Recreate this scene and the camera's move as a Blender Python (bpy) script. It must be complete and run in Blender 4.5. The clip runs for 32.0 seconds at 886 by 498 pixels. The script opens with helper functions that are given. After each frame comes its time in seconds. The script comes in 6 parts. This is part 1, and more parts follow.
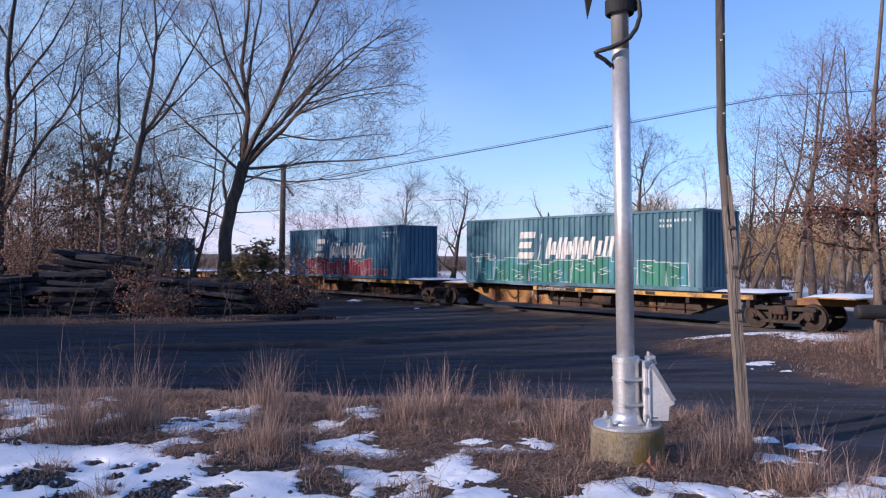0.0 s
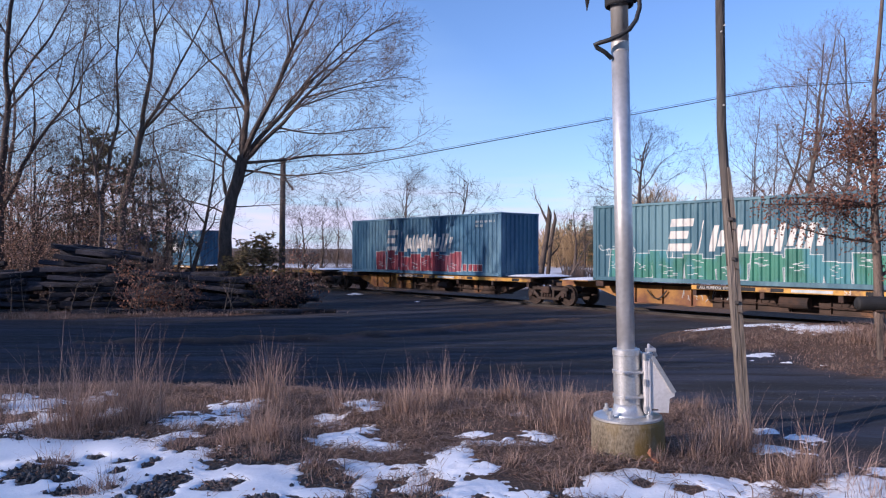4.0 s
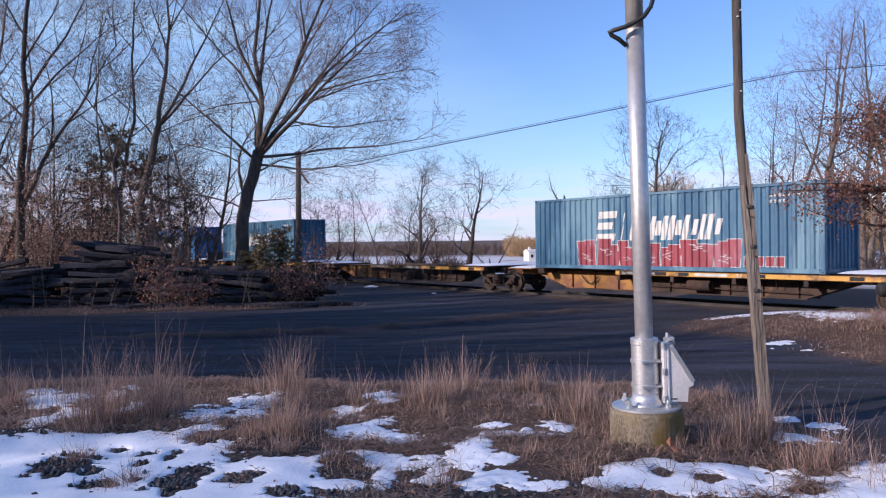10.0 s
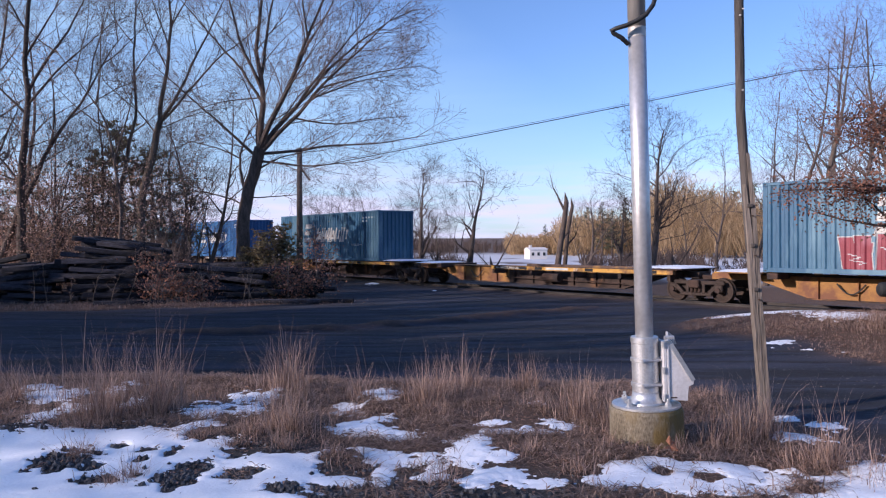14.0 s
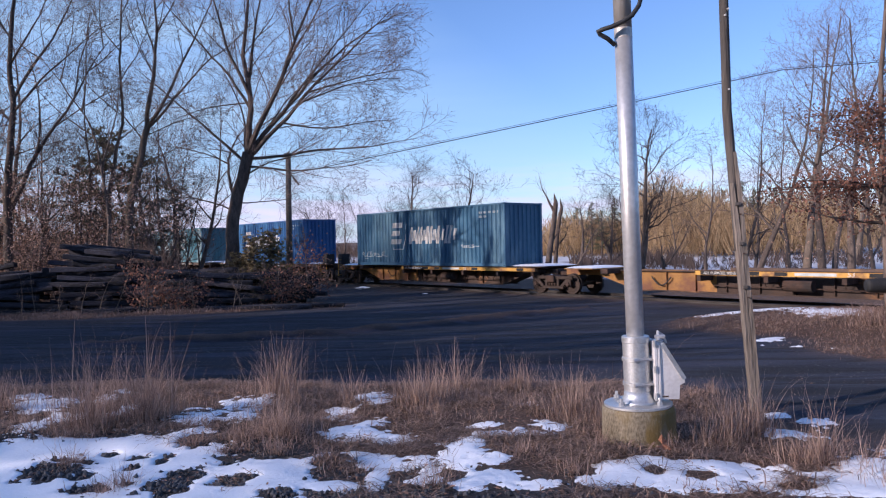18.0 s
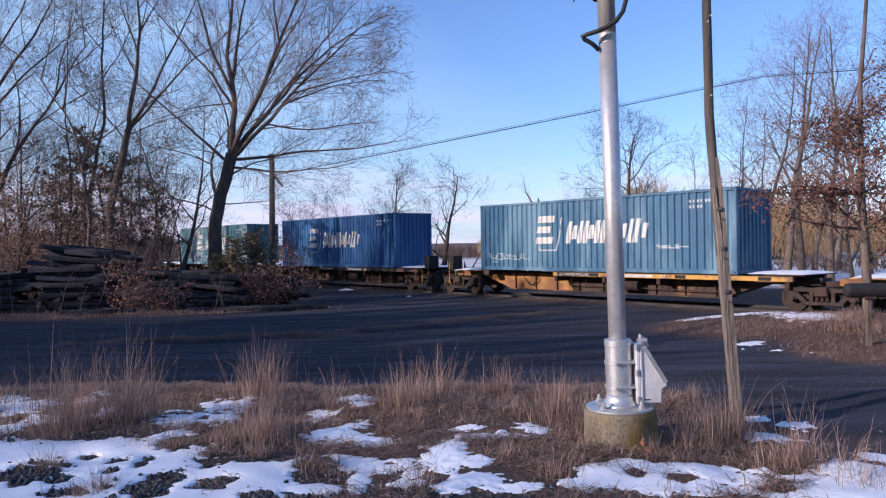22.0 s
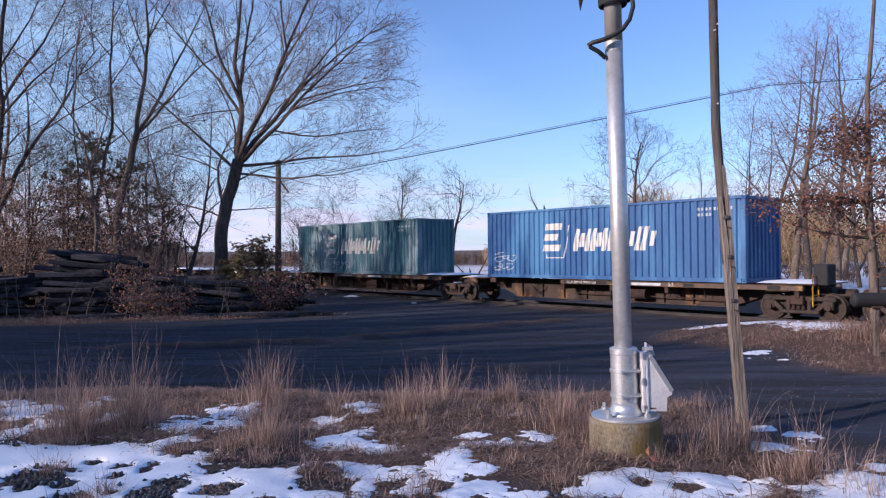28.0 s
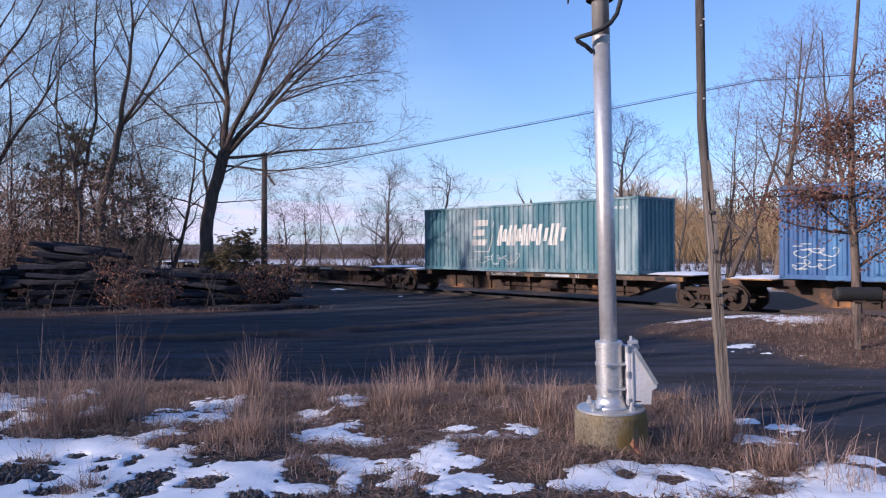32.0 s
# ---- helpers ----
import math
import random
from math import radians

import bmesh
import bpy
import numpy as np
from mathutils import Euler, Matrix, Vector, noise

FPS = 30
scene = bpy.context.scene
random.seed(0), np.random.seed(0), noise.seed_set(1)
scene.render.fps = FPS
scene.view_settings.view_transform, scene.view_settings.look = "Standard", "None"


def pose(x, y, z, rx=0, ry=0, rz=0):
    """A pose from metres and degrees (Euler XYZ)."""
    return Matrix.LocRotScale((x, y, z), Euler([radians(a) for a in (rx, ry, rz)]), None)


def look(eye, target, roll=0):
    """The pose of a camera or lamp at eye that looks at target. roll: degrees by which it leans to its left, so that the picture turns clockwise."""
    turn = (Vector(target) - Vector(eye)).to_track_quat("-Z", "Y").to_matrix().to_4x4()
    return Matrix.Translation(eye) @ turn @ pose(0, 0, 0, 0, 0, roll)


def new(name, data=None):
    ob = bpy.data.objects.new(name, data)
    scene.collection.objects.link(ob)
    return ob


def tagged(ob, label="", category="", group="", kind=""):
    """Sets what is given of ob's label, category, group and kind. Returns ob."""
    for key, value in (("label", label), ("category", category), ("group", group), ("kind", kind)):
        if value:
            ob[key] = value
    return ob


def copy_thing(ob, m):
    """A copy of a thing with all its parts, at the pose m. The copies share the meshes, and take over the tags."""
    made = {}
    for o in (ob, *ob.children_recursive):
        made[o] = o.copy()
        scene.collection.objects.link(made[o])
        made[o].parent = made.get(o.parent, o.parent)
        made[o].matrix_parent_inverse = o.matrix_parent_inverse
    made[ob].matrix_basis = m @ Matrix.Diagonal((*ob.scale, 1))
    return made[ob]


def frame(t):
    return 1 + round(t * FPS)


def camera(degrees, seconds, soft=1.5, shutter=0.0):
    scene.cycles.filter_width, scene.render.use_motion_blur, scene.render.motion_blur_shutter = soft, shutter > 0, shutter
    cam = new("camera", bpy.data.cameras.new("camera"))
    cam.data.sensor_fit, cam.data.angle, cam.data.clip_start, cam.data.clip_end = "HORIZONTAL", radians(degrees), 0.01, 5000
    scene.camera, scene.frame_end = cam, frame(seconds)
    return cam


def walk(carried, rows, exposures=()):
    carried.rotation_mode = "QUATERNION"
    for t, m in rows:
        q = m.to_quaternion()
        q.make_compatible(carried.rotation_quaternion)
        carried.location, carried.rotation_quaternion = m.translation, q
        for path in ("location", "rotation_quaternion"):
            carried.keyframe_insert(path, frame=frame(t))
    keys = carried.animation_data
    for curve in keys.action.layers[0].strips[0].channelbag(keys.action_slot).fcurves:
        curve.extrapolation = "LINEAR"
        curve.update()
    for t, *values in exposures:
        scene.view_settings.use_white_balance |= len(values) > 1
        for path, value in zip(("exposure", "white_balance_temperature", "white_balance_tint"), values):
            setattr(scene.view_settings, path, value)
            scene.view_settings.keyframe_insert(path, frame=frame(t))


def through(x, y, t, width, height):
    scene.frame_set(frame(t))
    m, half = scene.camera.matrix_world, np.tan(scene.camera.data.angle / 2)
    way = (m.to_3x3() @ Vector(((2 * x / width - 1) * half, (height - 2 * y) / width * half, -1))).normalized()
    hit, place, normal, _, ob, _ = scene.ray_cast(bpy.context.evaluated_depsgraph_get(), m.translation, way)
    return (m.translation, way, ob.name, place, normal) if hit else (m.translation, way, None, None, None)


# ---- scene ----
# camera: held at chest height on the bank beside the lot, panning and rolling slightly
EYE = Vector((0, 0, 2.37))
cam = camera(62.03, 32.0, 1.2, 0.3)
SWAY = [  # seconds, degrees right, degrees up, roll
    (0, 0.01, 0.73, 0.51),
    (0.5, -0.09, 0.67, 0.39),
    (1, -0.10, 0.56, 0.23),
    (1.5, -0.14, 0.48, 0.09),
    (2, -0.18, 0.39, -0.07),
    (2.5, -0.28, 0.30, -0.10),
    (3, -0.33, 0.20, -0.02),
    (3.5, -0.23, 0.14, 0.16),
    (5.5, 0.61, 0.55, 0.12),
    (6, 0.49, 0.48, 0.05),
    (6.5, 0.31, 0.27, -0.03),
    (7, 0.07, 0.06, -0.09),
    (7.5, -0.16, -0.02, -0.22),
    (8, -0.45, 0.04, -0.33),
    (8.5, -0.79, 0.03, -0.51),
    (9, -1.08, -0.06, -0.56),
    (9.5, -1.22, -0.24, -0.54),
    (10, -1.24, -0.46, -0.52),
    (10.5, -1.26, -0.60, -0.48),
    (11, -1.40, -0.66, -0.43),
    (11.5, -1.67, -0.60, -0.43),
    (12, -1.92, -0.57, -0.48),
    (12.5, -1.99, -0.54, -0.47),
    (13, -1.85, -0.54, -0.39),
    (13.5, -1.59, -0.61, -0.32),
    (14, -1.30, -0.65, -0.22),
    (14.5, -1.04, -0.67, -0.24),
    (16.5, -0.51, -0.45, -0.71),
    (17, -0.52, -0.40, -0.86),
    (17.5, -0.54, -0.42, -0.99),
    (18, -0.54, -0.45, -1.06),
    (18.5, -0.46, -0.47, -1.05),
    (19, -0.32, -0.49, -0.98),
    (19.5, -0.15, -0.45, -0.83),
    (20, 0.02, -0.39, -0.71),
    (20.5, 0.20, -0.29, -0.64),
    (21, 0.38, -0.26, -0.54),
    (21.5, 0.56, -0.28, -0.58),
    (22, 0.72, -0.26, -0.67),
    (22.5, 0.75, -0.24, -0.81),
    (23, 0.72, -0.19, -0.86),
    (23.5, 0.62, -0.09, -0.85),
    (24, 0.62, -0.01, -0.80),
    (24.5, 0.77, 0.08, -0.66),
    (25, 0.91, 0.21, -0.62),
    (25.5, 0.97, 0.32, -0.54),
    (27.5, 0.41, 0.41, -0.38),
    (28, 0.29, 0.29, -0.37),
    (28.5, 0.23, 0.12, -0.35),
    (29, 0.27, -0.03, -0.32),
    (29.5, 0.42, -0.11, -0.24),
    (30, 0.62, -0.12, -0.21),
    (30.5, 0.87, -0.11, -0.20),
    (31, 1.04, -0.13, -0.20),
    (31.5, 1.21, -0.17, -0.18),
    (32, 1.32, -0.23, -0.16),
]


def aim(yaw, pitch, roll):
    y, p = radians(yaw), radians(pitch)
    way = Vector((math.sin(y) * math.cos(p), math.cos(y) * math.cos(p), math.sin(p)))
    return look(EYE, EYE + way * 10, roll)


walk(cam, [(t, aim(y, p, r)) for t, y, p, r in SWAY], [(0, 0.40, 5650, 25), (32, 0.40, 5650, 25)])

# ---- world and sun: low winter sun from the left, behind the camera ----
SUN_AZ, SUN_EL = math.atan2(-0.90, -0.436), radians(19.0)
world = bpy.data.worlds.new("world")
scene.world = world
world.use_nodes = True
wn, wl = world.node_tree.nodes, world.node_tree.links
wn.clear()
w_out, w_bg, w_sky = wn.new("ShaderNodeOutputWorld"), wn.new("ShaderNodeBackground"), wn.new("ShaderNodeTexSky")
w_sky.sky_type, w_sky.sun_disc = "NISHITA", False
w_sky.sun_elevation, w_sky.sun_rotation = SUN_EL, SUN_AZ
w_sky.air_density, w_sky.dust_density, w_sky.ozone_density = 1.0, 0.45, 3.8
w_bg.inputs["Strength"].default_value = 0.140
# thin cloud banks low over the horizon
w_co, w_map, w_noi, w_ramp = wn.new("ShaderNodeTexCoord"), wn.new("ShaderNodeMapping"), wn.new("ShaderNodeTexNoise"), wn.new("ShaderNodeValToRGB")
w_map.inputs["Scale"].default_value = (1.6, 1.6, 14)
w_noi.inputs["Scale"].default_value, w_noi.inputs["Detail"].default_value = 2.2, 7
w_ramp.color_ramp.elements[0].position, w_ramp.color_ramp.elements[1].position = 0.05, 0.85
w_sep, w_band, w_mul, w_mix = wn.new("ShaderNodeSeparateXYZ"), wn.new("ShaderNodeMapRange"), wn.new("ShaderNodeMath"), wn.new("ShaderNodeMix")
w_band.inputs["From Min"].default_value, w_band.inputs["From Max"].default_value = 0.30, 0.0
w_band.inputs["To Max"].default_value = 0.9
w_mul.operation, w_mix.data_type = "MULTIPLY", "RGBA"
w_mix.inputs[7].default_value = (3.05, 4.3, 4.8, 1)
wl.new(w_co.outputs["Generated"], w_map.inputs["Vector"])
wl.new(w_map.outputs["Vector"], w_noi.inputs["Vector"])
wl.new(w_noi.outputs["Fac"], w_ramp.inputs["Fac"])
wl.new(w_co.outputs["Generated"], w_sep.inputs["Vector"])
w_tilt = wn.new("ShaderNodeMath")  # the cloud veil stands higher towards the left
w_tilt.operation, w_tilt.inputs[1].default_value = "MULTIPLY_ADD", 0.75
wl.new(w_sep.outputs["X"], w_tilt.inputs[0])
wl.new(w_sep.outputs["Z"], w_tilt.inputs[2])
wl.new(w_tilt.outputs[0], w_band.inputs["Value"])
wl.new(w_ramp.outputs["Color"], w_mul.inputs[0])
wl.new(w_band.outputs["Result"], w_mul.inputs[1])
wl.new(w_mul.outputs["Value"], w_mix.inputs[0])
wl.new(w_sky.outputs["Color"], w_mix.inputs[6])
# and a broken pinkish bank close above the horizon
w_noi2, w_map2, w_ramp2, w_band2, w_mul2, w_mix2 = wn.new("ShaderNodeTexNoise"), wn.new("ShaderNodeMapping"), wn.new("ShaderNodeValToRGB"), wn.new("ShaderNodeMapRange"), wn.new("ShaderNodeMath"), wn.new("ShaderNodeMix")
w_map2.inputs["Scale"].default_value = (2.2, 2.2, 22)
w_noi2.inputs["Scale"].default_value, w_noi2.inputs["Detail"].default_value = 2.6, 6
w_ramp2.color_ramp.elements[0].position, w_ramp2.color_ramp.elements[1].position = 0.36, 0.60
w_band2.inputs["From Min"].default_value, w_band2.inputs["From Max"].default_value = 0.115, 0.045
w_mul2.operation, w_mix2.data_type = "MULTIPLY", "RGBA"
w_mix2.inputs[7].default_value = (4.7, 4.55, 4.95, 1)
wl.new(w_co.outputs["Generated"], w_map2.inputs["Vector"])
wl.new(w_map2.outputs["Vector"], w_noi2.inputs["Vector"])
wl.new(w_noi2.outputs["Fac"], w_ramp2.inputs["Fac"])
wl.new(w_sep.outputs["Z"], w_band2.inputs["Value"])
wl.new(w_ramp2.outputs["Color"], w_mul2.inputs[0])
wl.new(w_band2.outputs["Result"], w_mul2.inputs[1])
wl.new(w_mul2.outputs["Value"], w_mix2.inputs[0])
wl.new(w_mix.outputs[2], w_mix2.inputs[6])
wl.new(w_mix2.outputs[2], w_bg.inputs["Color"])
wl.new(w_bg.outputs["Background"], w_out.inputs["Surface"])

sun = new("sun", bpy.data.lights.new("sun", "SUN"))
sun.data.energy, sun.data.angle, sun.data.color = 4.3, radians(0.6), (1.0, 0.84, 0.64)
sun.matrix_world = look((0, 0, 0), (-math.sin(SUN_AZ) * math.cos(SUN_EL), -math.cos(SUN_AZ) * math.cos(SUN_EL), -math.sin(SUN_EL)))


# ---- materials ----
def material(name, low, high, rough=0.8, metal=0.0, scale=6.0, bump=0.3, fine=60.0, stain=None, stain_at=0.62, spread=0.0, stretch=(1, 1, 1), coat=0.0):
    """Two tones mixed by a broad noise, a fine grain over it, a stain with its own patches, and fine relief."""
    m = bpy.data.materials.new(name)
    m.use_nodes = True
    n, l = m.node_tree.nodes, m.node_tree.links
    b = n["Principled BSDF"]
    co, mp = n.new("ShaderNodeTexCoord"), n.new("ShaderNodeMapping")
    mp.inputs["Scale"].default_value = stretch
    l.new(co.outputs["Object"], mp.inputs["Vector"])
    broad, grain = n.new("ShaderNodeTexNoise"), n.new("ShaderNodeTexNoise")
    for tex, s, d in ((broad, scale, 5), (grain, fine, 3)):
        tex.inputs["Scale"].default_value, tex.inputs["Detail"].default_value = s, d
        l.new(mp.outputs["Vector"], tex.inputs["Vector"])
    mixf = n.new("ShaderNodeMath")
    mixf.operation = "MULTIPLY_ADD"
    mixf.inputs[1].default_value = 0.45
    half = n.new("ShaderNodeMath")
    half.operation = "MULTIPLY"
    half.inputs[1].default_value = 0.6
    l.new(grain.outputs["Fac"], mixf.inputs[0])
    l.new(broad.outputs["Fac"], half.inputs[0])
    l.new(half.outputs[0], mixf.inputs[2])
    ramp = n.new("ShaderNodeValToRGB")
    ramp.color_ramp.elements[0].position, ramp.color_ramp.elements[1].position = 0.36, 0.68
    ramp.color_ramp.elements[0].color, ramp.color_ramp.elements[1].color = (*low, 1), (*high, 1)
    l.new(mixf.outputs[0], ramp.inputs["Fac"])
    colour = ramp.outputs["Color"]
    if stain:
        st, cut, mix = n.new("ShaderNodeTexNoise"), n.new("ShaderNodeMapRange"), n.new("ShaderNodeMix")
        st.inputs["Scale"].default_value, st.inputs["Detail"].default_value, st.inputs["Roughness"].default_value = scale * 0.55, 8, 0.65
        l.new(mp.outputs["Vector"], st.inputs["Vector"])
        cut.inputs["From Min"].default_value, cut.inputs["From Max"].default_value = stain_at - 0.05, stain_at + 0.07
        l.new(st.outputs["Fac"], cut.inputs["Value"])
        mix.data_type = "RGBA"
        mix.inputs[7].default_value = (*stain, 1)
        l.new(cut.outputs["Result"], mix.inputs[0])
        l.new(colour, mix.inputs[6])
        colour = mix.outputs[2]
    if spread:
        info, hsv, mr = n.new("ShaderNodeObjectInfo"), n.new("ShaderNodeHueSaturation"), n.new("ShaderNodeMapRange")
        mr.inputs["To Min"].default_value, mr.inputs["To Max"].default_value = 1 - spread, 1 + spread
        l.new(info.outputs["Random"], mr.inputs["Value"])
        l.new(mr.outputs["Result"], hsv.inputs["Value"])
        l.new(colour, hsv.inputs["Color"])
        colour = hsv.outputs["Color"]
    l.new(colour, b.inputs["Base Color"])
    b.inputs["Roughness"].default_value, b.inputs["Metallic"].default_value = rough, metal
    b.inputs["Coat Weight"].default_value = coat
    if bump:
        bp = n.new("ShaderNodeBump")
        bp.inputs["Strength"].default_value, bp.inputs["Distance"].default_value = bump, 0.02
        l.new(grain.outputs["Fac"], bp.inputs["Height"])
        l.new(bp.outputs["Normal"], b.inputs["Normal"])
    return m


def island_material(name, low, high, rough=0.85, through=0.0):
    """Many small pieces in one mesh, each with its own tone between two colours."""
    m = bpy.data.materials.new(name)
    m.use_nodes = True
    n, l = m.node_tree.nodes, m.node_tree.links
    b = n["Principled BSDF"]
    geo, ramp = n.new("ShaderNodeNewGeometry"), n.new("ShaderNodeValToRGB")
    ramp.color_ramp.elements[0].color, ramp.color_ramp.elements[1].color = (*low, 1), (*high, 1)
    l.new(geo.outputs["Random Per Island"], ramp.inputs["Fac"])
    l.new(ramp.outputs["Color"], b.inputs["Base Color"])
    b.inputs["Roughness"].default_value = rough
    if through:
        out, tr, mix = n["Material Output"], n.new("ShaderNodeBsdfTranslucent"), n.new("ShaderNodeMixShader")
        mix.inputs[0].default_value = through
        l.new(ramp.outputs["Color"], tr.inputs["Color"])
        l.new(b.outputs[0], mix.inputs[1])
        l.new(tr.outputs[0], mix.inputs[2])
        l.new(mix.outputs[0], out.inputs["Surface"])
    return m


M = {
    "bark": material("bark", (0.040, 0.031, 0.026), (0.155, 0.115, 0.092), 0.95, scale=9, fine=45, bump=0.9, stretch=(1, 1, 0.25), spread=0.25),
    "bark_pale": material("bark_pale", (0.065, 0.05, 0.038), (0.19, 0.145, 0.11), 0.95, scale=7, fine=45, bump=0.8, stretch=(1, 1, 0.25), spread=0.2),
    "twig_dark": material("twig_dark", (0.03, 0.023, 0.022), (0.085, 0.06, 0.052), 0.9, bump=0, spread=0.25),
    "leaf_red": island_material("leaf_red", (0.14, 0.055, 0.036), (0.48, 0.24, 0.155), 0.8, 0.3),
    "olive": island_material("olive", (0.08, 0.062, 0.030), (0.26, 0.20, 0.10), 0.8, 0.2),
    "twig": material("twig", (0.075, 0.055, 0.049), (0.20, 0.145, 0.122), 0.9, bump=0, spread=0.25),
    "tie": material("tie", (0.009, 0.009, 0.014), (0.056, 0.052, 0.066), 0.95, scale=9, fine=60, bump=1.0, stain=(0.004, 0.004, 0.006), stain_at=0.55, stretch=(0.25, 1, 1), spread=0.4),
    "galv": material("galv", (0.47, 0.46, 0.45), (0.66, 0.645, 0.63), 0.40, 0.6, scale=3, fine=25, bump=0.04, stain=(0.30, 0.29, 0.28), stain_at=0.66),
    "galv_grimy": material("galv_grimy", (0.34, 0.315, 0.29), (0.52, 0.49, 0.45), 0.55, 0.5, scale=5, fine=30, bump=0.06, stain=(0.12, 0.085, 0.065), stain_at=0.63, stretch=(1, 1, 0.3)),
    "collar": material("collar", (0.46, 0.46, 0.46), (0.66, 0.66, 0.65), 0.42, 0.7, scale=8, fine=60, bump=0.1),
    "box_paint": material("box_paint", (0.48, 0.46, 0.45), (0.66, 0.64, 0.63), 0.5, scale=4, fine=40, bump=0.05, stain=(0.42, 0.39, 0.36), stain_at=0.68),
    "concrete": material("concrete", (0.085, 0.065, 0.038), (0.33, 0.28, 0.20), 0.9, scale=5, fine=80, bump=0.25, stain=(0.15, 0.10, 0.03), stain_at=0.52, stretch=(1, 1, 0.45)),
    "rubber": material("rubber", (0.012, 0.012, 0.013), (0.03, 0.03, 0.03), 0.6, bump=0.05),
    "post": material("post", (0.09, 0.075, 0.06), (0.27, 0.22, 0.18), 0.95, scale=6, fine=50, bump=0.8, stretch=(1, 1, 0.12), stain=(0.05, 0.042, 0.038), stain_at=0.6),
    "post_dark": material("post_dark", (0.045, 0.04, 0.036), (0.13, 0.11, 0.095), 0.95, scale=5, fine=45, bump=0.7, stretch=(1, 1, 0.12), stain=(0.025, 0.022, 0.02), stain_at=0.58),
    "snow": material("snow", (0.84, 0.86, 0.89), (0.92, 0.93, 0.95), 0.55, scale=5, fine=40, bump=0.2),
    "stone": island_material("stone", (0.018, 0.020, 0.025), (0.11, 0.108, 0.112)),
    "grass": island_material("grass", (0.13, 0.078, 0.062), (0.56, 0.395, 0.31), 0.9, 0.25),
    "straw": island_material("straw", (0.07, 0.042, 0.033), (0.46, 0.315, 0.235), 0.9, 0.2),
    "leaf": island_material("leaf", (0.08, 0.034, 0.024), (0.30, 0.14, 0.09), 0.8, 0.3),
    "leaf_orange": material("leaf_orange", (0.30, 0.11, 0.05), (0.52, 0.22, 0.11), 0.7, scale=30, bump=0.1),
    "litter": island_material("litter", (0.10, 0.055, 0.04), (0.34, 0.20, 0.14), 0.85, 0.15),
    "leaf_tan": island_material("leaf_tan", (0.24, 0.13, 0.09), (0.60, 0.40, 0.30), 0.8, 0.3),
    "needle": island_material("needle", (0.05, 0.062, 0.035), (0.16, 0.165, 0.09), 0.8, 0.25),
    "needle_dark": island_material("needle_dark", (0.065, 0.062, 0.036), (0.20, 0.18, 0.10), 0.8, 0.2),
    "scrub": island_material("scrub", (0.12, 0.08, 0.055), (0.34, 0.23, 0.15), 0.9, 0.1),
    "scrub_gold": island_material("scrub_gold", (0.20, 0.13, 0.062), (0.60, 0.405, 0.215), 0.9, 0.15),
    "scrub_dark": island_material("scrub_dark", (0.05, 0.036, 0.032), (0.15, 0.105, 0.085), 0.9),
    "rust": material("rust", (0.028, 0.018, 0.014), (0.09, 0.05, 0.034), 0.9, 0.1, scale=3, fine=50, bump=0.4, stain=(0.03, 0.022, 0.02), stain_at=0.56),
    "spine": material("spine", (0.23, 0.11, 0.028), (0.40, 0.195, 0.042), 0.75, scale=1.6, fine=40, bump=0.15, stain=(0.16, 0.065, 0.03), stain_at=0.53, spread=0.15),
    # own brown of the dark cars, and shade below the sills put into colour
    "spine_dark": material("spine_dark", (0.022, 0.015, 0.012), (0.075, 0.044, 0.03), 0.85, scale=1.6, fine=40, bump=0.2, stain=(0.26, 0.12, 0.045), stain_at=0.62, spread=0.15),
    "sill_dark": material("sill_dark", (0.05, 0.035, 0.028), (0.14, 0.08, 0.05), 0.75, scale=2.5, fine=40, bump=0.1, stain=(0.34, 0.18, 0.04), stain_at=0.62),
    "yellow": material("yellow", (0.46, 0.23, 0.03), (0.62, 0.33, 0.05), 0.6, scale=2.5, fine=40, bump=0.1, stain=(0.16, 0.075, 0.03), stain_at=0.55, spread=0.12),
    "black_paint": material("black_paint", (0.008, 0.008, 0.009), (0.02, 0.019, 0.019), 0.8, bump=0.1),
    "wheel": material("wheel", (0.025, 0.018, 0.015), (0.07, 0.046, 0.034), 0.75, 0.4, scale=5, fine=40, bump=0.2),
    "rail": material("rail", (0.02, 0.016, 0.014), (0.06, 0.05, 0.045), 0.6, 0.4, scale=2, bump=0.1),
    "white_paint": material("white_paint", (0.50, 0.47, 0.42), (0.66, 0.63, 0.58), 0.6, scale=3, bump=0, stain=(0.36, 0.36, 0.37), stain_at=0.63),
    "chalk_paint": material("chalk_paint", (0.32, 0.36, 0.36), (0.54, 0.56, 0.55), 0.7, scale=3, bump=0, stain=(0.25, 0.30, 0.30), stain_at=0.6),
    "green_paint": material("green_paint", (0.015, 0.10, 0.075), (0.035, 0.20, 0.13), 0.6, scale=1.8, bump=0, stain=(0.045, 0.19, 0.22), stain_at=0.52, stretch=(1, 1, 0.4)),
    "red_paint": material("red_paint", (0.17, 0.022, 0.036), (0.31, 0.05, 0.065), 0.6, scale=1.8, bump=0, stain=(0.33, 0.12, 0.15), stain_at=0.56, stretch=(1, 1, 0.4)),
    "house": material("house", (0.62, 0.58, 0.54), (0.74, 0.70, 0.66), 0.8, bump=0.05),
    "roof": material("roof", (0.10, 0.09, 0.09), (0.17, 0.15, 0.14), 0.9, bump=0.3),
    "glass": material("glass", (0.02, 0.025, 0.03), (0.05, 0.055, 0.06), 0.1, bump=0),
}
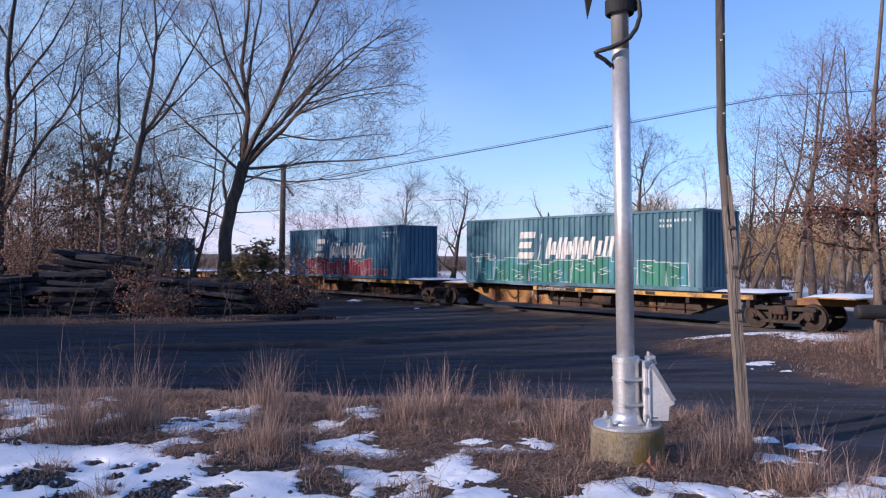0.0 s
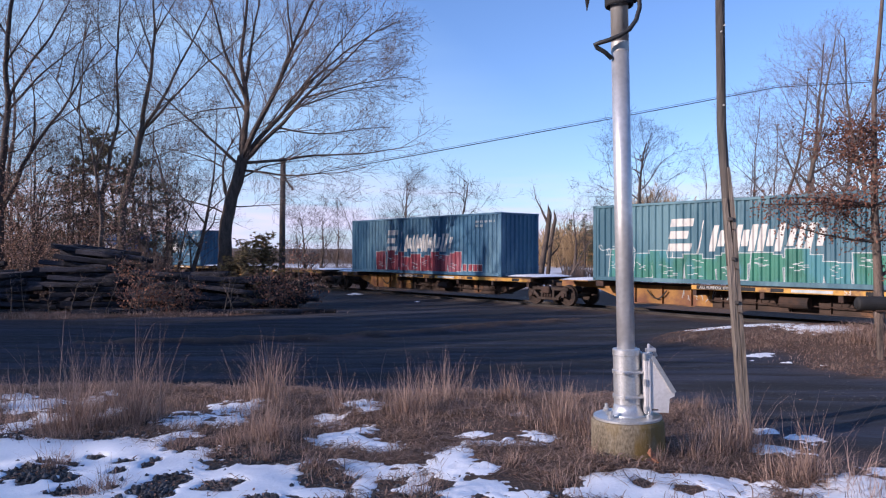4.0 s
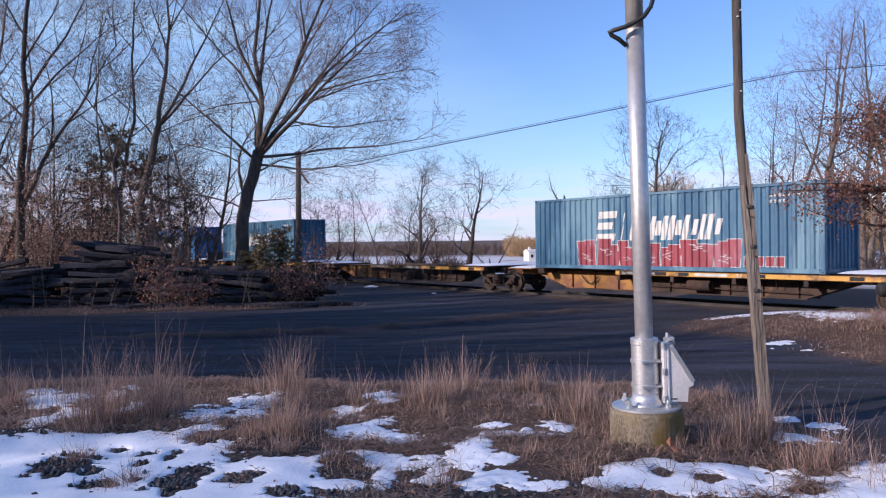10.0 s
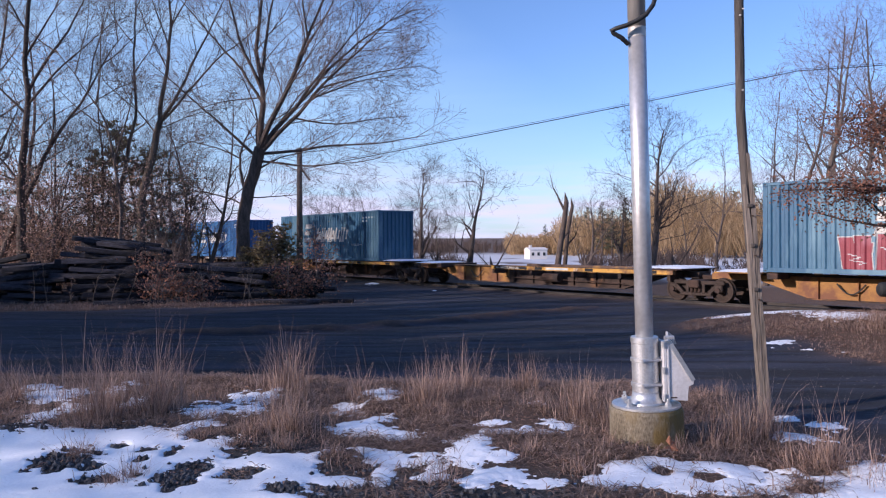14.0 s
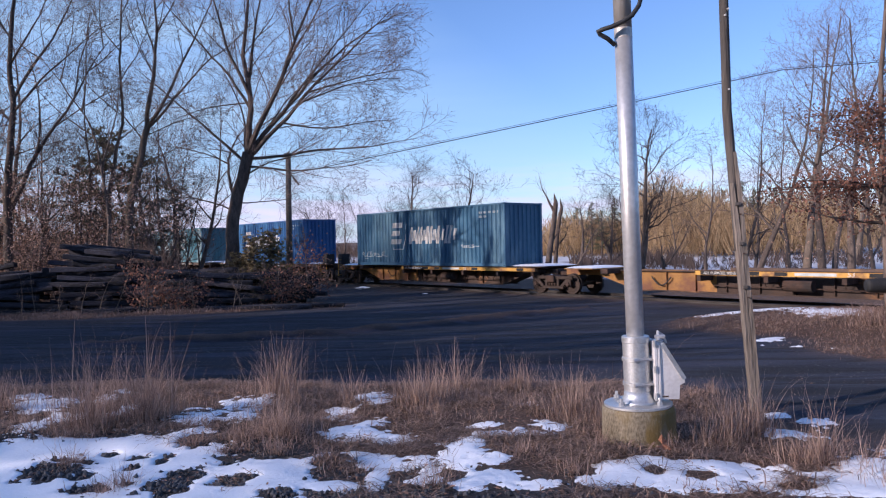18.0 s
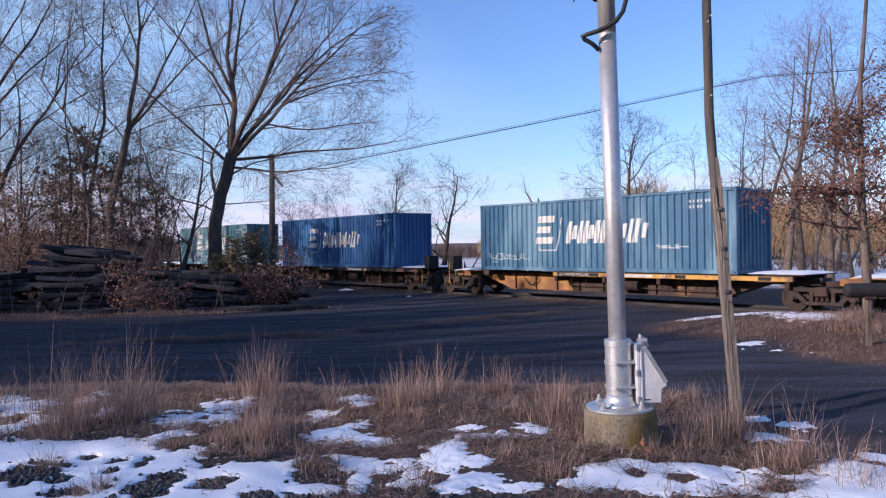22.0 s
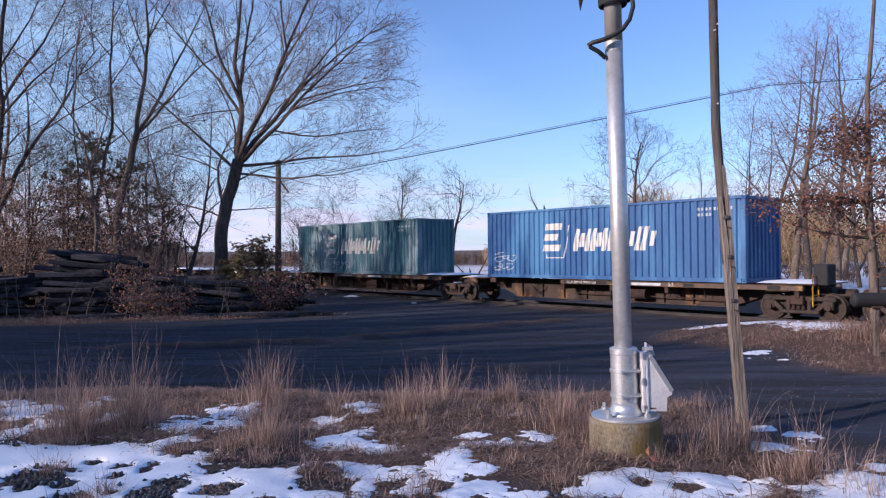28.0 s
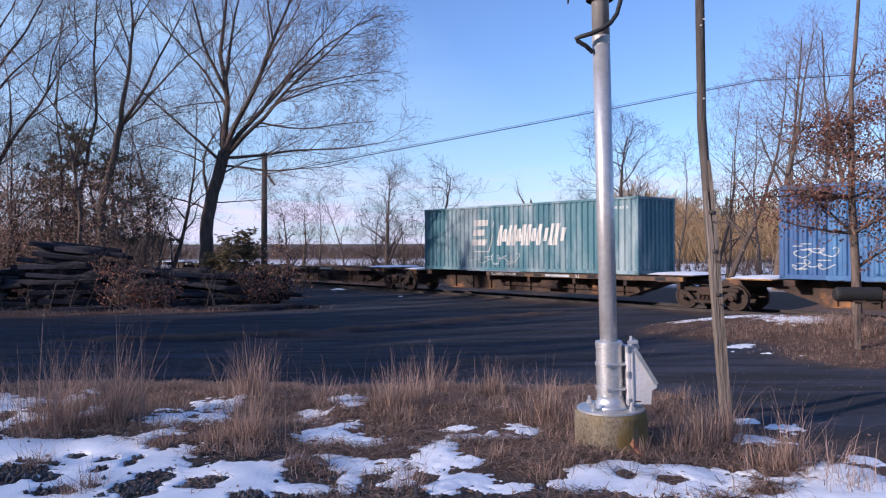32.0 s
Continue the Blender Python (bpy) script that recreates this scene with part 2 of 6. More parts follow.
for key, low, high, stain in (
    ("blue_teal", (0.020, 0.078, 0.115), (0.036, 0.118, 0.16), (0.09, 0.19, 0.225)),
    ("blue_mid", (0.016, 0.074, 0.148), (0.034, 0.122, 0.205), (0.112, 0.22, 0.29)),
    ("blue_deep", (0.008, 0.058, 0.185), (0.018, 0.096, 0.25), (0.05, 0.175, 0.35)),
    ("teal_faded", (0.032, 0.115, 0.15), (0.065, 0.175, 0.205), (0.27, 0.345, 0.36)),
):
    M[key] = material(key, low, high, 0.55, scale=0.9, fine=22, bump=0.05, stain=stain, stain_at=0.52, stretch=(1, 1, 0.22))


# ---- mesh building ----
class Mesh:
    """Vertices and faces gathered in plain lists, then linked as one object."""

    def __init__(self):
        self.v, self.f, self.m = [], [], []

    def add(self, verts, faces, mat=0):
        k = len(self.v)
        self.v.extend(verts)
        self.f.extend([tuple(k + i for i in f) for f in faces])
        self.m.extend([mat] * len(faces))
        return self

    def box(self, lo, hi, c=0.0, mat=0, turn=None):
        """A box between two corners with its edges chamfered by c."""
        (x0, y0, z0), (x1, y1, z1) = lo, hi
        if c <= 0:
            vs = [(x, y, z) for z in (z0, z1) for y in (y0, y1) for x in (x0, x1)]
            fs = [(0, 2, 3, 1), (4, 5, 7, 6), (0, 1, 5, 4), (2, 6, 7, 3), (0, 4, 6, 2), (1, 3, 7, 5)]
        else:
            vs, fs, idx = [], [], {}
            for sx in (0, 1):
                for sy in (0, 1):
                    for sz in (0, 1):
                        p = ((x0, x1)[sx], (y0, y1)[sy], (z0, z1)[sz])
                        d = (c if not sx else -c, c if not sy else -c, c if not sz else -c)
                        for ax in range(3):
                            q = tuple(p[i] + (d[i] if i != ax else 0) for i in range(3))
                            idx[sx, sy, sz, ax] = len(vs)
                            vs.append(q)
            g = lambda sx, sy, sz, ax: idx[sx, sy, sz, ax]
            for s in (0, 1):
                for ax in range(3):
                    ring = [(0, 0), (1, 0), (1, 1), (0, 1)]
                    if s == 0:
                        ring = ring[::-1]
                    face = []
                    for a, b in ring:
                        k = [0, 0, 0]
                        k[ax], k[(ax + 1) % 3], k[(ax + 2) % 3] = s, a, b
                        face.append(g(*k, ax))
                    fs.append(tuple(face))
            for ax in range(3):
                b, c2 = (ax + 1) % 3, (ax + 2) % 3
                for s in (0, 1):
                    for t in (0, 1):
                        k0, k1 = [0, 0, 0], [0, 0, 0]
                        k0[ax], k1[ax] = 0, 1
                        k0[b] = k1[b] = s
                        k0[c2] = k1[c2] = t
                        q = (g(*k0, b), g(*k1, b), g(*k1, c2), g(*k0, c2))
                        fs.append(q if s == t else q[::-1])
            for sx in (0, 1):
                for sy in (0, 1):
                    for sz in (0, 1):
                        q = tuple(g(sx, sy, sz, a) for a in range(3))
                        fs.append(q if (sx + sy + sz) % 2 else q[::-1])
        if turn is not None:
            vs = [tuple(turn @ Vector(p)) for p in vs]
        return self.add(vs, fs, mat)

    def tube(self, pts, radii, n=8, mat=0, cap=True):
        pts = [Vector(p) for p in pts]
        vs, fs = [], []
        side = None
        for i, p in enumerate(pts):
            d = (pts[min(i + 1, len(pts) - 1)] - pts[max(i - 1, 0)])
            d = d.normalized() if d.length > 1e-9 else Vector((0, 0, 1))
            if side is None:
                side = d.orthogonal().normalized()
            side = (side - d * side.dot(d))
            side = side.normalized() if side.length > 1e-6 else d.orthogonal().normalized()
            up = d.cross(side)
            r = radii[i] if hasattr(radii, "__len__") else radii
            for j in range(n):
                a = 2 * math.pi * j / n
                vs.append(tuple(p + side * (math.cos(a) * r) + up * (math.sin(a) * r)))
        for i in range(len(pts) - 1):
            for j in range(n):
                a, b = i * n + j, i * n + (j + 1) % n
                fs.append((a, b, b + n, a + n))
        if cap:
            fs.append(tuple(reversed(range(n))))
            fs.append(tuple(range((len(pts) - 1) * n, len(pts) * n)))
        return self.add(vs, fs, mat)

    def lathe(self, profile, n=24, at=(0, 0, 0), mat=0, axis="z"):
        """A profile of (radius, height) turned round an upright (or y) axis."""
        vs, fs = [], []
        for r, h in profile:
            for j in range(n):
                a = 2 * math.pi * j / n
                p = (r * math.cos(a), r * math.sin(a), h) if axis == "z" else (r * math.cos(a), h, r * math.sin(a))
                vs.append((p[0] + at[0], p[1] + at[1], p[2] + at[2]))
        for i in range(len(profile) - 1):
            for j in range(n):
                a, b = i * n + j, i * n + (j + 1) % n
                fs.append((a, b, b + n, a + n) if axis == "z" else (a, a + n, b + n, b))
        lo, hi = tuple(reversed(range(n))), tuple(range((len(profile) - 1) * n, len(profile) * n))
        fs.extend([lo, hi] if axis == "z" else [lo[::-1], hi[::-1]])
        return self.add(vs, fs, mat)

    def welded(self):
        """The same faces with shared corners joined."""
        seen, index = {}, []
        verts = []
        for p in self.v:
            k = tuple(round(c, 4) for c in p)
            if k not in seen:
                seen[k] = len(verts)
                verts.append(p)
            index.append(seen[k])
        self.v = verts
        faces = [tuple(dict.fromkeys(index[i] for i in f)) for f in self.f]
        ok = [i for i, f in enumerate(faces) if len(f) > 2]
        self.f, self.m = [faces[i] for i in ok], [self.m[i] for i in ok]
        return self

    def data(self, name, mats, smooth=False):
        me = bpy.data.meshes.new(name)
        me.from_pydata(self.v, [], self.f)
        for m in mats:
            me.materials.append(M[m])
        if len(mats) > 1:
            me.polygons.foreach_set("material_index", self.m)
        if smooth:
            me.polygons.foreach_set("use_smooth", [True] * len(me.polygons))
        me.update()
        return me


def part(name, mesh, mats, parent=None, label="", smooth=False, at=None):
    """Links a gathered mesh, or ready mesh data, as one object under a thing or a part."""
    mats = [mats] if isinstance(mats, str) else mats
    me = mesh.data(name, mats, smooth) if isinstance(mesh, Mesh) else mesh
    ob = new(name, me)
    if parent is not None:
        ob.parent = parent
    if at is not None:
        ob.matrix_basis = at
    return tagged(ob, label)


def root(name, label, category, group="", at=None, kind=""):
    ob = new(name)
    ob.empty_display_size = 0.2
    if at is not None:
        ob.matrix_basis = at
    return tagged(ob, label, category, group, kind)

# ---- the lie of the land ----
TRACK = radians(39.72)
ALONG = Vector((math.sin(TRACK), -math.cos(TRACK), 0))  # the way the train goes
AWAY = Vector((math.cos(TRACK), math.sin(TRACK), 0))  # across the track, away from the lot
CENTRE, RISE = 24.19, 0.0036


def smooth(a, b, x):
    t = min(1.0, max(0.0, (x - a) / (b - a)))
    return t * t * (3 - 2 * t)


def rail_top(s):
    return 0.226 + RISE * max(-130.0, min(40.0, s))


def on_track(s, w=0.0, z=0.0):
    p = AWAY * (CENTRE + w) + ALONG * s
    return Vector((p.x, p.y, rail_top(s) + z))


def bank(x, y):
    """1 on the bank where the camera stands, 0 on the lot."""
    return 1 - smooth(8.3 - 0.08 * x, 11.8 - 0.08 * x, y)


def mound(x, y):
    return smooth(1.0, 0.2, math.hypot((x - 9.9) / 6.0, (y - 18.8) / 4.0)) * smooth(22.8, 20.9, x * AWAY.x + y * AWAY.y)


WINDROW = [(-9.0, 18.2), (-5.5, 18.7), (-2.6, 19.7), (1.1, 22.4), (4.6, 25.2)]


def windrow(x, y):
    """1 on the crest of the low ridge of scraped dirt that crosses the lot."""
    if not (-10 < x < 6 and 17 < y < 27):
        return 0.0
    best = 9.0
    for (ax, ay), (bx, by) in zip(WINDROW, WINDROW[1:]):
        dx, dy = bx - ax, by - ay
        t = max(0, min(1, ((x - ax) * dx + (y - ay) * dy) / (dx * dx + dy * dy)))
        best = min(best, math.hypot(x - ax - t * dx, y - ay - t * dy))
    return math.exp(-(best / 0.22) ** 2) * (0.7 + 0.7 * noise.noise((x * 0.8, y * 0.8, 13)))


def ground_z(x, y):
    s, w = x * ALONG.x + y * ALONG.y, x * AWAY.x + y * AWAY.y
    z = rail_top(s) - 0.15
    b = bank(x, y)
    z += b * (0.70 - (rail_top(s) - 0.15))
    z += 0.42 * mound(x, y) + 0.26 * windrow(x, y)
    far = math.hypot(x, y)
    z += 0.03 * noise.noise((x * 0.5, y * 0.5, 0)) + b * (0.05 * noise.noise((x * 1.1, y * 1.1, 3)) + 0.025 * noise.noise((x * 3.1, y * 3.1, 5)))
    z += 0.06 * smooth(22.4, 23.2, w) * smooth(26.4, 25.4, w) * (1 - b)  # dirt packed up to the rails
    ditch = math.exp(-((w - CENTRE - 6.5) / 2.5) ** 2)
    z -= 0.35 * ditch
    # an unseen rise, added behind the camera to keep the low sun off the lot
    q, p = -(0.9 * x + 0.436 * y), -0.436 * x + 0.9 * y
    if q > 11:
        z += 8.0 * smooth(12, 44, q) * smooth(130, 80, q) * smooth(150, 105, abs(p))
    if far > 200:
        z += (far - 200) * 0.004
    return z


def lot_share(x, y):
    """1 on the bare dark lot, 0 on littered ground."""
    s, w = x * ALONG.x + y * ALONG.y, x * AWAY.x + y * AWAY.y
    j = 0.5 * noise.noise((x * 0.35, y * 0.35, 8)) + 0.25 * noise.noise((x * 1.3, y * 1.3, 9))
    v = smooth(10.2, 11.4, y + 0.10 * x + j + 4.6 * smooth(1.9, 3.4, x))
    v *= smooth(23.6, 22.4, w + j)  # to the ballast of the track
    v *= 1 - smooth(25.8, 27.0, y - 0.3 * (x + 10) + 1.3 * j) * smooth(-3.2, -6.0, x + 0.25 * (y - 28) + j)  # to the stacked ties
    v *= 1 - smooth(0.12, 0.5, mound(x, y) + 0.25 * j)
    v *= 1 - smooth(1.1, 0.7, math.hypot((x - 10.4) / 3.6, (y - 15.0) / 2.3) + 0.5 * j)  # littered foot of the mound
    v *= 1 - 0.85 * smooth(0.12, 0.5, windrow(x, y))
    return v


def graded(near, spans):
    """Coordinates that start fine and widen outwards."""
    out = [near[0]]
    while out[-1] < near[1]:
        out.append(out[-1] + near[2])
    for end, step in spans:
        while out[-1] < end:
            out.append(out[-1] + step)
    return out


gx = graded((0, 11, 0.18), ((14, 0.3), (30, 0.7), (120, 4), (600, 40), (3200, 300)))
gx = [-v for v in reversed(gx[1:])] + gx
gy = graded((0, 14, 0.18), ((30, 0.2), (36, 0.5), (130, 4), (600, 40), (3400, 300)))
gy = [-3200, -1500, -600, -300, -200, -160, -130, -110, -95, -80, -70, -60, -50, -40, -30, -20, -10, -5, -2] + gy
gm = Mesh()
gm.v = [(x, y, ground_z(x, y)) for y in gy for x in gx]
nx = len(gx)
gm.f = [(j * nx + i, j * nx + i + 1, (j + 1) * nx + i + 1, (j + 1) * nx + i) for j in range(len(gy) - 1) for i in range(nx - 1)]
gm.m = [0] * len(gm.f)


def ground_material():
    m = bpy.data.materials.new("ground")
    m.use_nodes = True
    n, l = m.node_tree.nodes, m.node_tree.links
    b = n["Principled BSDF"]
    co, at = n.new("ShaderNodeTexCoord"), n.new("ShaderNodeAttribute")
    at.attribute_name = "cover"
    sep = n.new("ShaderNodeSeparateColor")
    l.new(at.outputs["Color"], sep.inputs["Color"])

    def tex(scale, detail, stretch=None):
        t = n.new("ShaderNodeTexNoise")
        t.inputs["Scale"].default_value, t.inputs["Detail"].default_value, t.inputs["Roughness"].default_value = scale, detail, 0.62
        if stretch:
            mp = n.new("ShaderNodeMapping")
            mp.inputs["Rotation"].default_value, mp.inputs["Scale"].default_value = (0, 0, 0.12), stretch
            l.new(co.outputs["Object"], mp.inputs["Vector"])
            l.new(mp.outputs["Vector"], t.inputs["Vector"])
        else:
            l.new(co.outputs["Object"], t.inputs["Vector"])
        return t

    def ramp(src, a, ca, c, cc):
        r = n.new("ShaderNodeValToRGB")
        r.color_ramp.elements[0].position, r.color_ramp.elements[1].position = a, c
        r.color_ramp.elements[0].color, r.color_ramp.elements[1].color = (*ca, 1), (*cc, 1)
        l.new(src, r.inputs["Fac"])
        return r.outputs["Color"]

    def mix(f, a, c):
        x = n.new("ShaderNodeMix")
        x.data_type = "RGBA"
        l.new(f, x.inputs[0])
        l.new(a, x.inputs[6])
        l.new(c, x.inputs[7])
        return x.outputs[2]

    fine, litter = tex(38, 8), tex(6, 10)
    soil = mix(litter.outputs["Fac"], ramp(fine.outputs["Fac"], 0.35, (0.03, 0.019, 0.015), 0.7, (0.12, 0.07, 0.045)), ramp(fine.outputs["Fac"], 0.35, (0.07, 0.04, 0.027), 0.68, (0.22, 0.13, 0.08)))
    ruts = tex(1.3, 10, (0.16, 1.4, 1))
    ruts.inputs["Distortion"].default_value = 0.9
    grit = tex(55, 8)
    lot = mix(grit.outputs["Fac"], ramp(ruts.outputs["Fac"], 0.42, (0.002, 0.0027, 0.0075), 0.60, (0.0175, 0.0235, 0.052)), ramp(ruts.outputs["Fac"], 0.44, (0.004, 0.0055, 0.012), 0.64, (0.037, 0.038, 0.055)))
    gravel = ramp(fine.outputs["Fac"], 0.35, (0.012, 0.012, 0.013), 0.72, (0.055, 0.05, 0.048))
    white = ramp(fine.outputs["Fac"], 0.3, (0.70, 0.72, 0.77), 0.7, (0.84, 0.85, 0.88))
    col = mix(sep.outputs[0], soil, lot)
    col = mix(sep.outputs[2], col, gravel)
    col = mix(sep.outputs[1], col, white)
    l.new(col, b.inputs["Base Color"])
    b.inputs["Roughness"].default_value = 0.92
    bp = n.new("ShaderNodeBump")
    bp.inputs["Strength"].default_value, bp.inputs["Distance"].default_value = 0.7, 0.03
    l.new(fine.outputs["Fac"], bp.inputs["Height"])
    clods = tex(2.6, 9, (0.45, 1.6, 1))  # churned dirt, drawn out along the wheel tracks
    bq = n.new("ShaderNodeBump")
    bq.inputs["Strength"].default_value, bq.inputs["Distance"].default_value = 0.8, 0.09
    l.new(clods.outputs["Fac"], bq.inputs["Height"])
    l.new(bp.outputs["Normal"], bq.inputs["Normal"])
    l.new(bq.outputs["Normal"], b.inputs["Normal"])
    return m


M["ground"] = ground_material()
ground = part("ground", gm, "ground", smooth=True)
tagged(ground, "dark bare lot, littered winter ground and fields", "ground", kind="structure")
cover = ground.data.color_attributes.new("cover", "FLOAT_COLOR", "POINT")
values = []
for x, y, z in gm.v:
    s, w = x * ALONG.x + y * ALONG.y, x * AWAY.x + y * AWAY.y
    j = noise.noise((x * 0.09, y * 0.09, 4)) + 0.5 * noise.noise((x * 0.4, y * 0.4, 2))
    field = 0.72 * smooth(36, 40, w + 2 * j) * smooth(162, 148, y) * smooth(-0.55, -0.2, j + 0.15) * smooth(-70, -40, x) if y > 20 else 0
    stony = smooth(23.1, 23.7, w) * smooth(26.6, 25.8, w) if y > 10 else 0.85 * smooth(5.9, 4.7, y + 0.6 * x + 1.6 * noise.noise((x * 0.9, y * 0.9, 1)))
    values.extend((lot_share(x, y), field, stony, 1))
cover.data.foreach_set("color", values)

# ---- snow left on the bank, on the mound and beside the track ----
SNOW = [  # x, y, half-width, half-depth: the broad sheets
    (-2.97, 5.76, 0.75, 0.61), (-3.42, 6.26, 0.34, 0.22), (-2.68, 6.0, 0.41, 0.3), (-4.02, 6.96, 0.16, 0.27), (-2.31, 6.0, 0.28, 0.36), (-2.34, 6.44, 0.15, 0.19), (-2.13, 5.21, 0.24, 0.25), (-2.06, 5.69, 0.22, 0.18), (-1.49, 5.34, 0.41, 0.31), (-1.3, 5.58, 0.2, 0.13),
    (-1.77, 5.21, 0.16, 0.17), (-4.0, 5.75, 0.8, 0.55), (-2.9, 4.95, 0.7, 0.35), (-1.5, 4.9, 0.4, 0.25), (1.7, 5.0, 0.5, 0.14), (2.8, 4.85, 0.6, 0.2), (1.15, 5.24, 0.24, 0.18), (1.52, 5.26, 0.36, 0.22), (1.94, 5.31, 0.33, 0.23), (2.14, 5.19, 0.18, 0.17), (3.0, 5.24, 0.28, 0.2), (2.67, 5.14, 0.24, 0.1),
]
SNOW_SPOTS = [  # the same for the spots left between the grass
    (-2.48, 7.14, 0.21, 0.33), (-2.28, 7.78, 0.14, 0.25), (-2.06, 7.12, 0.16, 0.19), (-2.05, 7.83, 0.10, 0.34), (-3.81, 8.2, 0.13, 0.28), (-4.41, 7.89, 0.36, 0.26), (-3.85, 7.36, 0.17, 0.12), (-3.41, 7.7, 0.09, 0.27), (-4.84, 8.38, 0.15, 0.16),
    (-0.81, 7.92, 0.20, 0.26), (-1.14, 7.31, 0.14, 0.22), (-0.88, 6.6, 0.23, 0.24), (-0.5, 6.35, 0.27, 0.15), (-0.75, 6.85, 0.15, 0.15), (-0.76, 5.73, 0.28, 0.16), (-0.41, 5.69, 0.33, 0.17), (-0.01, 6.17, 0.19, 0.31), (0.07, 5.69, 0.24, 0.3), (-0.18, 5.31, 0.12, 0.23),
]
SNOW_SCRAPS = [
    (-1.05, 5.4, 0.25, 0.10), (-0.55, 5.36, 0.08, 0.29), (-0.83, 5.09, 0.16, 0.12), (0.76, 7.48, 0.10, 0.15), (0.86, 6.68, 0.13, 0.16), (0.29, 6.66, 0.15, 0.09), (0.45, 6.39, 0.29, 0.11), (0.13, 6.05, 0.15, 0.2), (0.29, 5.61, 0.15, 0.16), (0.31, 5.24, 0.24, 0.15),
    (0.5, 5.11, 0.22, 0.13), (0.11, 5.09, 0.14, 0.14), (1.43, 5.54, 0.13, 0.08), (2.84, 6.31, 0.21, 0.20), (3.05, 6.96, 0.12, 0.12), (3.26, 6.68, 0.15, 0.13), (3.37, 5.61, 0.13, 0.17), (0.98, 5.19, 0.12, 0.14),
]
HOLES = [  # bare gravel showing through
    (-2.98, 5.45, 0.2, 0.23), (-2.77, 5.9, 0.06, 0.06), (-2.47, 5.78, 0.09, 0.08), (-2.28, 5.81, 0.04, 0.12), (-1.98, 5.24, 0.15, 0.3), (-1.56, 5.19, 0.13, 0.17), (-2.73, 5.36, 0.07, 0.08), (-2.55, 5.09, 0.12, 0.1), (-2.44, 5.54, 0.05, 0.06), (-2.21, 6.35, 0.15, 0.19), (-0.34, 6.0, 0.14, 0.2),
    (-2.33, 5.21, 0.04, 0.05), (-0.91, 5.54, 0.13, 0.28), (1.75, 5.21, 0.1, 0.07), (1.45, 5.31, 0.07, 0.08), (-3.7, 5.3, 0.2, 0.14), (-4.2, 5.9, 0.15, 0.1), (-3.4, 5.0, 0.15, 0.12), (2.3, 4.95, 0.1, 0.08), (-1.2, 4.85, 0.12, 0.1),
]
PATCHES = SNOW + SNOW_SPOTS + SNOW_SCRAPS


def snow_depth(x, y):
    d = -0.6
    for cx, cy, hx, hy in PATCHES:
        if abs(x - cx) < hx * 1.7 and abs(y - cy) < hy * 1.7:
            d = max(d, min(0.40, 0.8 * (1.08 - math.hypot((x - cx) / hx, (y - cy) / hy))))
    if d < -0.55:
        return -0.03
    rag = 1 + 0.9 * smooth(6.0, 7.0, y + 0.6 * smooth(2.4, 2.8, x))  # more broken between the grass
    d += 0.30 * noise.noise((x * 2.3, y * 3.0, 0.5)) + rag * (0.34 * noise.noise((x * 5.5, y * 8.0, 2.5)) + 0.32 * noise.noise((x * 13, y * 17, 7)) + 0.26 * noise.noise((x * 27, y * 34, 5)))
    for cx, cy, hx, hy in HOLES:
        r = math.hypot((x - cx) / hx, (y - cy) / hy)
        if r < 1.8:
            d -= 1.2 * smooth(1.5, 0.75, r + 0.7 * noise.noise((x * 9, y * 12, 3)))
    return 0.014 * math.tanh(3.5 * (d + 0.16 + 0.16 * smooth(7.0, 6.0, y) * smooth(0.0, -1.0, x) - 0.10 * smooth(-1.0, -0.4, x) - 0.12 * smooth(-1.1, -0.6, x) * smooth(1.0, 0.6, x) - 0.10 * smooth(6.5, 7.2, y)))


def snow_sheet(name, x0, x1, y0, y1, step, depth, label):
    m = Mesh()
    xs, ys = [x0 + i * step for i in range(int((x1 - x0) / step) + 1)], [y0 + i * step for i in range(int((y1 - y0) / step) + 1)]
    keep = {}
    dep = {(i, j): depth(x, y) for j, y in enumerate(ys) for i, x in enumerate(xs)}
    for j in range(len(ys) - 1):
        for i in range(len(xs) - 1):
            q = [(i, j), (i + 1, j), (i + 1, j + 1), (i, j + 1)]
            if max(dep[k] for k in q) < -0.012:
                continue
            for k in q:
                if k not in keep:
                    keep[k] = len(m.v)
                    x, y = xs[k[0]], ys[k[1]]
                    m.v.append((x, y, ground_z(x, y) + max(-0.05, dep[k])))
            m.f.append(tuple(keep[k] for k in q))
    m.m = [0] * len(m.f)
    return tagged(part(name, m, "snow", smooth=True), label, "snow", kind="stuff")


snow_sheet("snow", -5.2, 4.0, 4.6, 9.0, 0.024, snow_depth, "thin melting snow patches on the bank")


def mound_snow(x, y):
    d = 1.0 - min(math.hypot((x - cx) / hx, (y - cy) / hy) for cx, cy, hx, hy in ((7.5, 20.6, 0.9, 0.42), (8.3, 20.1, 1.4, 0.6), (9.5, 18.6, 1.1, 1.0), (12.4, 19.6, 0.7, 0.4), (7.1, 16.3, 0.55, 0.20), (7.3, 15.6, 0.30, 0.16), (7.9, 15.2, 0.22, 0.12), (6.7, 15.9, 0.16, 0.12)))
    d += 0.35 * noise.noise((x * 1.1, y * 1.4, 3)) + 0.45 * noise.noise((x * 3.2, y * 4.2, 6)) + 0.45 * noise.noise((x * 7, y * 9, 2)) - 0.42 * smooth(17, 15.5, y)
    return 0.035 * math.tanh(3.0 * (d - 0.12))


snow_sheet("snow", 4.5, 14.0, 14.0, 22, 0.055, mound_snow, "strip of old snow along the mound")



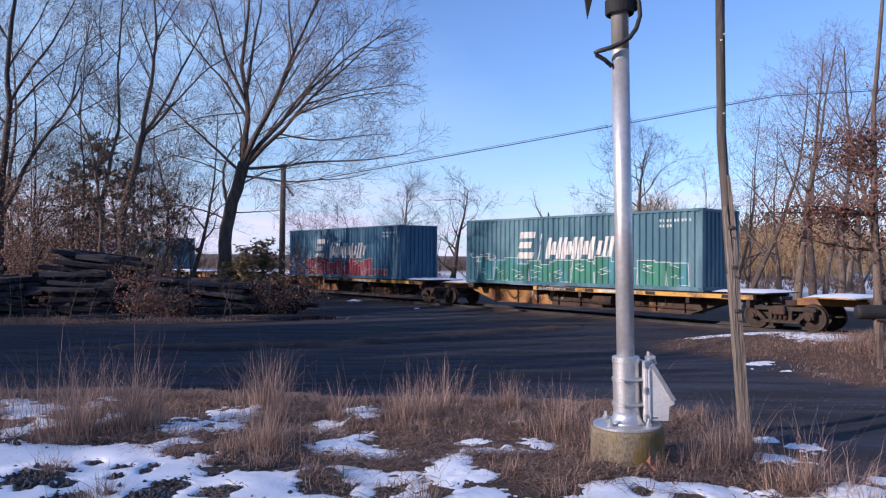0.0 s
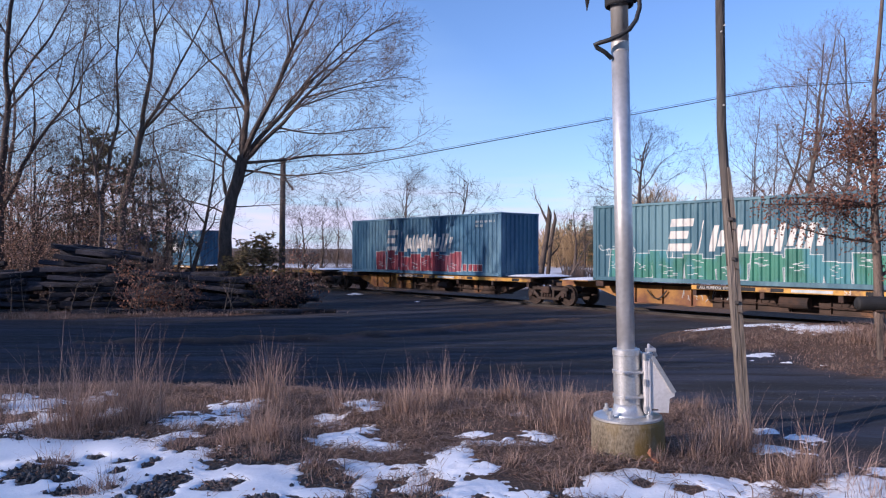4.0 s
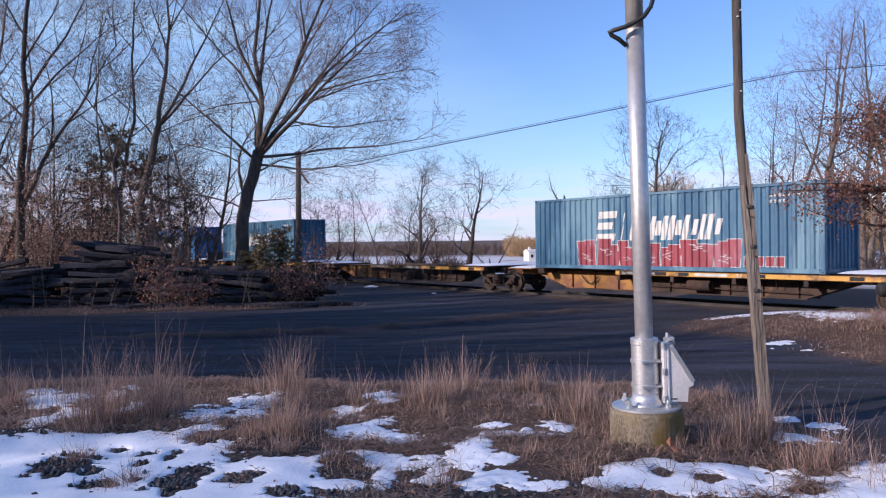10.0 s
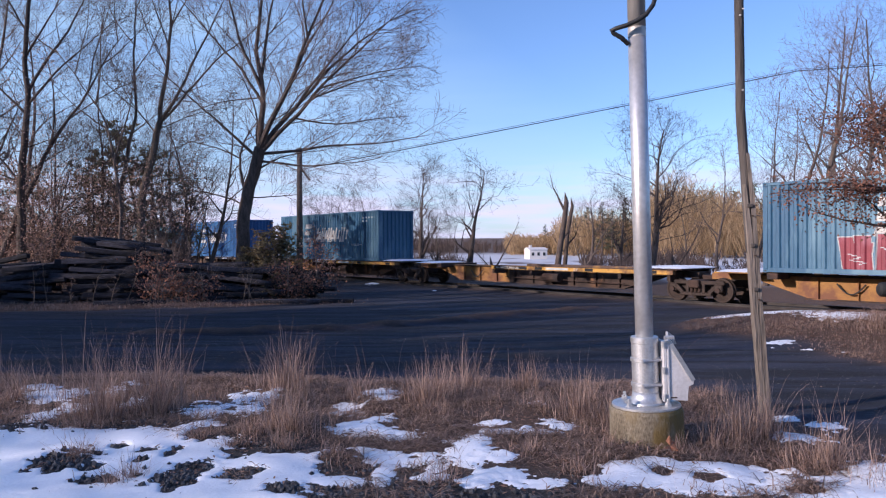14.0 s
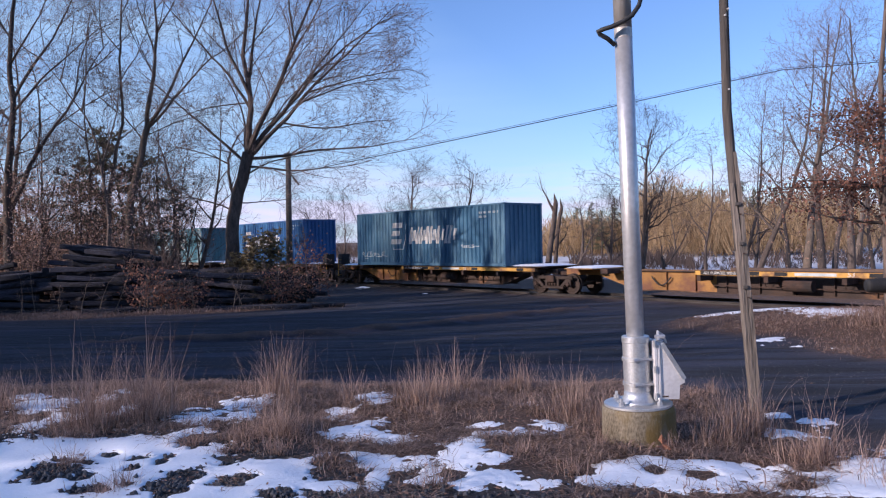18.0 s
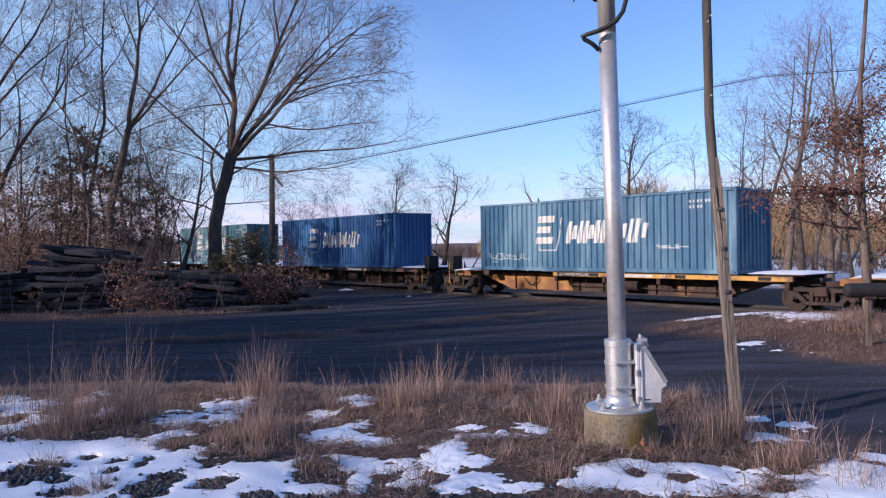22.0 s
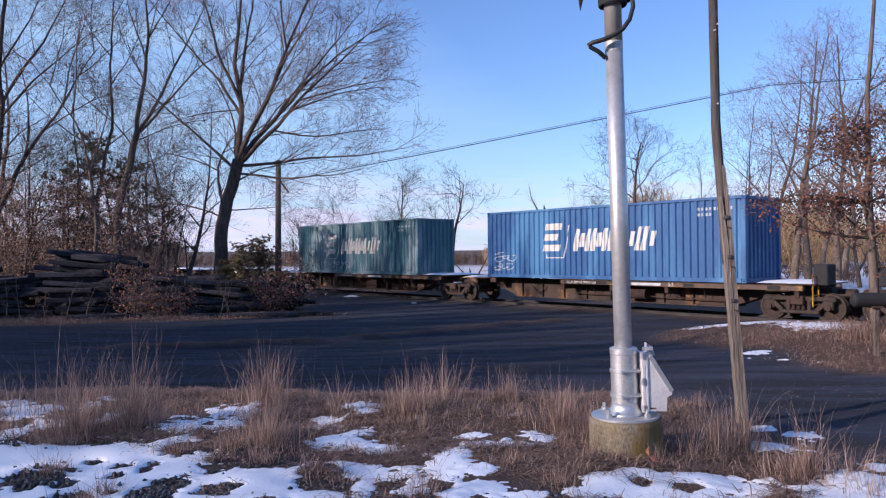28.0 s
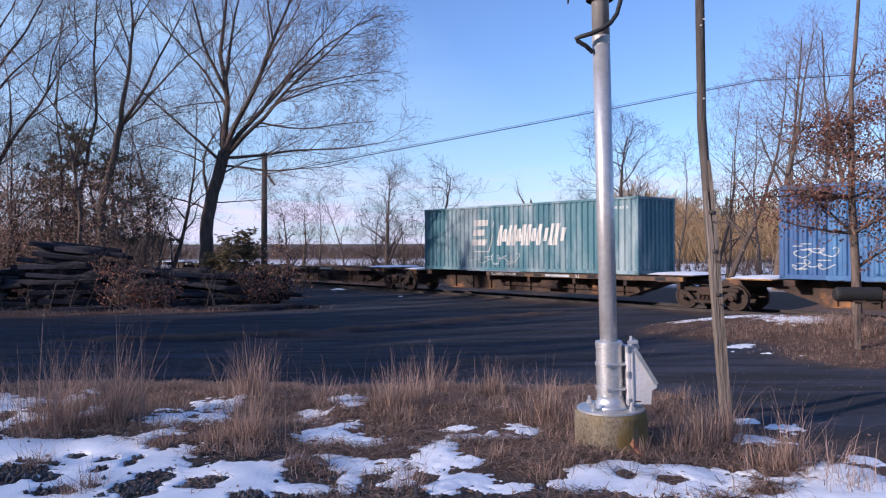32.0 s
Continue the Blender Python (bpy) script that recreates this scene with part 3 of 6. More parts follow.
def trackside_snow(x, y):
    d = noise.noise((x * 0.9, y * 0.5, 4)) + 0.6 * noise.noise((x * 2.7, y * 1.4, 9)) - 0.42 - 1.2 * smooth(21.6, 20.8, x * AWAY.x + y * AWAY.y) - 1.2 * smooth(22.8, 23.4, x * AWAY.x + y * AWAY.y)
    return 0.03 * math.tanh(3 * d)


snow_sheet("snow", -11, -1, 31, 46, 0.15, trackside_snow, "scraps of old snow beside the track")

# ---- the track ----
def rail(w):
    m = Mesh()
    prof = [(-0.065, -0.15), (0.065, -0.15), (0.065, -0.13), (0.012, -0.11), (0.012, -0.04), (0.036, -0.03), (0.036, 0), (-0.036, 0), (-0.036, -0.03), (-0.012, -0.04), (-0.012, -0.11), (-0.065, -0.13)]
    ss = [-400, -130, -60, -30, -10, 10, 40, 120]
    for s in ss:
        for a, b in prof:
            m.v.append(tuple(on_track(s, w + a, b)))
    k = len(prof)
    m.f = [(i * k + j, i * k + (j + 1) % k, (i + 1) * k + (j + 1) % k, (i + 1) * k + j) for i in range(len(ss) - 1) for j in range(k)]
    m.m = [0] * len(m.f)
    return tagged(part("rail", m, "rail"), "worn steel rail with a rusty web", "rail", "rails of the track", "structure")


rail(-0.76)
rail(0.76)
tie_m = Mesh().box((-0.115, -1.3, -0.29), (0.115, 1.3, -0.125), 0.012)
track_ties = part("track_ties", Mesh().box((-0.115, -1.3, -0.29), (0.115, 1.3, -0.125), 0.012), "tie", at=Matrix.Translation(on_track(-60)) @ pose(0, 0, 0, 0, 0, -50.28))
tagged(track_ties, "weathered timber ties under the rails", "railway ties", kind="structure")
tie_data = tie_m.data("tie", ["tie"])
for i in range(150):
    s = -62 + i * 0.55
    part("tie", tie_data, "tie", track_ties, at=track_ties.matrix_basis.inverted() @ (Matrix.Translation(on_track(s)) @ pose(0, 0, 0, 0, 0, -50.28 + random.uniform(-1, 1))))

# ---- the train: spine cars and their containers, built along +x, the far side towards +y, z from the top of the rail ----
LENGTH, WIDTH, HEIGHT, DECK = 12.192, 2.438, 2.896, 1.12
PITCH = 17.336
WAVE = [(0.0, 0.0), (0.095, 0.0), (0.135, 0.050), (0.240, 0.050), (0.280, 0.0)]  # one corrugation: along, inwards


def wave_line(a, b):
    n = round((b - a) / 0.28)
    k = (b - a) / (n * 0.28)
    pts = [(a, 0.0)]
    for i in range(n):
        pts += [(a + (i * 0.28 + u) * k, d) for u, d in WAVE[1:]]
    return pts


SIDE = wave_line(0.16, LENGTH - 0.16)


def wave_wall(pts, z0, z1, place):
    m = Mesh()
    for u, d in pts:
        m.v += [place(u, d, z0), place(u, d, z1)]
    m.f = [(2 * i, 2 * i + 2, 2 * i + 3, 2 * i + 1) for i in range(len(pts) - 1)]
    m.m = [0] * len(m.f)
    return m


def clip(poly, u, keep_right):
    out = []
    for i, p in enumerate(poly):
        q = poly[(i + 1) % len(poly)]
        pin, qin = (p[0] >= u) == keep_right, (q[0] >= u) == keep_right
        if pin:
            out.append(p)
        if pin != qin:
            t = (u - p[0]) / (q[0] - p[0])
            out.append((u, p[1] + t * (q[1] - p[1])))
    return out


def sprayed(mesh, poly, lift, mat=0):
    """Paint of a convex outline (along, up), laid over the folds of the near side wall."""
    lo, hi = min(p[0] for p in poly), max(p[0] for p in poly)
    for (u0, d0), (u1, d1) in zip(SIDE, SIDE[1:]):
        if u1 <= lo or u0 >= hi:
            continue
        q = clip(clip(poly, u0, True), u1, False)
        if len(q) < 3:
            continue
        vs = [(u, 0.02 + d0 + (d1 - d0) * (u - u0) / (u1 - u0) - lift, z) for u, z in q]
        mesh.add(vs, [tuple(range(len(vs)))], mat)


def slant(u, z, w, h, lean=0.22):
    return [(u, z), (u + w, z), (u + w + h * lean, z + h), (u + h * lean, z + h)]


def ring(mesh, cu, cz, ru, rz, wide, lift, mat, turn=0.0, n=14, square=0.0):
    pts = []
    for i in range(n):
        a = 2 * math.pi * i / n
        c, s = math.cos(a), math.sin(a)
        k = 1 + square * abs(math.sin(2 * a))
        pts.append((c * k, s * k))
    tilt = lambda p, gu, gz: (cu + p[0] * gu + turn * p[1] * gz, cz + p[1] * gz)
    for i in range(n):
        p, q = pts[i], pts[(i + 1) % n]
        sprayed(mesh, [tilt(p, ru, rz), tilt(q, ru, rz), tilt(q, ru - wide, rz - wide), tilt(p, ru - wide, rz - wide)], lift, mat)


def container(paint, label, graffiti=None):
    """A 40 foot high container: rear end at x = 0, near side at y = 0, underside at z = 0."""
    c = root("shipping_container", label, "container", "containers on the train")
    L, W, H = LENGTH, WIDTH, HEIGHT
    part("side_wall", wave_wall(SIDE, 0.15, H - 0.09, lambda u, d, z: (u, 0.02 + d, z)), paint, c)
    part("side_wall", wave_wall(SIDE, 0.15, H - 0.09, lambda u, d, z: (L - u, W - 0.02 - d, z)), paint, c)
    ends = wave_line(0.15, W - 0.15)
    part("front_wall", wave_wall(ends, 0.15, H - 0.10, lambda u, d, z: (L - 0.04 - d, u, z)), paint, c)
    doors = Mesh()
    for y in (0.14, W / 2 + 0.01):
        doors.box((0.04, y, 0.16), (0.09, y + W / 2 - 0.15, H - 0.1), 0.008)
    part("doors", doors, paint, c)
    bars = Mesh()
    for y in (0.45, 0.95, W - 0.95, W - 0.45):
        bars.tube([(0.015, y, 0.12), (0.015, y, H - 0.12)], 0.017, 6)
    part("lock_bars", bars, "collar", c)
    roof = wave_wall([(u, 0.5 * d) for u, d in SIDE], 0, 1, lambda u, d, z: (u, 0.05 + z * (W - 0.1), H - 0.02 - d))
    part("roof", roof, paint, c)
    part("floor", Mesh().box((0.1, 0.06, 0.10), (L - 0.1, W - 0.06, 0.14)), "rust", c)
    for y in (0.0, W - 0.06):
        part("bottom_rail", Mesh().box((0.17, y, 0.012), (L - 0.17, y + 0.06, 0.16), 0.006), paint, c)
        part("top_rail", Mesh().box((0.17, y, H - 0.10), (L - 0.17, y + 0.06, H - 0.008), 0.006), paint, c)
    for x in (0.02, L - 0.14):
        part("end_rail", Mesh().box((x, 0.17, 0.012), (x + 0.12, W - 0.17, 0.15), 0.006), paint, c)
        part("end_rail", Mesh().box((x, 0.17, H - 0.11), (x + 0.12, W - 0.17, H - 0.008), 0.006), paint, c)
    for x in (0.0, L - 0.16):
        for y in (0.0, W - 0.15):
            part("corner_post", Mesh().box((x, y, 0.12), (x + 0.16, y + 0.15, H - 0.12), 0.01), paint, c)
            for z in (0.0, H - 0.118):
                cast = Mesh().box((x - 0.004, y - 0.004, z), (x + 0.174, y + 0.158, z + 0.118), 0.012)
                cast.box((x + 0.055, y - 0.006, z + 0.035), (x + 0.12, y - 0.002, z + 0.085), 0, 1)
                part("corner_casting", cast, [paint, "black_paint"], c)
    # the shipping line's emblem and name as plain white shapes
    logo = Mesh()
    u, z = 3.32, 1.13
    for k, w in ((0, 0.90), (0.44, 0.76), (0.87, 0.90)):
        sprayed(logo, slant(u + 0.10 * k, z + k, w, 0.27), 0.004)
    for poly in (slant(u + 0.14, z - 0.29, 1.0, 0.04), slant(u + 1.12, z - 0.25, 0.045, 1.30), slant(u + 0.14, z - 0.26, 0.04, 0.26)):
        sprayed(logo, poly, 0.004)
    part("emblem", logo.welded(), "white_paint", c)
    at = 4.92
    for w, bars in ((0.50, 2), (0.18, 1), (0.74, 3), (0.50, 2), (0.58, 2), (0.18, 1), (0.54, 2)):
        name = Mesh()
        stroke = 0.21 if bars > 1 else w
        for i in range(bars):
            low = 0.17 if i % 2 else 0.0  # every second stroke is shorter
            sprayed(name, slant(at + i * (w - stroke) / max(1, bars - 1) + 0.22 * low, 1.12 + low, stroke, 0.88 - 2 * low), 0.004)
        at += w + 0.085
        part("name_bar", name.welded(), "white_paint", c, "slanted white block")
    for r, row in enumerate((9, 4)):
        for i in range(row):
            code = Mesh()
            sprayed(code, slant(L - 1.75 + i * 0.15, H - 0.44 - r * 0.19, 0.075, 0.10, 0), 0.004)
            part("code_bar", code.welded(), "chalk_paint", c)
    if graffiti:
        graffiti(c)
    return c


def throw_up(colour, u0, u1, top, seed, dots=0):
    """A row of blocky sprayed shapes of stems and bars, each edged in white."""
    def paint(c):
        rnd = random.Random(seed)
        u = u0
        while u < u1:
            fill, line = Mesh(), Mesh()
            w, z = rnd.uniform(0.75, 1.25), rnd.uniform(0.08, 0.14)
            h = top - z
            slabs = [(u, z, w * rnd.uniform(0.5, 0.62), h * rnd.uniform(0.6, 1.0), rnd.uniform(-0.2, 0.2)), (u + w * 0.44, z + 0.08 * rnd.random(), w * 0.52, h * rnd.uniform(0.5, 0.9), rnd.uniform(-0.15, 0.2)),
                     (u + w * 0.1, z + h * rnd.uniform(0.35, 0.55), w * rnd.uniform(0.7, 1.0), h * rnd.uniform(0.2, 0.3), 0.1)]
            for k, (a, b, sw, sh, lean) in enumerate(slabs):
                sprayed(line, slant(a - 0.03 - 0.03 * lean, b - 0.03, sw + 0.06, sh + 0.06, lean), 0.006 + 0.0005 * k)
                sprayed(fill, slant(a, b, sw, sh, lean), 0.0095 + 0.0005 * k)
            # wavy strokes inside the shape
            for k in range(3):
                a, b, step = u + w * rnd.uniform(0.05, 0.35), z + h * rnd.uniform(0.15, 0.7), w * rnd.uniform(0.10, 0.16)
                for n in range(3):
                    sprayed(line, slant(a + n * step, b + 0.05 * math.sin(n * 2.1 + k), step, 0.028, rnd.uniform(-0.4, 0.4)), 0.0118 + 0.0004 * (3 * k + n))
            u += w * 0.97 + 0.07
            blob = part("graffiti_letter", fill.welded(), colour, c, "sprayed coloured graffiti shape")
            part("graffiti_outline", line.welded(), "chalk_paint", blob, "white sprayed outline")
        for i in range(dots):
            fill, line = Mesh(), Mesh()
            sprayed(fill, slant(u + 0.1 + i * 0.36, 0.22, 0.26, 0.30, 0.05), 0.0095)
            sprayed(line, slant(u + 0.075 + i * 0.36, 0.195, 0.31, 0.35, 0.05), 0.006)
            blob = part("graffiti_dot", fill.welded(), colour, c)
            part("graffiti_outline", line.welded(), "chalk_paint", blob)
    return paint


def both(*paints):
    def paint(c):
        for p in paints:
            p(c)
    return paint


def scrawl(u0, u1, z0, z1, seed):
    """A thin white sprayed tag of loops and strokes."""
    def paint(c):
        rnd = random.Random(seed)
        line = Mesh()
        n, loops = 120, (u1 - u0) * 2.6
        path = []
        for i in range(n + 1):
            f = i / n
            a = f * loops * 6.283
            path.append((u0 + (u1 - u0) * f + 0.16 * math.cos(a), (z0 + z1) / 2 + (z1 - z0) * (0.34 * math.sin(a) * (0.6 + 0.5 * math.sin(3.1 * a / loops + seed)) + 0.18 * math.sin(0.47 * a + seed))))
        for i, ((ua, za), (ub, zb)) in enumerate(zip(path, path[1:])):
            du, dz = ub - ua, zb - za
            k = 0.016 / max(1e-4, math.hypot(du, dz))
            sprayed(line, [(ua - dz * k, za + du * k), (ua + dz * k, za - du * k), (ub + dz * k, zb - du * k), (ub - dz * k, zb + du * k)], 0.006 + 0.00004 * i)
        for _ in range(4):
            sprayed(line, slant(rnd.uniform(u0, u1 - 0.3), rnd.uniform(z0, z1), rnd.uniform(0.2, 0.45), 0.03, 0), 0.0115)
        part("graffiti_tag", line.welded(), "chalk_paint", c, "thin white sprayed tag")
    return paint


def text_on(parent, words, size, at, turn):
    cu = bpy.data.curves.new("lettering", "FONT")
    cu.body, cu.size, cu.extrude, cu.align_x = words, size, 0.002, "LEFT"
    cu.materials.append(M["white_paint"])
    tmp = new("lettering", cu)
    me = bpy.data.meshes.new_from_object(tmp.evaluated_get(bpy.context.evaluated_depsgraph_get()))
    bpy.data.objects.remove(tmp)
    return part("lettering", me, "white_paint", parent, "white stencilled lettering", at=Matrix.Translation(at) @ turn)


def bogie_meshes():
    frame_m = Mesh()
    for y in (-1.02, 1.02):
        t = 0.09 if y < 0 else -0.09
        a, b = sorted((y, y + t))
        frame_m.box((-1.12, a, 0.62), (1.12, b, 0.76), 0.02)  # top chord
        frame_m.box((-0.62, a, 0.22), (0.62, b, 0.34), 0.02)  # bottom chord
        for k in (-1, 1):
            frame_m.box((-0.07, a, -0.27), (0.07, b, 0.27), 0.01, 0, Matrix.Translation((k * 0.72, 0, 0.50)) @ pose(0, 0, 0, 0, k * 48))
            frame_m.box((k * 0.32 - 0.06, a, 0.28), (k * 0.32 + 0.06, b, 0.66), 0.012)
            frame_m.box((k * 0.90 - 0.15, a - 0.02, 0.36), (k * 0.90 + 0.15, b + 0.02, 0.64), 0.03)
    spring = Mesh().tube([(0, 0, 0.32), (0, 0, 0.56)], 0.06, 8)
    bolster = Mesh().box((-0.2, -1.15, 0.50), (0.2, 1.15, 0.78), 0.03)
    bolster.lathe([(0.3, 0.76), (0.3, 0.92)], 16)
    wheels = Mesh()
    for k in (-1, 1):
        prof = [(0.0, 0.11), (0.13, 0.11), (0.15, 0.055), (0.33, 0.03), (0.36, 0.055), (0.42, 0.05), (0.423, -0.05), (0.45, -0.075), (0.45, -0.1), (0.0, -0.1)]
        wheels.lathe([(max(r, 0.02), k * (0.74 + h)) for r, h in prof], 24, (0, 0, 0), 0, "y")
    wheels.tube([(0, -0.95, 0), (0, 0.95, 0)], 0.08, 10)
    caps = Mesh().lathe([(0.09, -0.04), (0.09, 0.04)], 12, (0, 0, 0), 0, "y")
    return frame_m.data("side_frames", ["wheel"]), spring.data("spring", ["rust"], True), bolster.data("bolster", ["rust"]), wheels.data("wheelset", ["wheel"], False), caps.data("axle_cap", ["rust"])


BOGIE = bogie_meshes()
wheelsets = []


def bogie(parent, x):
    t = part("truck", BOGIE[2], "rust", parent, "rusty two-axle rail truck", at=pose(x, 0, 0))
    part("side_frames", BOGIE[0], "wheel", t)
    for y in (-0.98, 0.98):
        for k in (-0.15, 0.0, 0.15):
            part("spring", BOGIE[1], "rust", t, at=pose(k, y, 0))
        for k in (-0.9, 0.9):
            part("axle_cap", BOGIE[4], "rust", t, at=pose(k, y * 1.08, 0.43))
    for k in (-0.9, 0.9):
        w = part("wheelset", BOGIE[3], "wheel", t, at=pose(k, 0, 0.42))
        wheelsets.append((w, k))
    return t


def hexa(m, x0, x1, y0, y1, za, zb, zc, zd, mat=0):
    """A beam whose underside runs from za to zb and whose top runs from zc to zd."""
    m.add([(x0, y0, za), (x1, y0, zb), (x1, y1, zb), (x0, y1, za), (x0, y0, zc), (x1, y0, zd), (x1, y1, zd), (x0, y1, zc)],
          [(0, 3, 2, 1), (4, 5, 6, 7), (0, 1, 5, 4), (1, 2, 6, 5), (2, 3, 7, 6), (3, 0, 4, 7)], mat)


def spine_car(label, rear_end=False, front_end=False, dark=False, tag=False):
    """One unit of a spine car: x = 0 at the rear of its 40 foot load, trucks shared at the joints."""
    c = root("spine_car", label, "rail car", "units of the train")
    x0, x1 = -2.57, PITCH - 2.57
    if rear_end:
        x0 -= 0.2
    sp = Mesh()
    y0, y1 = -0.38, 0.38
    hexa(sp, x0 + 0.25, -0.55, y0, y1, 0.80, 0.80, 1.02, 1.02)
    hexa(sp, -0.55, 1.1, y0, y1, 0.80, 0.28, 1.02, 1.04)
    hexa(sp, 1.1, 4.6, y0, y1, 0.28, 0.28, 1.04, 1.04)
    part("spine", sp, "spine_dark" if dark else "spine", c, "rust-brown centre beam" if dark else "rust-stained orange centre beam")
    # the overhanging sill's shade on the middle is painted as darker brown
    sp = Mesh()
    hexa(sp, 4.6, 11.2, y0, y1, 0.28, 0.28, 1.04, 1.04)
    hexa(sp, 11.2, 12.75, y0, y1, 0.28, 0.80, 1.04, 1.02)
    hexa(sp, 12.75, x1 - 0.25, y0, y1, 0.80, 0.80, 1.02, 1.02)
    part("spine", sp, "spine_dark", c, "brown middle of the centre beam, darkened for the sill's shade")
    for y in (y0 - 0.10, y1 - 0.02):
        part("flange", Mesh().box((1.0, y, 0.26), (11.3, y + 0.12, 0.30), 0.005), "spine_dark", c)
        part("flange", Mesh().box((-0.4, y, 0.985), (12.7, y + 0.12, 1.03), 0.005), "spine_dark", c)
    # stiffeners past the third take the same painted shade
    for i in range(9):
        u = 1.4 + i * 1.2
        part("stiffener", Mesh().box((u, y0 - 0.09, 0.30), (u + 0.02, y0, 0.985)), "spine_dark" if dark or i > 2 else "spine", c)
    part("reporting_mark", Mesh().box((7.75, -1.248, 0.965), (9.0, -1.242, 1.055)), "chalk_paint", c, "faded white code bar")
    for y, e in ((-1.24, -1), (1.06, 1)):
        sill = Mesh().box((4.3, y, 0.93), (14.0, y + 0.18, 1.10), 0.008)
        part("side_sill", sill, "sill_dark" if dark else "yellow", c, "grimy side sill with traces of yellow" if dark else "faded yellow side sill")
        lip = Mesh().box((4.3, y - 0.012 if e < 0 else y + 0.18, 1.085), (14.0, y if e < 0 else y + 0.192, 1.108))
        part("sill_edge", lip, "rust", c)
        dark = Mesh().box((4.5, y - 0.004 if e < 0 else y + 0.18, 0.945), (6.6, y if e < 0 else y + 0.184, 1.075))
        part("sill_panel", dark, "black_paint", c, "black lettered panel")
        for u in (7.1, 9.9, 12.9):
            part("sill_patch", Mesh().box((u, y - 0.004 if e < 0 else y + 0.18, 0.95), (u + 0.42, y if e < 0 else y + 0.184, 1.07)), "black_paint", c)
    for u in (4.4, 6.8, 9.2, 11.6, 13.8):
        for e in (-1, 1):
            arm = Mesh()
            hexa(arm, u - 0.07, u + 0.07, *sorted((e * 0.36, e * 1.2)), 0.72, 0.72, 0.985, 0.985)
            part("outrigger", arm, "rust", c)
    for u in (0.3, 11.9):
        saddle = Mesh().box((u - 0.18, -1.2, 0.90), (u + 0.18, 1.2, 1.10), 0.015)
        part("load_saddle", saddle, "rust", c)
    part("end_plate", Mesh().box((13.05, -1.2, 1.115), (14.35, 1.2, 1.15), 0.006), "rust", c)
    part("end_plate", Mesh().box((-1.75, -1.2, 1.06), (-0.25, 1.2, 1.095), 0.006), "yellow", c)
    for xa, xb, z in ((12.5, 14.3, 1.15), (-1.7, -0.3, 1.095)):
        m = Mesh()
        n = 12
        for j in range(7):
            for i in range(n + 1):
                edge = min(i, n - i, j * 1.5, (6 - j) * 1.5)
                m.v.append((xa + (xb - xa) * i / n, -1.18 + 2.36 * j / 6, z + min(0.075, 0.005 + 0.06 * edge) + 0.012 * noise.noise((i * 0.7 + xa, j * 0.9, 3))))
        m.f = [(j * (n + 1) + i, j * (n + 1) + i + 1, (j + 1) * (n + 1) + i + 1, (j + 1) * (n + 1) + i) for j in range(6) for i in range(n)]
        m.m = [0] * len(m.f)
        part("deck_snow", m, "snow", c, "snow lying on the end platform", smooth=True)
    hose = Mesh()
    hose.tube([(2.0 + 0.06 * i, -0.50, 0.80 - 0.32 * math.sin(math.pi * i / 14) ) for i in range(15)], 0.025, 6)
    part("air_hose", hose, "rubber", c)
    tank = Mesh().tube([(7.2, -0.75, 0.62), (8.1, -0.75, 0.62)], 0.19, 14)
    part("air_tank", tank, "rust", c)
    part("brake_rod", Mesh().tube([(4.6, -0.62, 0.55), (11.4, -0.62, 0.50)], 0.02, 6), "rust", c)
    for u in (5.6, 6.5, 9.0, 10.4):
        part("rod_hanger", Mesh().tube([(u, -0.62, 0.55), (u + 0.1, -0.95, 0.95)], 0.018, 6), "rust", c)
    text_on(c, "53", 0.22, (9.3, -1.247, 0.955), pose(0, 0, 0, 90))
    text_on(c, "ALL PURPOSE SPINE CAR", 0.135, (4.62, -1.247, 0.965), pose(0, 0, 0, 90))
    if tag:
        rnd = random.Random(17)
        m, u = Mesh(), 3.35
        while u < 5.3:
            w, z, h = rnd.uniform(0.14, 0.22), rnd.uniform(0.40, 0.48), rnd.uniform(0.25, 0.42)
            turns = [rnd.uniform(-0.5, 0.5) for _ in range(4)]
            m.tube([(u + w * (0.5 + turns[i]), y0 - 0.004, z + h * abs(math.sin(1.9 * i + turns[0]))) for i in range(4)], 0.011, 4)
            u += w + 0.07
        part("graffiti_tag", m, "chalk_paint", c, "pale sprayed tag on the beam")
    for e, x, on in ((1, x1, front_end), (-1, x0, rear_end)):
        if on:  # coupler, brake stand and grab rails at the free end of a car
            part("coupler", Mesh().box((x - 0.2, -0.14, 0.72), (x + 0.35, 0.14, 0.98), 0.05) if e > 0 else Mesh().box((x - 0.55, -0.14, 0.72), (x + 0.2, 0.14, 0.98), 0.05), "wheel", c)
            st = Mesh().box((x - 0.35 * e - 0.22, -0.95, 1.1), (x - 0.35 * e + 0.22, -0.35, 1.75), 0.03)
            part("brake_stand", st, "black_paint", c, "black hand-brake housing")
            g = Mesh()
            for y in (-1.15, -0.75):
                g.tube([(x - 0.5 * e, y, 0.45), (x - 0.5 * e, y, 1.45)], 0.018, 6)
            for z in (0.5, 0.8, 1.1, 1.4):
                g.tube([(x - 0.5 * e, -1.15, z), (x - 0.5 * e, -0.75, z)], 0.016, 6)
            part("ladder", g, "yellow", c)
    if rear_end:
        bogie(c, x0 + 1.0)
    bogie(c, x1 - (1.0 if front_end else 0.0))
    return c


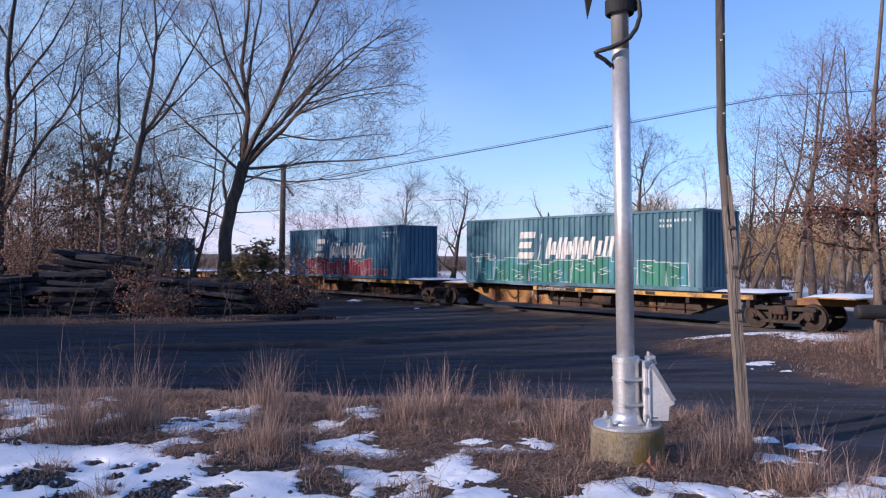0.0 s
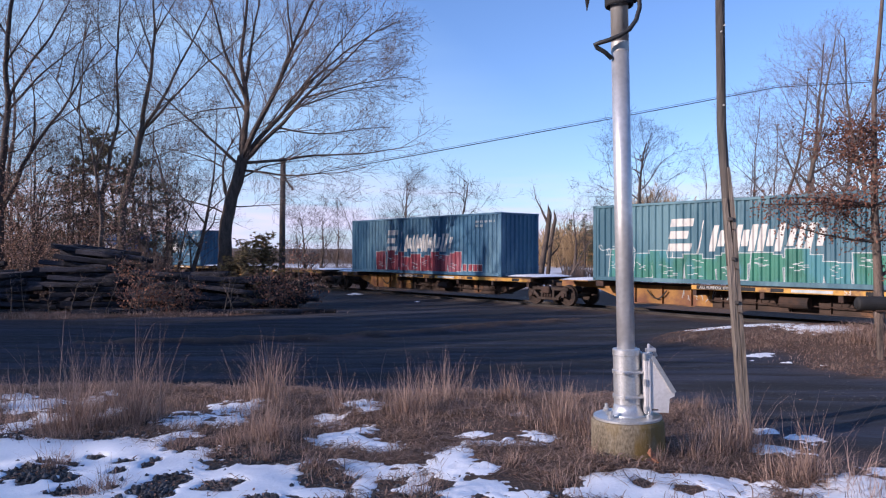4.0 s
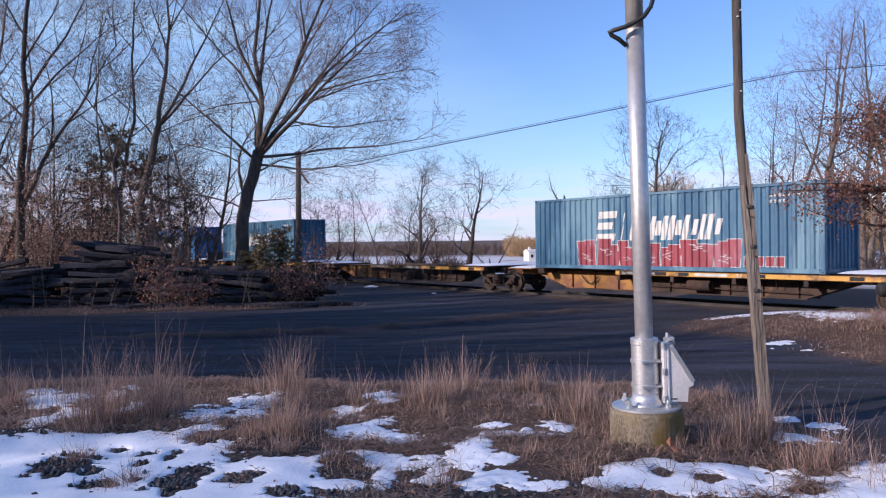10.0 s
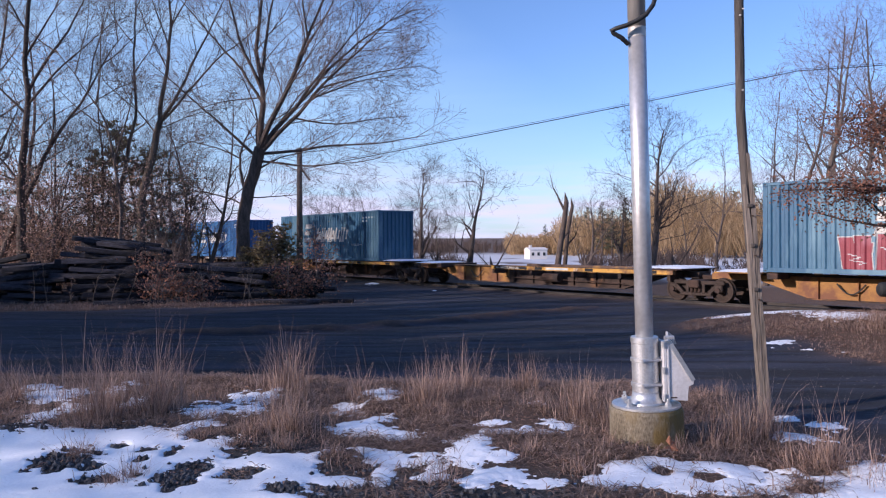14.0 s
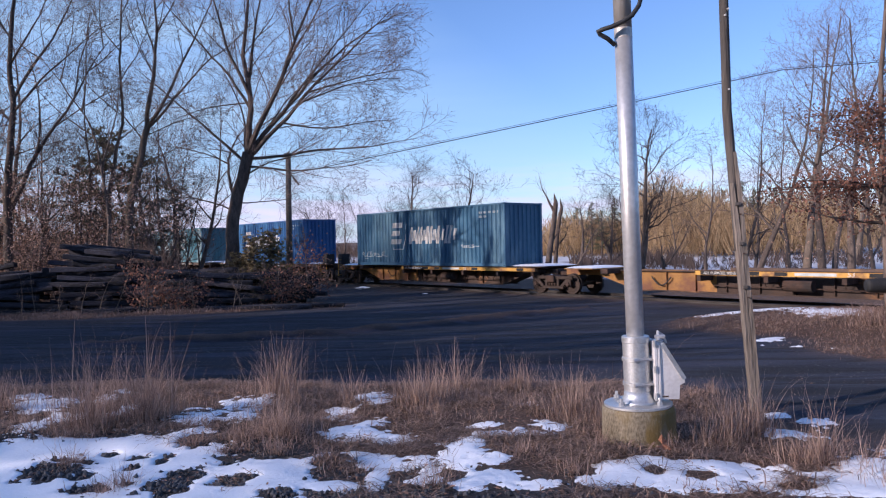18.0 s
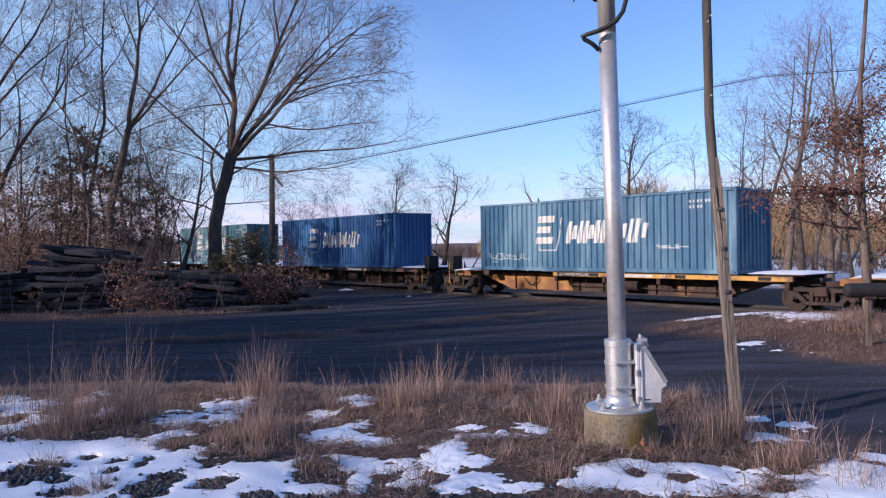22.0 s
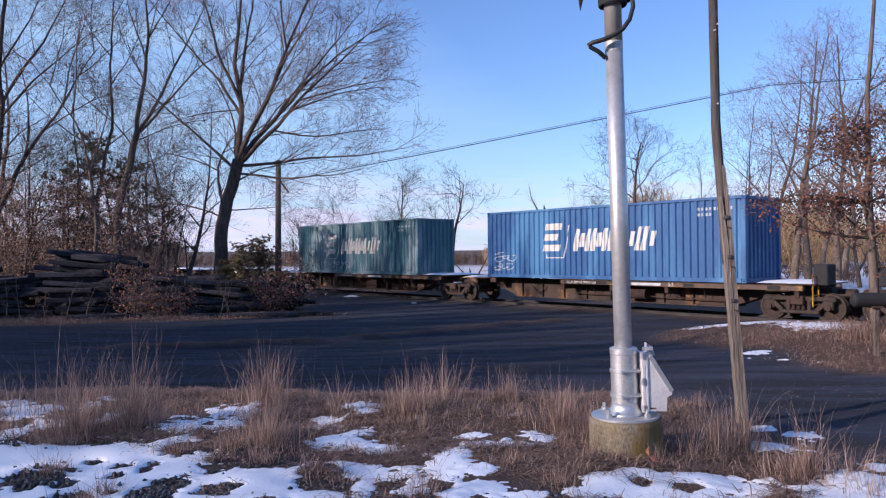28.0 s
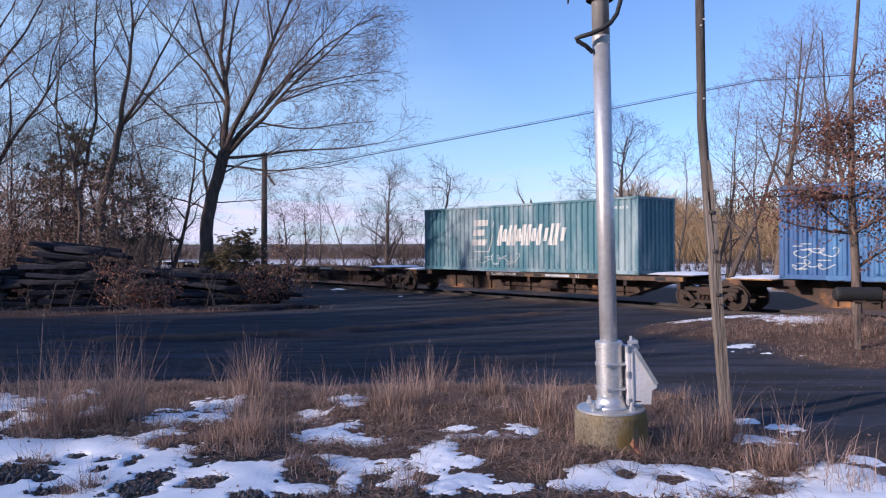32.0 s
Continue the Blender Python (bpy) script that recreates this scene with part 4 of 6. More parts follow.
# the consist, from the front: offset of each load's front end behind the first load's
UNITS = [  # offset, container colour, graffiti, car ends
    (17.336, None, None, "front"),
    (0.0, "blue_teal", both(throw_up("green_paint", 0.75, 11.2, 1.22, 5), scrawl(0.25, 1.9, 0.98, 1.40, 6)), ""),
    (-17.336, "blue_mid", throw_up("red_paint", 2.48, 8.6, 1.24, 8, 4), ""),
    (-34.70, None, None, ""),
    (-52.06, "blue_mid", both(scrawl(0.5, 2.9, 0.35, 0.80, 12), scrawl(9.1, 10.3, 0.85, 1.02, 13)), "rear"),
    (-70.68, "blue_deep", both(scrawl(0.40, 1.7, 0.68, 1.08, 3), scrawl(0.36, 1.5, 0.28, 0.66, 4)), "front"),
    (-87.99, "teal_faded", scrawl(3.0, 6.2, 0.3, 0.85, 9), ""),
    (-105.33, None, None, ""),
    (-122.67, None, None, ""),
]
LABELS = {
    "blue_teal": "faded teal-blue steel container with green graffiti",
    "blue_mid": "sun-bleached blue steel shipping container",
    "blue_deep": "deep blue steel container with a white tag",
    "teal_faded": "weathered teal container with pale chalky patches",
}
consist = []
for off, paint, tag, ends in UNITS:
    car = spine_car(("grimy brown spine car unit under a container" if off < -60 else "orange and yellow spine car unit under a container") if paint else ("empty grimy brown spine car unit" if off < -60 else "empty orange spine car unit with snowy ends"), "rear" in ends, "front" in ends, off < -60, off == 0.0)
    consist.append((car, off - LENGTH, 0.0))
    if paint:
        lab = "blue steel container with red graffiti" if off > -20 and paint == "blue_mid" else LABELS[paint]
        consist.append((container(paint, lab, tag), off - LENGTH, DECK))


def travel(t):
    """Metres along the track of the first load's front end."""
    q = t - 16
    return 22.681 + q * (2.75819 + q * (0.0223471 + q * (-0.000524058 + q * (1.46368e-05 + q * 1.0409e-06))))


def rolling(ob, off, z):
    side = -WIDTH / 2 if z else 0.0
    tilt = pose(0, 0, 0, 0, -math.degrees(math.atan(RISE)), 0)
    rows = []
    for t in range(0, 33):
        p = on_track(travel(t) + off)
        p.z = 0.226 + RISE * (travel(t) + off)
        rows.append((t, Matrix.Translation(p) @ pose(0, 0, 0, 0, 0, -50.28) @ tilt @ Matrix.Translation((0, side, z))))
    walk(ob, rows)


def motions():
    for ob, off, z in consist:
        rolling(ob, off, z)
    t, times = 0.0, [0.0]
    while t < 32:
        t = min(32.0, t + 1 / 6)
        times.append(t)
    spin = [(t, math.degrees((travel(t) - travel(0)) / 0.42)) for t in times]
    for w, x in wheelsets:
        walk(w, [(t, pose(x, 0, 0.42, 0, a, 0)) for t, a in spin])

# ---- the signal mast on its concrete pier ----
def signal_mast(x, y):
    g = ground_z(x, y)
    r = root("signal_mast", "bare galvanised signal mast on a round concrete pier", "mast", at=pose(x, y, g, 0, -1.35, 0))
    part("pier", Mesh().lathe([(0.305, -0.2), (0.295, 0.27), (0.285, 0.295), (0.27, 0.30), (0.0, 0.30)], 48), "concrete", r, "mossy stained concrete pier")
    plate = Mesh().lathe([(0.272, 0.298), (0.276, 0.303), (0.276, 0.318), (0.268, 0.322), (0.15, 0.325)], 48)
    part("base_plate", plate, "collar", r, "round galvanised base plate")
    part("base_fillet", Mesh().lathe([(0.175, 0.323), (0.135, 0.34), (0.113, 0.38), (0.1075, 0.42)], 40), "collar", r, "", True)
    for a in range(4):
        ang = radians(40 + 90 * a)
        b = Mesh().lathe([(0.034, 0.318), (0.034, 0.325), (0.024, 0.327), (0.024, 0.352), (0.013, 0.354), (0.013, 0.385)], 6, (0.215 * math.cos(ang), 0.215 * math.sin(ang), 0))
        part("anchor_bolt", b, "collar", r)
    part("collar", Mesh().lathe([(0.1075, 0.40), (0.1075, 0.815), (0.112, 0.82), (0.112, 0.862), (0.106, 0.870), (0.0745, 0.872)], 40), "collar", r, "split steel collar")
    part("pole", Mesh().lathe([(0.0725, 0.4), (0.0725, 2.0), (0.0725, 3.36)], 40), "galv", r, "dull galvanised pole", True)
    part("pole_top", Mesh().lathe([(0.072, 3.36), (0.072, 4.2), (0.071, 5.0)], 40), "galv_grimy", r, "grimy stained upper pole", True)
    for z in (0.462, 0.665):
        part("clamp_band", Mesh().lathe([(0.108, z), (0.117, z + 0.004), (0.117, z + 0.03), (0.108, z + 0.034)], 40), "collar", r)
        lug = Mesh().box((0.095, -0.05, z - 0.002), (0.165, 0.03, z + 0.036), 0.006)
        lug.tube([(-0.03, -0.128, z + 0.017), (0.11, -0.085, z + 0.017)], 0.009, 6)
        part("clamp_lug", lug, "collar", r)
        part("clamp_bolt", Mesh().tube([(-0.055, -0.135, z + 0.017), (-0.02, -0.122, z + 0.017)], 0.016, 6), "collar", r)
    # the hinged wedge box on the collar's side
    prof = [(0.155, 0.362), (0.335, 0.352), (0.345, 0.468), (0.385, 0.485), (0.388, 0.52), (0.225, 0.812), (0.165, 0.812)]
    box = Mesh()
    k = len(prof)
    box.add([(px, -0.10, pz) for px, pz in prof] + [(px, 0.10, pz) for px, pz in prof],
            [tuple(range(k)), tuple(range(2 * k - 1, k - 1, -1))] + [(i, i + k, (i + 1) % k + k, (i + 1) % k) for i in range(k)])
    bx = part("junction_box", box, "box_paint", r, "weathered white wedge-shaped box", at=pose(-0.022, 0, 0))
    part("hinge_strip", Mesh().box((0.140, -0.112, 0.345), (0.172, 0.112, 0.835), 0.006), "box_paint", bx)
    part("door_rim", Mesh().box((0.172, -0.112, 0.36), (0.192, -0.098, 0.80), 0.004), "box_paint", bx)
    part("lid_rim", Mesh().add([(px, py, pz) for py in (-0.116, -0.096) for px, pz in ((0.222, 0.822), (0.396, 0.524), (0.362, 0.515), (0.198, 0.798))], [(0, 3, 2, 1), (4, 5, 6, 7), (0, 1, 5, 4), (1, 2, 6, 5), (2, 3, 7, 6), (3, 0, 4, 7)]), "collar", bx, "bright metal rim of the lid")
    part("nameplate", Mesh().box((0.20, -0.106, 0.375), (0.25, -0.0995, 0.385), 0.002), "rust", bx, "small dark slot")
    for z in (0.36, 0.58, 0.79):
        part("hinge", Mesh().tube([(0.146, -0.115, z), (0.146, -0.115, z + 0.05)], 0.014, 8), "collar", bx)
    latch = Mesh().box((0.15, -0.05, 0.81), (0.235, 0.02, 0.835), 0.006)
    latch.tube([(0.19, -0.06, 0.83), (0.20, -0.03, 0.90), (0.25, 0.0, 0.86), (0.275, 0.02, 0.80)], 0.013, 6)
    latch.tube([(0.17, -0.05, 0.86), (0.25, -0.05, 0.86)], 0.018, 6)
    part("latch", latch, "galv", bx)
    head = Mesh().lathe([(0.078, 3.735), (0.112, 3.70), (0.118, 3.71), (0.118, 3.82), (0.10, 3.84), (0.10, 4.1)], 24)
    part("mast_fitting", head, "black_paint", r, "black collar fitting")
    part("fitting_lug", Mesh().box((0.10, -0.06, 3.73), (0.15, 0.02, 3.84), 0.012), "black_paint", r)
    pts = [(0.11, -0.03, 3.90), (0.148, -0.06, 3.78), (0.143, -0.10, 3.66), (0.105, -0.125, 3.55), (0.045, -0.135, 3.47), (-0.03, -0.13, 3.425), (-0.11, -0.115, 3.395), (-0.19, -0.085, 3.38), (-0.222, -0.07, 3.37), (-0.205, -0.06, 3.35), (-0.14, -0.05, 3.315), (-0.078, -0.03, 3.265)]
    part("cable", Mesh().tube(pts, 0.0185, 10), "rubber", r, "black looped cable", True)
    part("stain_band", Mesh().lathe([(0.0715, 3.32), (0.0735, 3.325), (0.0735, 3.40), (0.0715, 3.405)], 32), "galv_grimy", r, "rust-stained band")
    part("hood_tip", Mesh().add([(-0.30, -0.05, 3.95), (-0.20, -0.05, 3.95), (-0.275, -0.05, 3.66), (-0.30, 0.02, 3.95), (-0.20, 0.02, 3.95), (-0.275, -0.02, 3.66)], [(0, 1, 2), (5, 4, 3), (0, 3, 4, 1), (1, 4, 5, 2), (2, 5, 3, 0)]).box((-0.29, -0.04, 3.93), (0.0, 0.0, 3.97), 0.005), "black_paint", r)
    return r


signal_mast(1.539, 6.1)

# ---- the weathered post beside it ----
def leaning_post(x, y):
    g = ground_z(x, y)
    r = root("wooden_post", "tall grey weathered wooden post, bent and spliced", "post", at=pose(x, y, g))
    line = lambda z: -0.079 * z if z < 2.9 else -0.229 - 0.012 * (z - 2.9)
    m = Mesh()
    pts, rad = [], []
    for i in range(42):
        z = 1.55 + i * 0.115
        pts.append((line(z) - 0.004 + 0.008 * noise.noise((z * 0.8, 1, 0)), 0.01 * noise.noise((z * 0.6, 5, 0)), z))
        rad.append(0.047 - 0.001 * z + 0.003 * noise.noise((z * 2, 9, 0)))
    m.tube(pts, rad, 10)
    part("shaft", m, "post_dark", r, "weathered dark upper pole", True)
    for dx, w, top in ((-0.046, 0.046, 2.2), (0.006, 0.041, 2.50)):
        b = Mesh()
        n = 18
        for i in range(n + 1):
            z = -0.3 + (top + 0.3) * i / n
            c, k = line(z) + dx, 0.004 * noise.noise((z * 3, dx * 90, 0))
            thin = w * (1 - 0.45 * smooth(top - 0.5, top, z))
            b.v += [(c + k, -0.055, z), (c + thin + k, -0.058, z), (c + thin - k, 0.02, z), (c - k, 0.02, z)]
        b.f = [(4 * i + j, 4 * i + (j + 1) % 4, 4 * i + 4 + (j + 1) % 4, 4 * i + 4 + j) for i in range(n) for j in range(4)] + [(0, 3, 2, 1), (4 * n, 4 * n + 1, 4 * n + 2, 4 * n + 3)]
        b.m = [0] * len(b.f)
        part("plank", b, "post", r, "split grey plank")
    for z, wide in ((1.98, 0.35), (1.60, 0.2), (1.18, 0.25)):
        part("bracket", Mesh().box((line(z) - 0.05 * wide - 0.018, -0.075, z), (line(z) + 0.06 * wide, -0.057, z + 0.035), 0.005), "post_dark", r)
        part("nail", Mesh().tube([(line(z) + 0.018, -0.075, z - 0.08), (line(z) + 0.018, -0.05, z - 0.08)], 0.008, 6), "rust", r)
    for z, dx in ((3.87, 0.018), (3.81, -0.012), (3.1, 0.006)):
        part("tack", Mesh().lathe([(0.009, -0.056), (0.009, -0.04)], 8, (line(z) + dx, 0, z), 0, "y"), "white_paint", r)
    return r


leaning_post(2.928, 7.15)

# ---- utility pole and its cable ----
def at_depth(px, depth):
    return (px - 784) / 1303 * depth


def utility_pole(x, y, h):
    g = ground_z(x, y)
    r = root("utility_pole", "old dark wooden utility pole with a short brace", "utility pole", at=pose(x, y, g, 0, 0.4, 0))
    part("shaft", Mesh().tube([(0, 0, -0.5), (0, 0, h * 0.5), (0, 0, h)], [0.19, 0.165, 0.14], 12), "post_dark", r, smooth=True)
    part("brace", Mesh().box((0.1, -0.06, h - 2.0), (0.2, 0.06, h - 0.9), 0.01, 0, Matrix.Translation((0.1, 0, h - 1.4)) @ pose(0, 0, 0, 0, -38, 0) @ Matrix.Translation((0, 0, 1.4 - h))), "bark", r)
    part("cap", Mesh().box((-0.22, -0.06, h - 0.14), (0.15, 0.06, h - 0.02), 0.01), "bark", r)
    return r


UP = (at_depth(499, 41), 41.0)
utility_pole(*UP, 7.6)


def sag(a, b, drop, n=40):
    a, b = Vector(a), Vector(b)
    return [a.lerp(b, i / n) - Vector((0, 0, drop * 4 * (i / n) * (1 - i / n))) for i in range(n + 1)]


TIED = (17.25, 38.0, 10.94)  # the cable is tied to a leaning trunk on its way
for dz, rad in ((0.0, 0.022), (0.09, 0.010)):
    path = sag((UP[0], UP[1], ground_z(*UP) + 6.40 + dz), (TIED[0], TIED[1], TIED[2] + dz), 0.04) + sag((TIED[0], TIED[1], TIED[2] + dz), (31.0, 36.0, 11.5 + dz), 0.05)[1:]
    line = part("overhead_cable", Mesh().tube(path, rad, 6), "rubber", smooth=True)
    tagged(line, "thin black overhead cable slung from the utility pole", "cable", "overhead cables")

# ---- stacks of old railway ties ----
TIE = Mesh().box((-1.3, -0.115, 0), (1.3, 0.115, 0.18), 0.015).data("tie", ["tie"])


def tie_stack(x, y, turn, rows, label, mess=1.0, sag_to=0.0):
    """Ties heaped in uneven courses: some slewed, some hanging out, some missing."""
    g = min(ground_z(x + dx, y + dy) for dx in (-1, 0, 1) for dy in (-0.7, 0.7))
    st = root("tie_stack", label, "timber stack", "stacks of railway ties", at=pose(x, y, g, 0, 0, turn))
    z = 0.0
    for i, n in enumerate(rows):
        tilt, slip = random.uniform(-2.0, 2.0) * mess + sag_to * i / len(rows), random.uniform(-0.35, 0.35) * mess
        for j in range(n):
            if i and random.random() < 0.16 * mess:
                continue
            y2 = (j - (n - 1) / 2) * 0.26 + random.uniform(-0.03, 0.03)
            part("tie", TIE, "tie", st, at=pose(slip + random.uniform(-0.4, 0.4) * mess, y2, z + random.uniform(0, 0.02), random.uniform(-5, 5) * mess, tilt + random.uniform(-1.5, 1.5) * mess, random.uniform(-9, 9) * mess))
        z += 0.192
    return st


for x, y, turn, rows, label, mess, sag_to in (
    (-19.2, 29.8, 9, (7, 7, 7, 7, 6, 6, 5, 4, 2), "slumped heap of blackened railway ties", 2.0, -9),
    (-16.9, 29.2, 12, (7, 7, 7, 7, 6, 6, 5, 4), "slumped heap of blackened railway ties", 2.2, -7),
    (-14.2, 29.6, 2, (7, 7, 7, 7, 7, 7, 6, 6, 6, 5, 5, 4, 3), "tallest stack of blackened railway ties", 1.7, 6),
    (-11.7, 29.8, -4, (7, 7, 7, 7, 6, 6, 5, 3), "slumped heap of blackened railway ties", 1.8, 7),
    (-9.4, 30.2, 6, (7, 7, 6, 6, 6, 5, 5, 3), "lower stack of blackened railway ties", 2.0, 5),
    (-7.2, 31.4, -5, (6, 6, 6, 5, 4, 2), "low stack of railway ties under the tree", 1.5, 4),
    (-21.9, 29.2, 14, (7, 7, 7, 7, 6, 5, 3), "slumped heap of blackened railway ties", 2.2, -10),
    (-24.6, 29.4, -2, (7, 7, 7, 6, 6, 5), "slumped heap of blackened railway ties", 1.8, -4),
):
    tie_stack(x, y, turn, rows, label, mess, sag_to)
for x, y, turn in ((-8.0, 27.9, 4), (-6.6, 28.0, -6), (-5.4, 28.3, 3), (-12.5, 27.6, 8)):
    t = part("loose_tie", TIE, "tie", at=pose(x, y, ground_z(x, y) - 0.02, 0, 0, turn))
    tagged(t, "single dark railway tie lying on the ground", "railway tie", "loose ties")

# ---- the white house beyond the field ----
def far_house(x, y):
    g = ground_z(x, y)
    h = root("house", "small cream-white outbuilding beyond the snowy field", "shed", at=pose(x, y, g, 0, 0, 12))
    h.scale = (0.36, 0.4, 0.46)
    part("wall", Mesh().box((-3.4, -3, -0.4), (3.4, 3, 2.9), 0.02), "house", h)
    part("roof", Mesh().add([(-3.7, -3.3, 2.85), (3.7, -3.3, 2.85), (3.7, 3.3, 2.85), (-3.7, 3.3, 2.85), (-3.7, 0, 3.5), (3.7, 0, 3.5)], [(0, 1, 5, 4), (2, 3, 4, 5), (0, 4, 3), (1, 2, 5), (3, 2, 1, 0)]), "house", h)
    part("chimney", Mesh().box((-2.6, -0.4, 2.8), (-1.6, 0.4, 4.1), 0.03), "house", h)
    for u in (-2.2, 0.0, 2.2):
        w = part("window", Mesh().box((u - 0.55, -3.05, 1.0), (u + 0.55, -2.98, 2.1), 0.01), "white_paint", h)
        part("pane", Mesh().box((u - 0.45, -3.07, 1.1), (u + 0.45, -3.04, 2.0)), "glass", w)
    return h


far_house(at_depth(918, 100), 100)


# ---- a black equipment drum on a stub post beside the oak ----
def drum(x, y):
    g = ground_z(x, y)
    r = root("equipment_drum", "black steel drum mounted level on a stub post", "equipment", at=pose(x, y, g, 0, 0, -6))
    h = 1.31 - g
    body = Mesh().lathe([(0.02, -0.50), (0.10, -0.49), (0.145, -0.45), (0.155, -0.40), (0.155, 0.45), (0.02, 0.46)], 20, (0, 0, 0), 0, "y")
    part("body", body, "black_paint", r, smooth=False, at=Matrix.Translation((0, 0, h)) @ pose(0, 0, 0, 0, 0, -90))
    part("stub_post", Mesh().box((-0.05, -0.05, -0.3), (0.05, 0.05, h - 0.14), 0.008), "bark", r)
    part("saddle", Mesh().box((-0.12, -0.12, h - 0.17), (0.12, 0.12, h - 0.13), 0.006), "rust", r)
    return r


drum(9.26, 15.6)

# ---- bare trees ----
def limb(mesh, start, way, length, r0, r1, wander, lift, rnd, sides, steps):
    """A tapering, wandering tube. Returns its points and radii."""
    pts, rad = [Vector(start)], [r0]
    d = Vector(way).normalized()
    for i in range(steps):
        d = (d + Vector((rnd.gauss(0, wander), rnd.gauss(0, wander), rnd.gauss(0, wander) + lift))).normalized()
        pts.append(pts[-1] + d * (length / steps))
        rad.append(r1 + (r0 - r1) * (1 - (i + 1) / steps) ** 1.5)
    mesh.tube(pts, rad, sides, 0, False)
    return pts, rad


def branch_out(crown, pts, rad, level, rnd, spec):
    """Side branches along a limb, down to twigs."""
    count = spec["count"][level]
    n = len(pts) - 1
    for k in range(count):
        f = spec["from"] + (1 - spec["from"]) * (k + rnd.random()) / count
        i = min(n - 1, int(f * n))
        p = pts[i].lerp(pts[i + 1], f * n - i)
        along = (pts[i + 1] - pts[i]).normalized()
        side = along.orthogonal().normalized()
        side.rotate(Matrix.Rotation(rnd.uniform(0, 6.283), 3, along))
        way = along * spec["forward"] + side + Vector((0, 0, spec["up"]))
        length = spec["length"][level] * (1.15 - 0.75 * f) * rnd.uniform(0.7, 1.25)
        r = max(0.0048, min(rad[i] * 0.55, spec["radius"][level]))
        last = level + 1 >= len(spec["count"])
        q, qr = limb(crown, p, way, length, r, max(0.004, r * 0.35), spec["wander"], spec["lift"], rnd, 3 if level else 5, 3 if last else 5)
        if not last:
            branch_out(crown, q, qr, level + 1, rnd, spec)


TREE = {"count": (5, 4, 3), "length": (3.0, 1.45, 0.75), "radius": (0.046, 0.016, 0.0055), "from": 0.22, "forward": 0.75, "up": 0.25, "wander": 0.19, "lift": 0.03}


def bare_tree(seed, height, r, fork, limbs, spread, label, bark="bark", spec=TREE, lean=0.02, group="bare trees", twigs="twig"):
    rnd = random.Random(seed)
    ob = root("tree", label, "tree", group)
    trunk, crown = Mesh(), Mesh()
    way = Vector((lean * rnd.choice((-1, 1)), lean * rnd.choice((-1, 1)), 1))
    pts, rad = limb(trunk, (0, 0, -0.3), way, height + 0.3, r * 1.35, r * 0.16, 0.055, 0.035, rnd, 9, 16)
    for k in range(limbs):
        f = fork + (0.92 - fork) * k / max(1, limbs - 1)
        i = min(len(pts) - 2, int(f * (len(pts) - 1)))
        a = rnd.uniform(0, 6.283)
        up = rnd.uniform(0.5, 1.3)
        length = (1 - f * 0.62) * height * spread * rnd.uniform(0.75, 1.15)
        q, qr = limb(trunk, pts[i], (math.cos(a), math.sin(a), up), length, rad[i] * 0.62, rad[i] * 0.08, 0.12, 0.05, rnd, 6, 9)
        branch_out(crown, q, qr, 0, rnd, spec)
    branch_out(crown, pts[-6:], rad[-6:], 0, rnd, spec)
    part("trunk", trunk, bark, ob, smooth=True)
    part("crown", crown, twigs, ob, "crown of bare grey-brown twigs")
    return ob


def put(ob, x, y, turn=0, size=1.0, tilt=0.0, tip=0.0):
    m = Matrix.Translation((x, y, ground_z(x, y))) @ pose(0, 0, 0, tilt, tip, turn) @ Matrix.Scale(size, 4)
    return m


def leaves(mesh, spots, rnd, size, count):
    """Small folded dead leaves hung about the given spots."""
    for p, r in spots:
        for _ in range(count):
            c = Vector((rnd.gauss(0, r), rnd.gauss(0, r), rnd.gauss(0, r * 0.7))) + p
            a = Vector((rnd.gauss(0, 1), rnd.gauss(0, 1), rnd.gauss(-0.5, 0.8))).normalized() * size * rnd.uniform(0.6, 1.3)
            b = a.orthogonal().normalized() * size * 0.30
            b.rotate(Matrix.Rotation(rnd.uniform(0, 6.28), 3, a.normalized()))
            mesh.add([tuple(c), tuple(c + a * 0.5 + b), tuple(c + a), tuple(c + a * 0.5 - b)], [(0, 1, 2), (0, 2, 3)])


def bough(mesh, start, a0, a1, drift, length, r0, r1, rnd, sides=8):
    """A limb that swings from one angle off the upright to another, drifting in depth as it goes."""
    steps = max(5, int(length * 1.7))
    pts, rad = [Vector(start)], [r0]
    wob = 0.0
    for i in range(steps):
        f = (i + 0.5) / steps
        wob = 0.72 * wob + rnd.gauss(0, 0.075)
        a = radians(a0 + (a1 - a0) * f) + wob
        d = Vector((math.sin(a), drift + rnd.gauss(0, 0.06), math.cos(a))).normalized()
        pts.append(pts[-1] + d * (length / steps))
        rad.append(r1 + (r0 - r1) * (1 - (i + 1) / steps) ** 1.2)
    mesh.tube(pts, rad, sides, 0, False)
    return pts, rad


CROOKED = {"count": (5, 4, 2), "length": (1.9, 1.1, 0.7), "radius": (0.034, 0.016, 0.008), "from": 0.12, "forward": 0.8, "up": 0.10, "wander": 0.24, "lift": 0.02}
FINE = {"count": (5, 4, 3), "length": (1.9, 1.0, 0.6), "radius": (0.028, 0.013, 0.0065), "from": 0.12, "forward": 1.0, "up": 0.10, "wander": 0.10, "lift": 0.02}


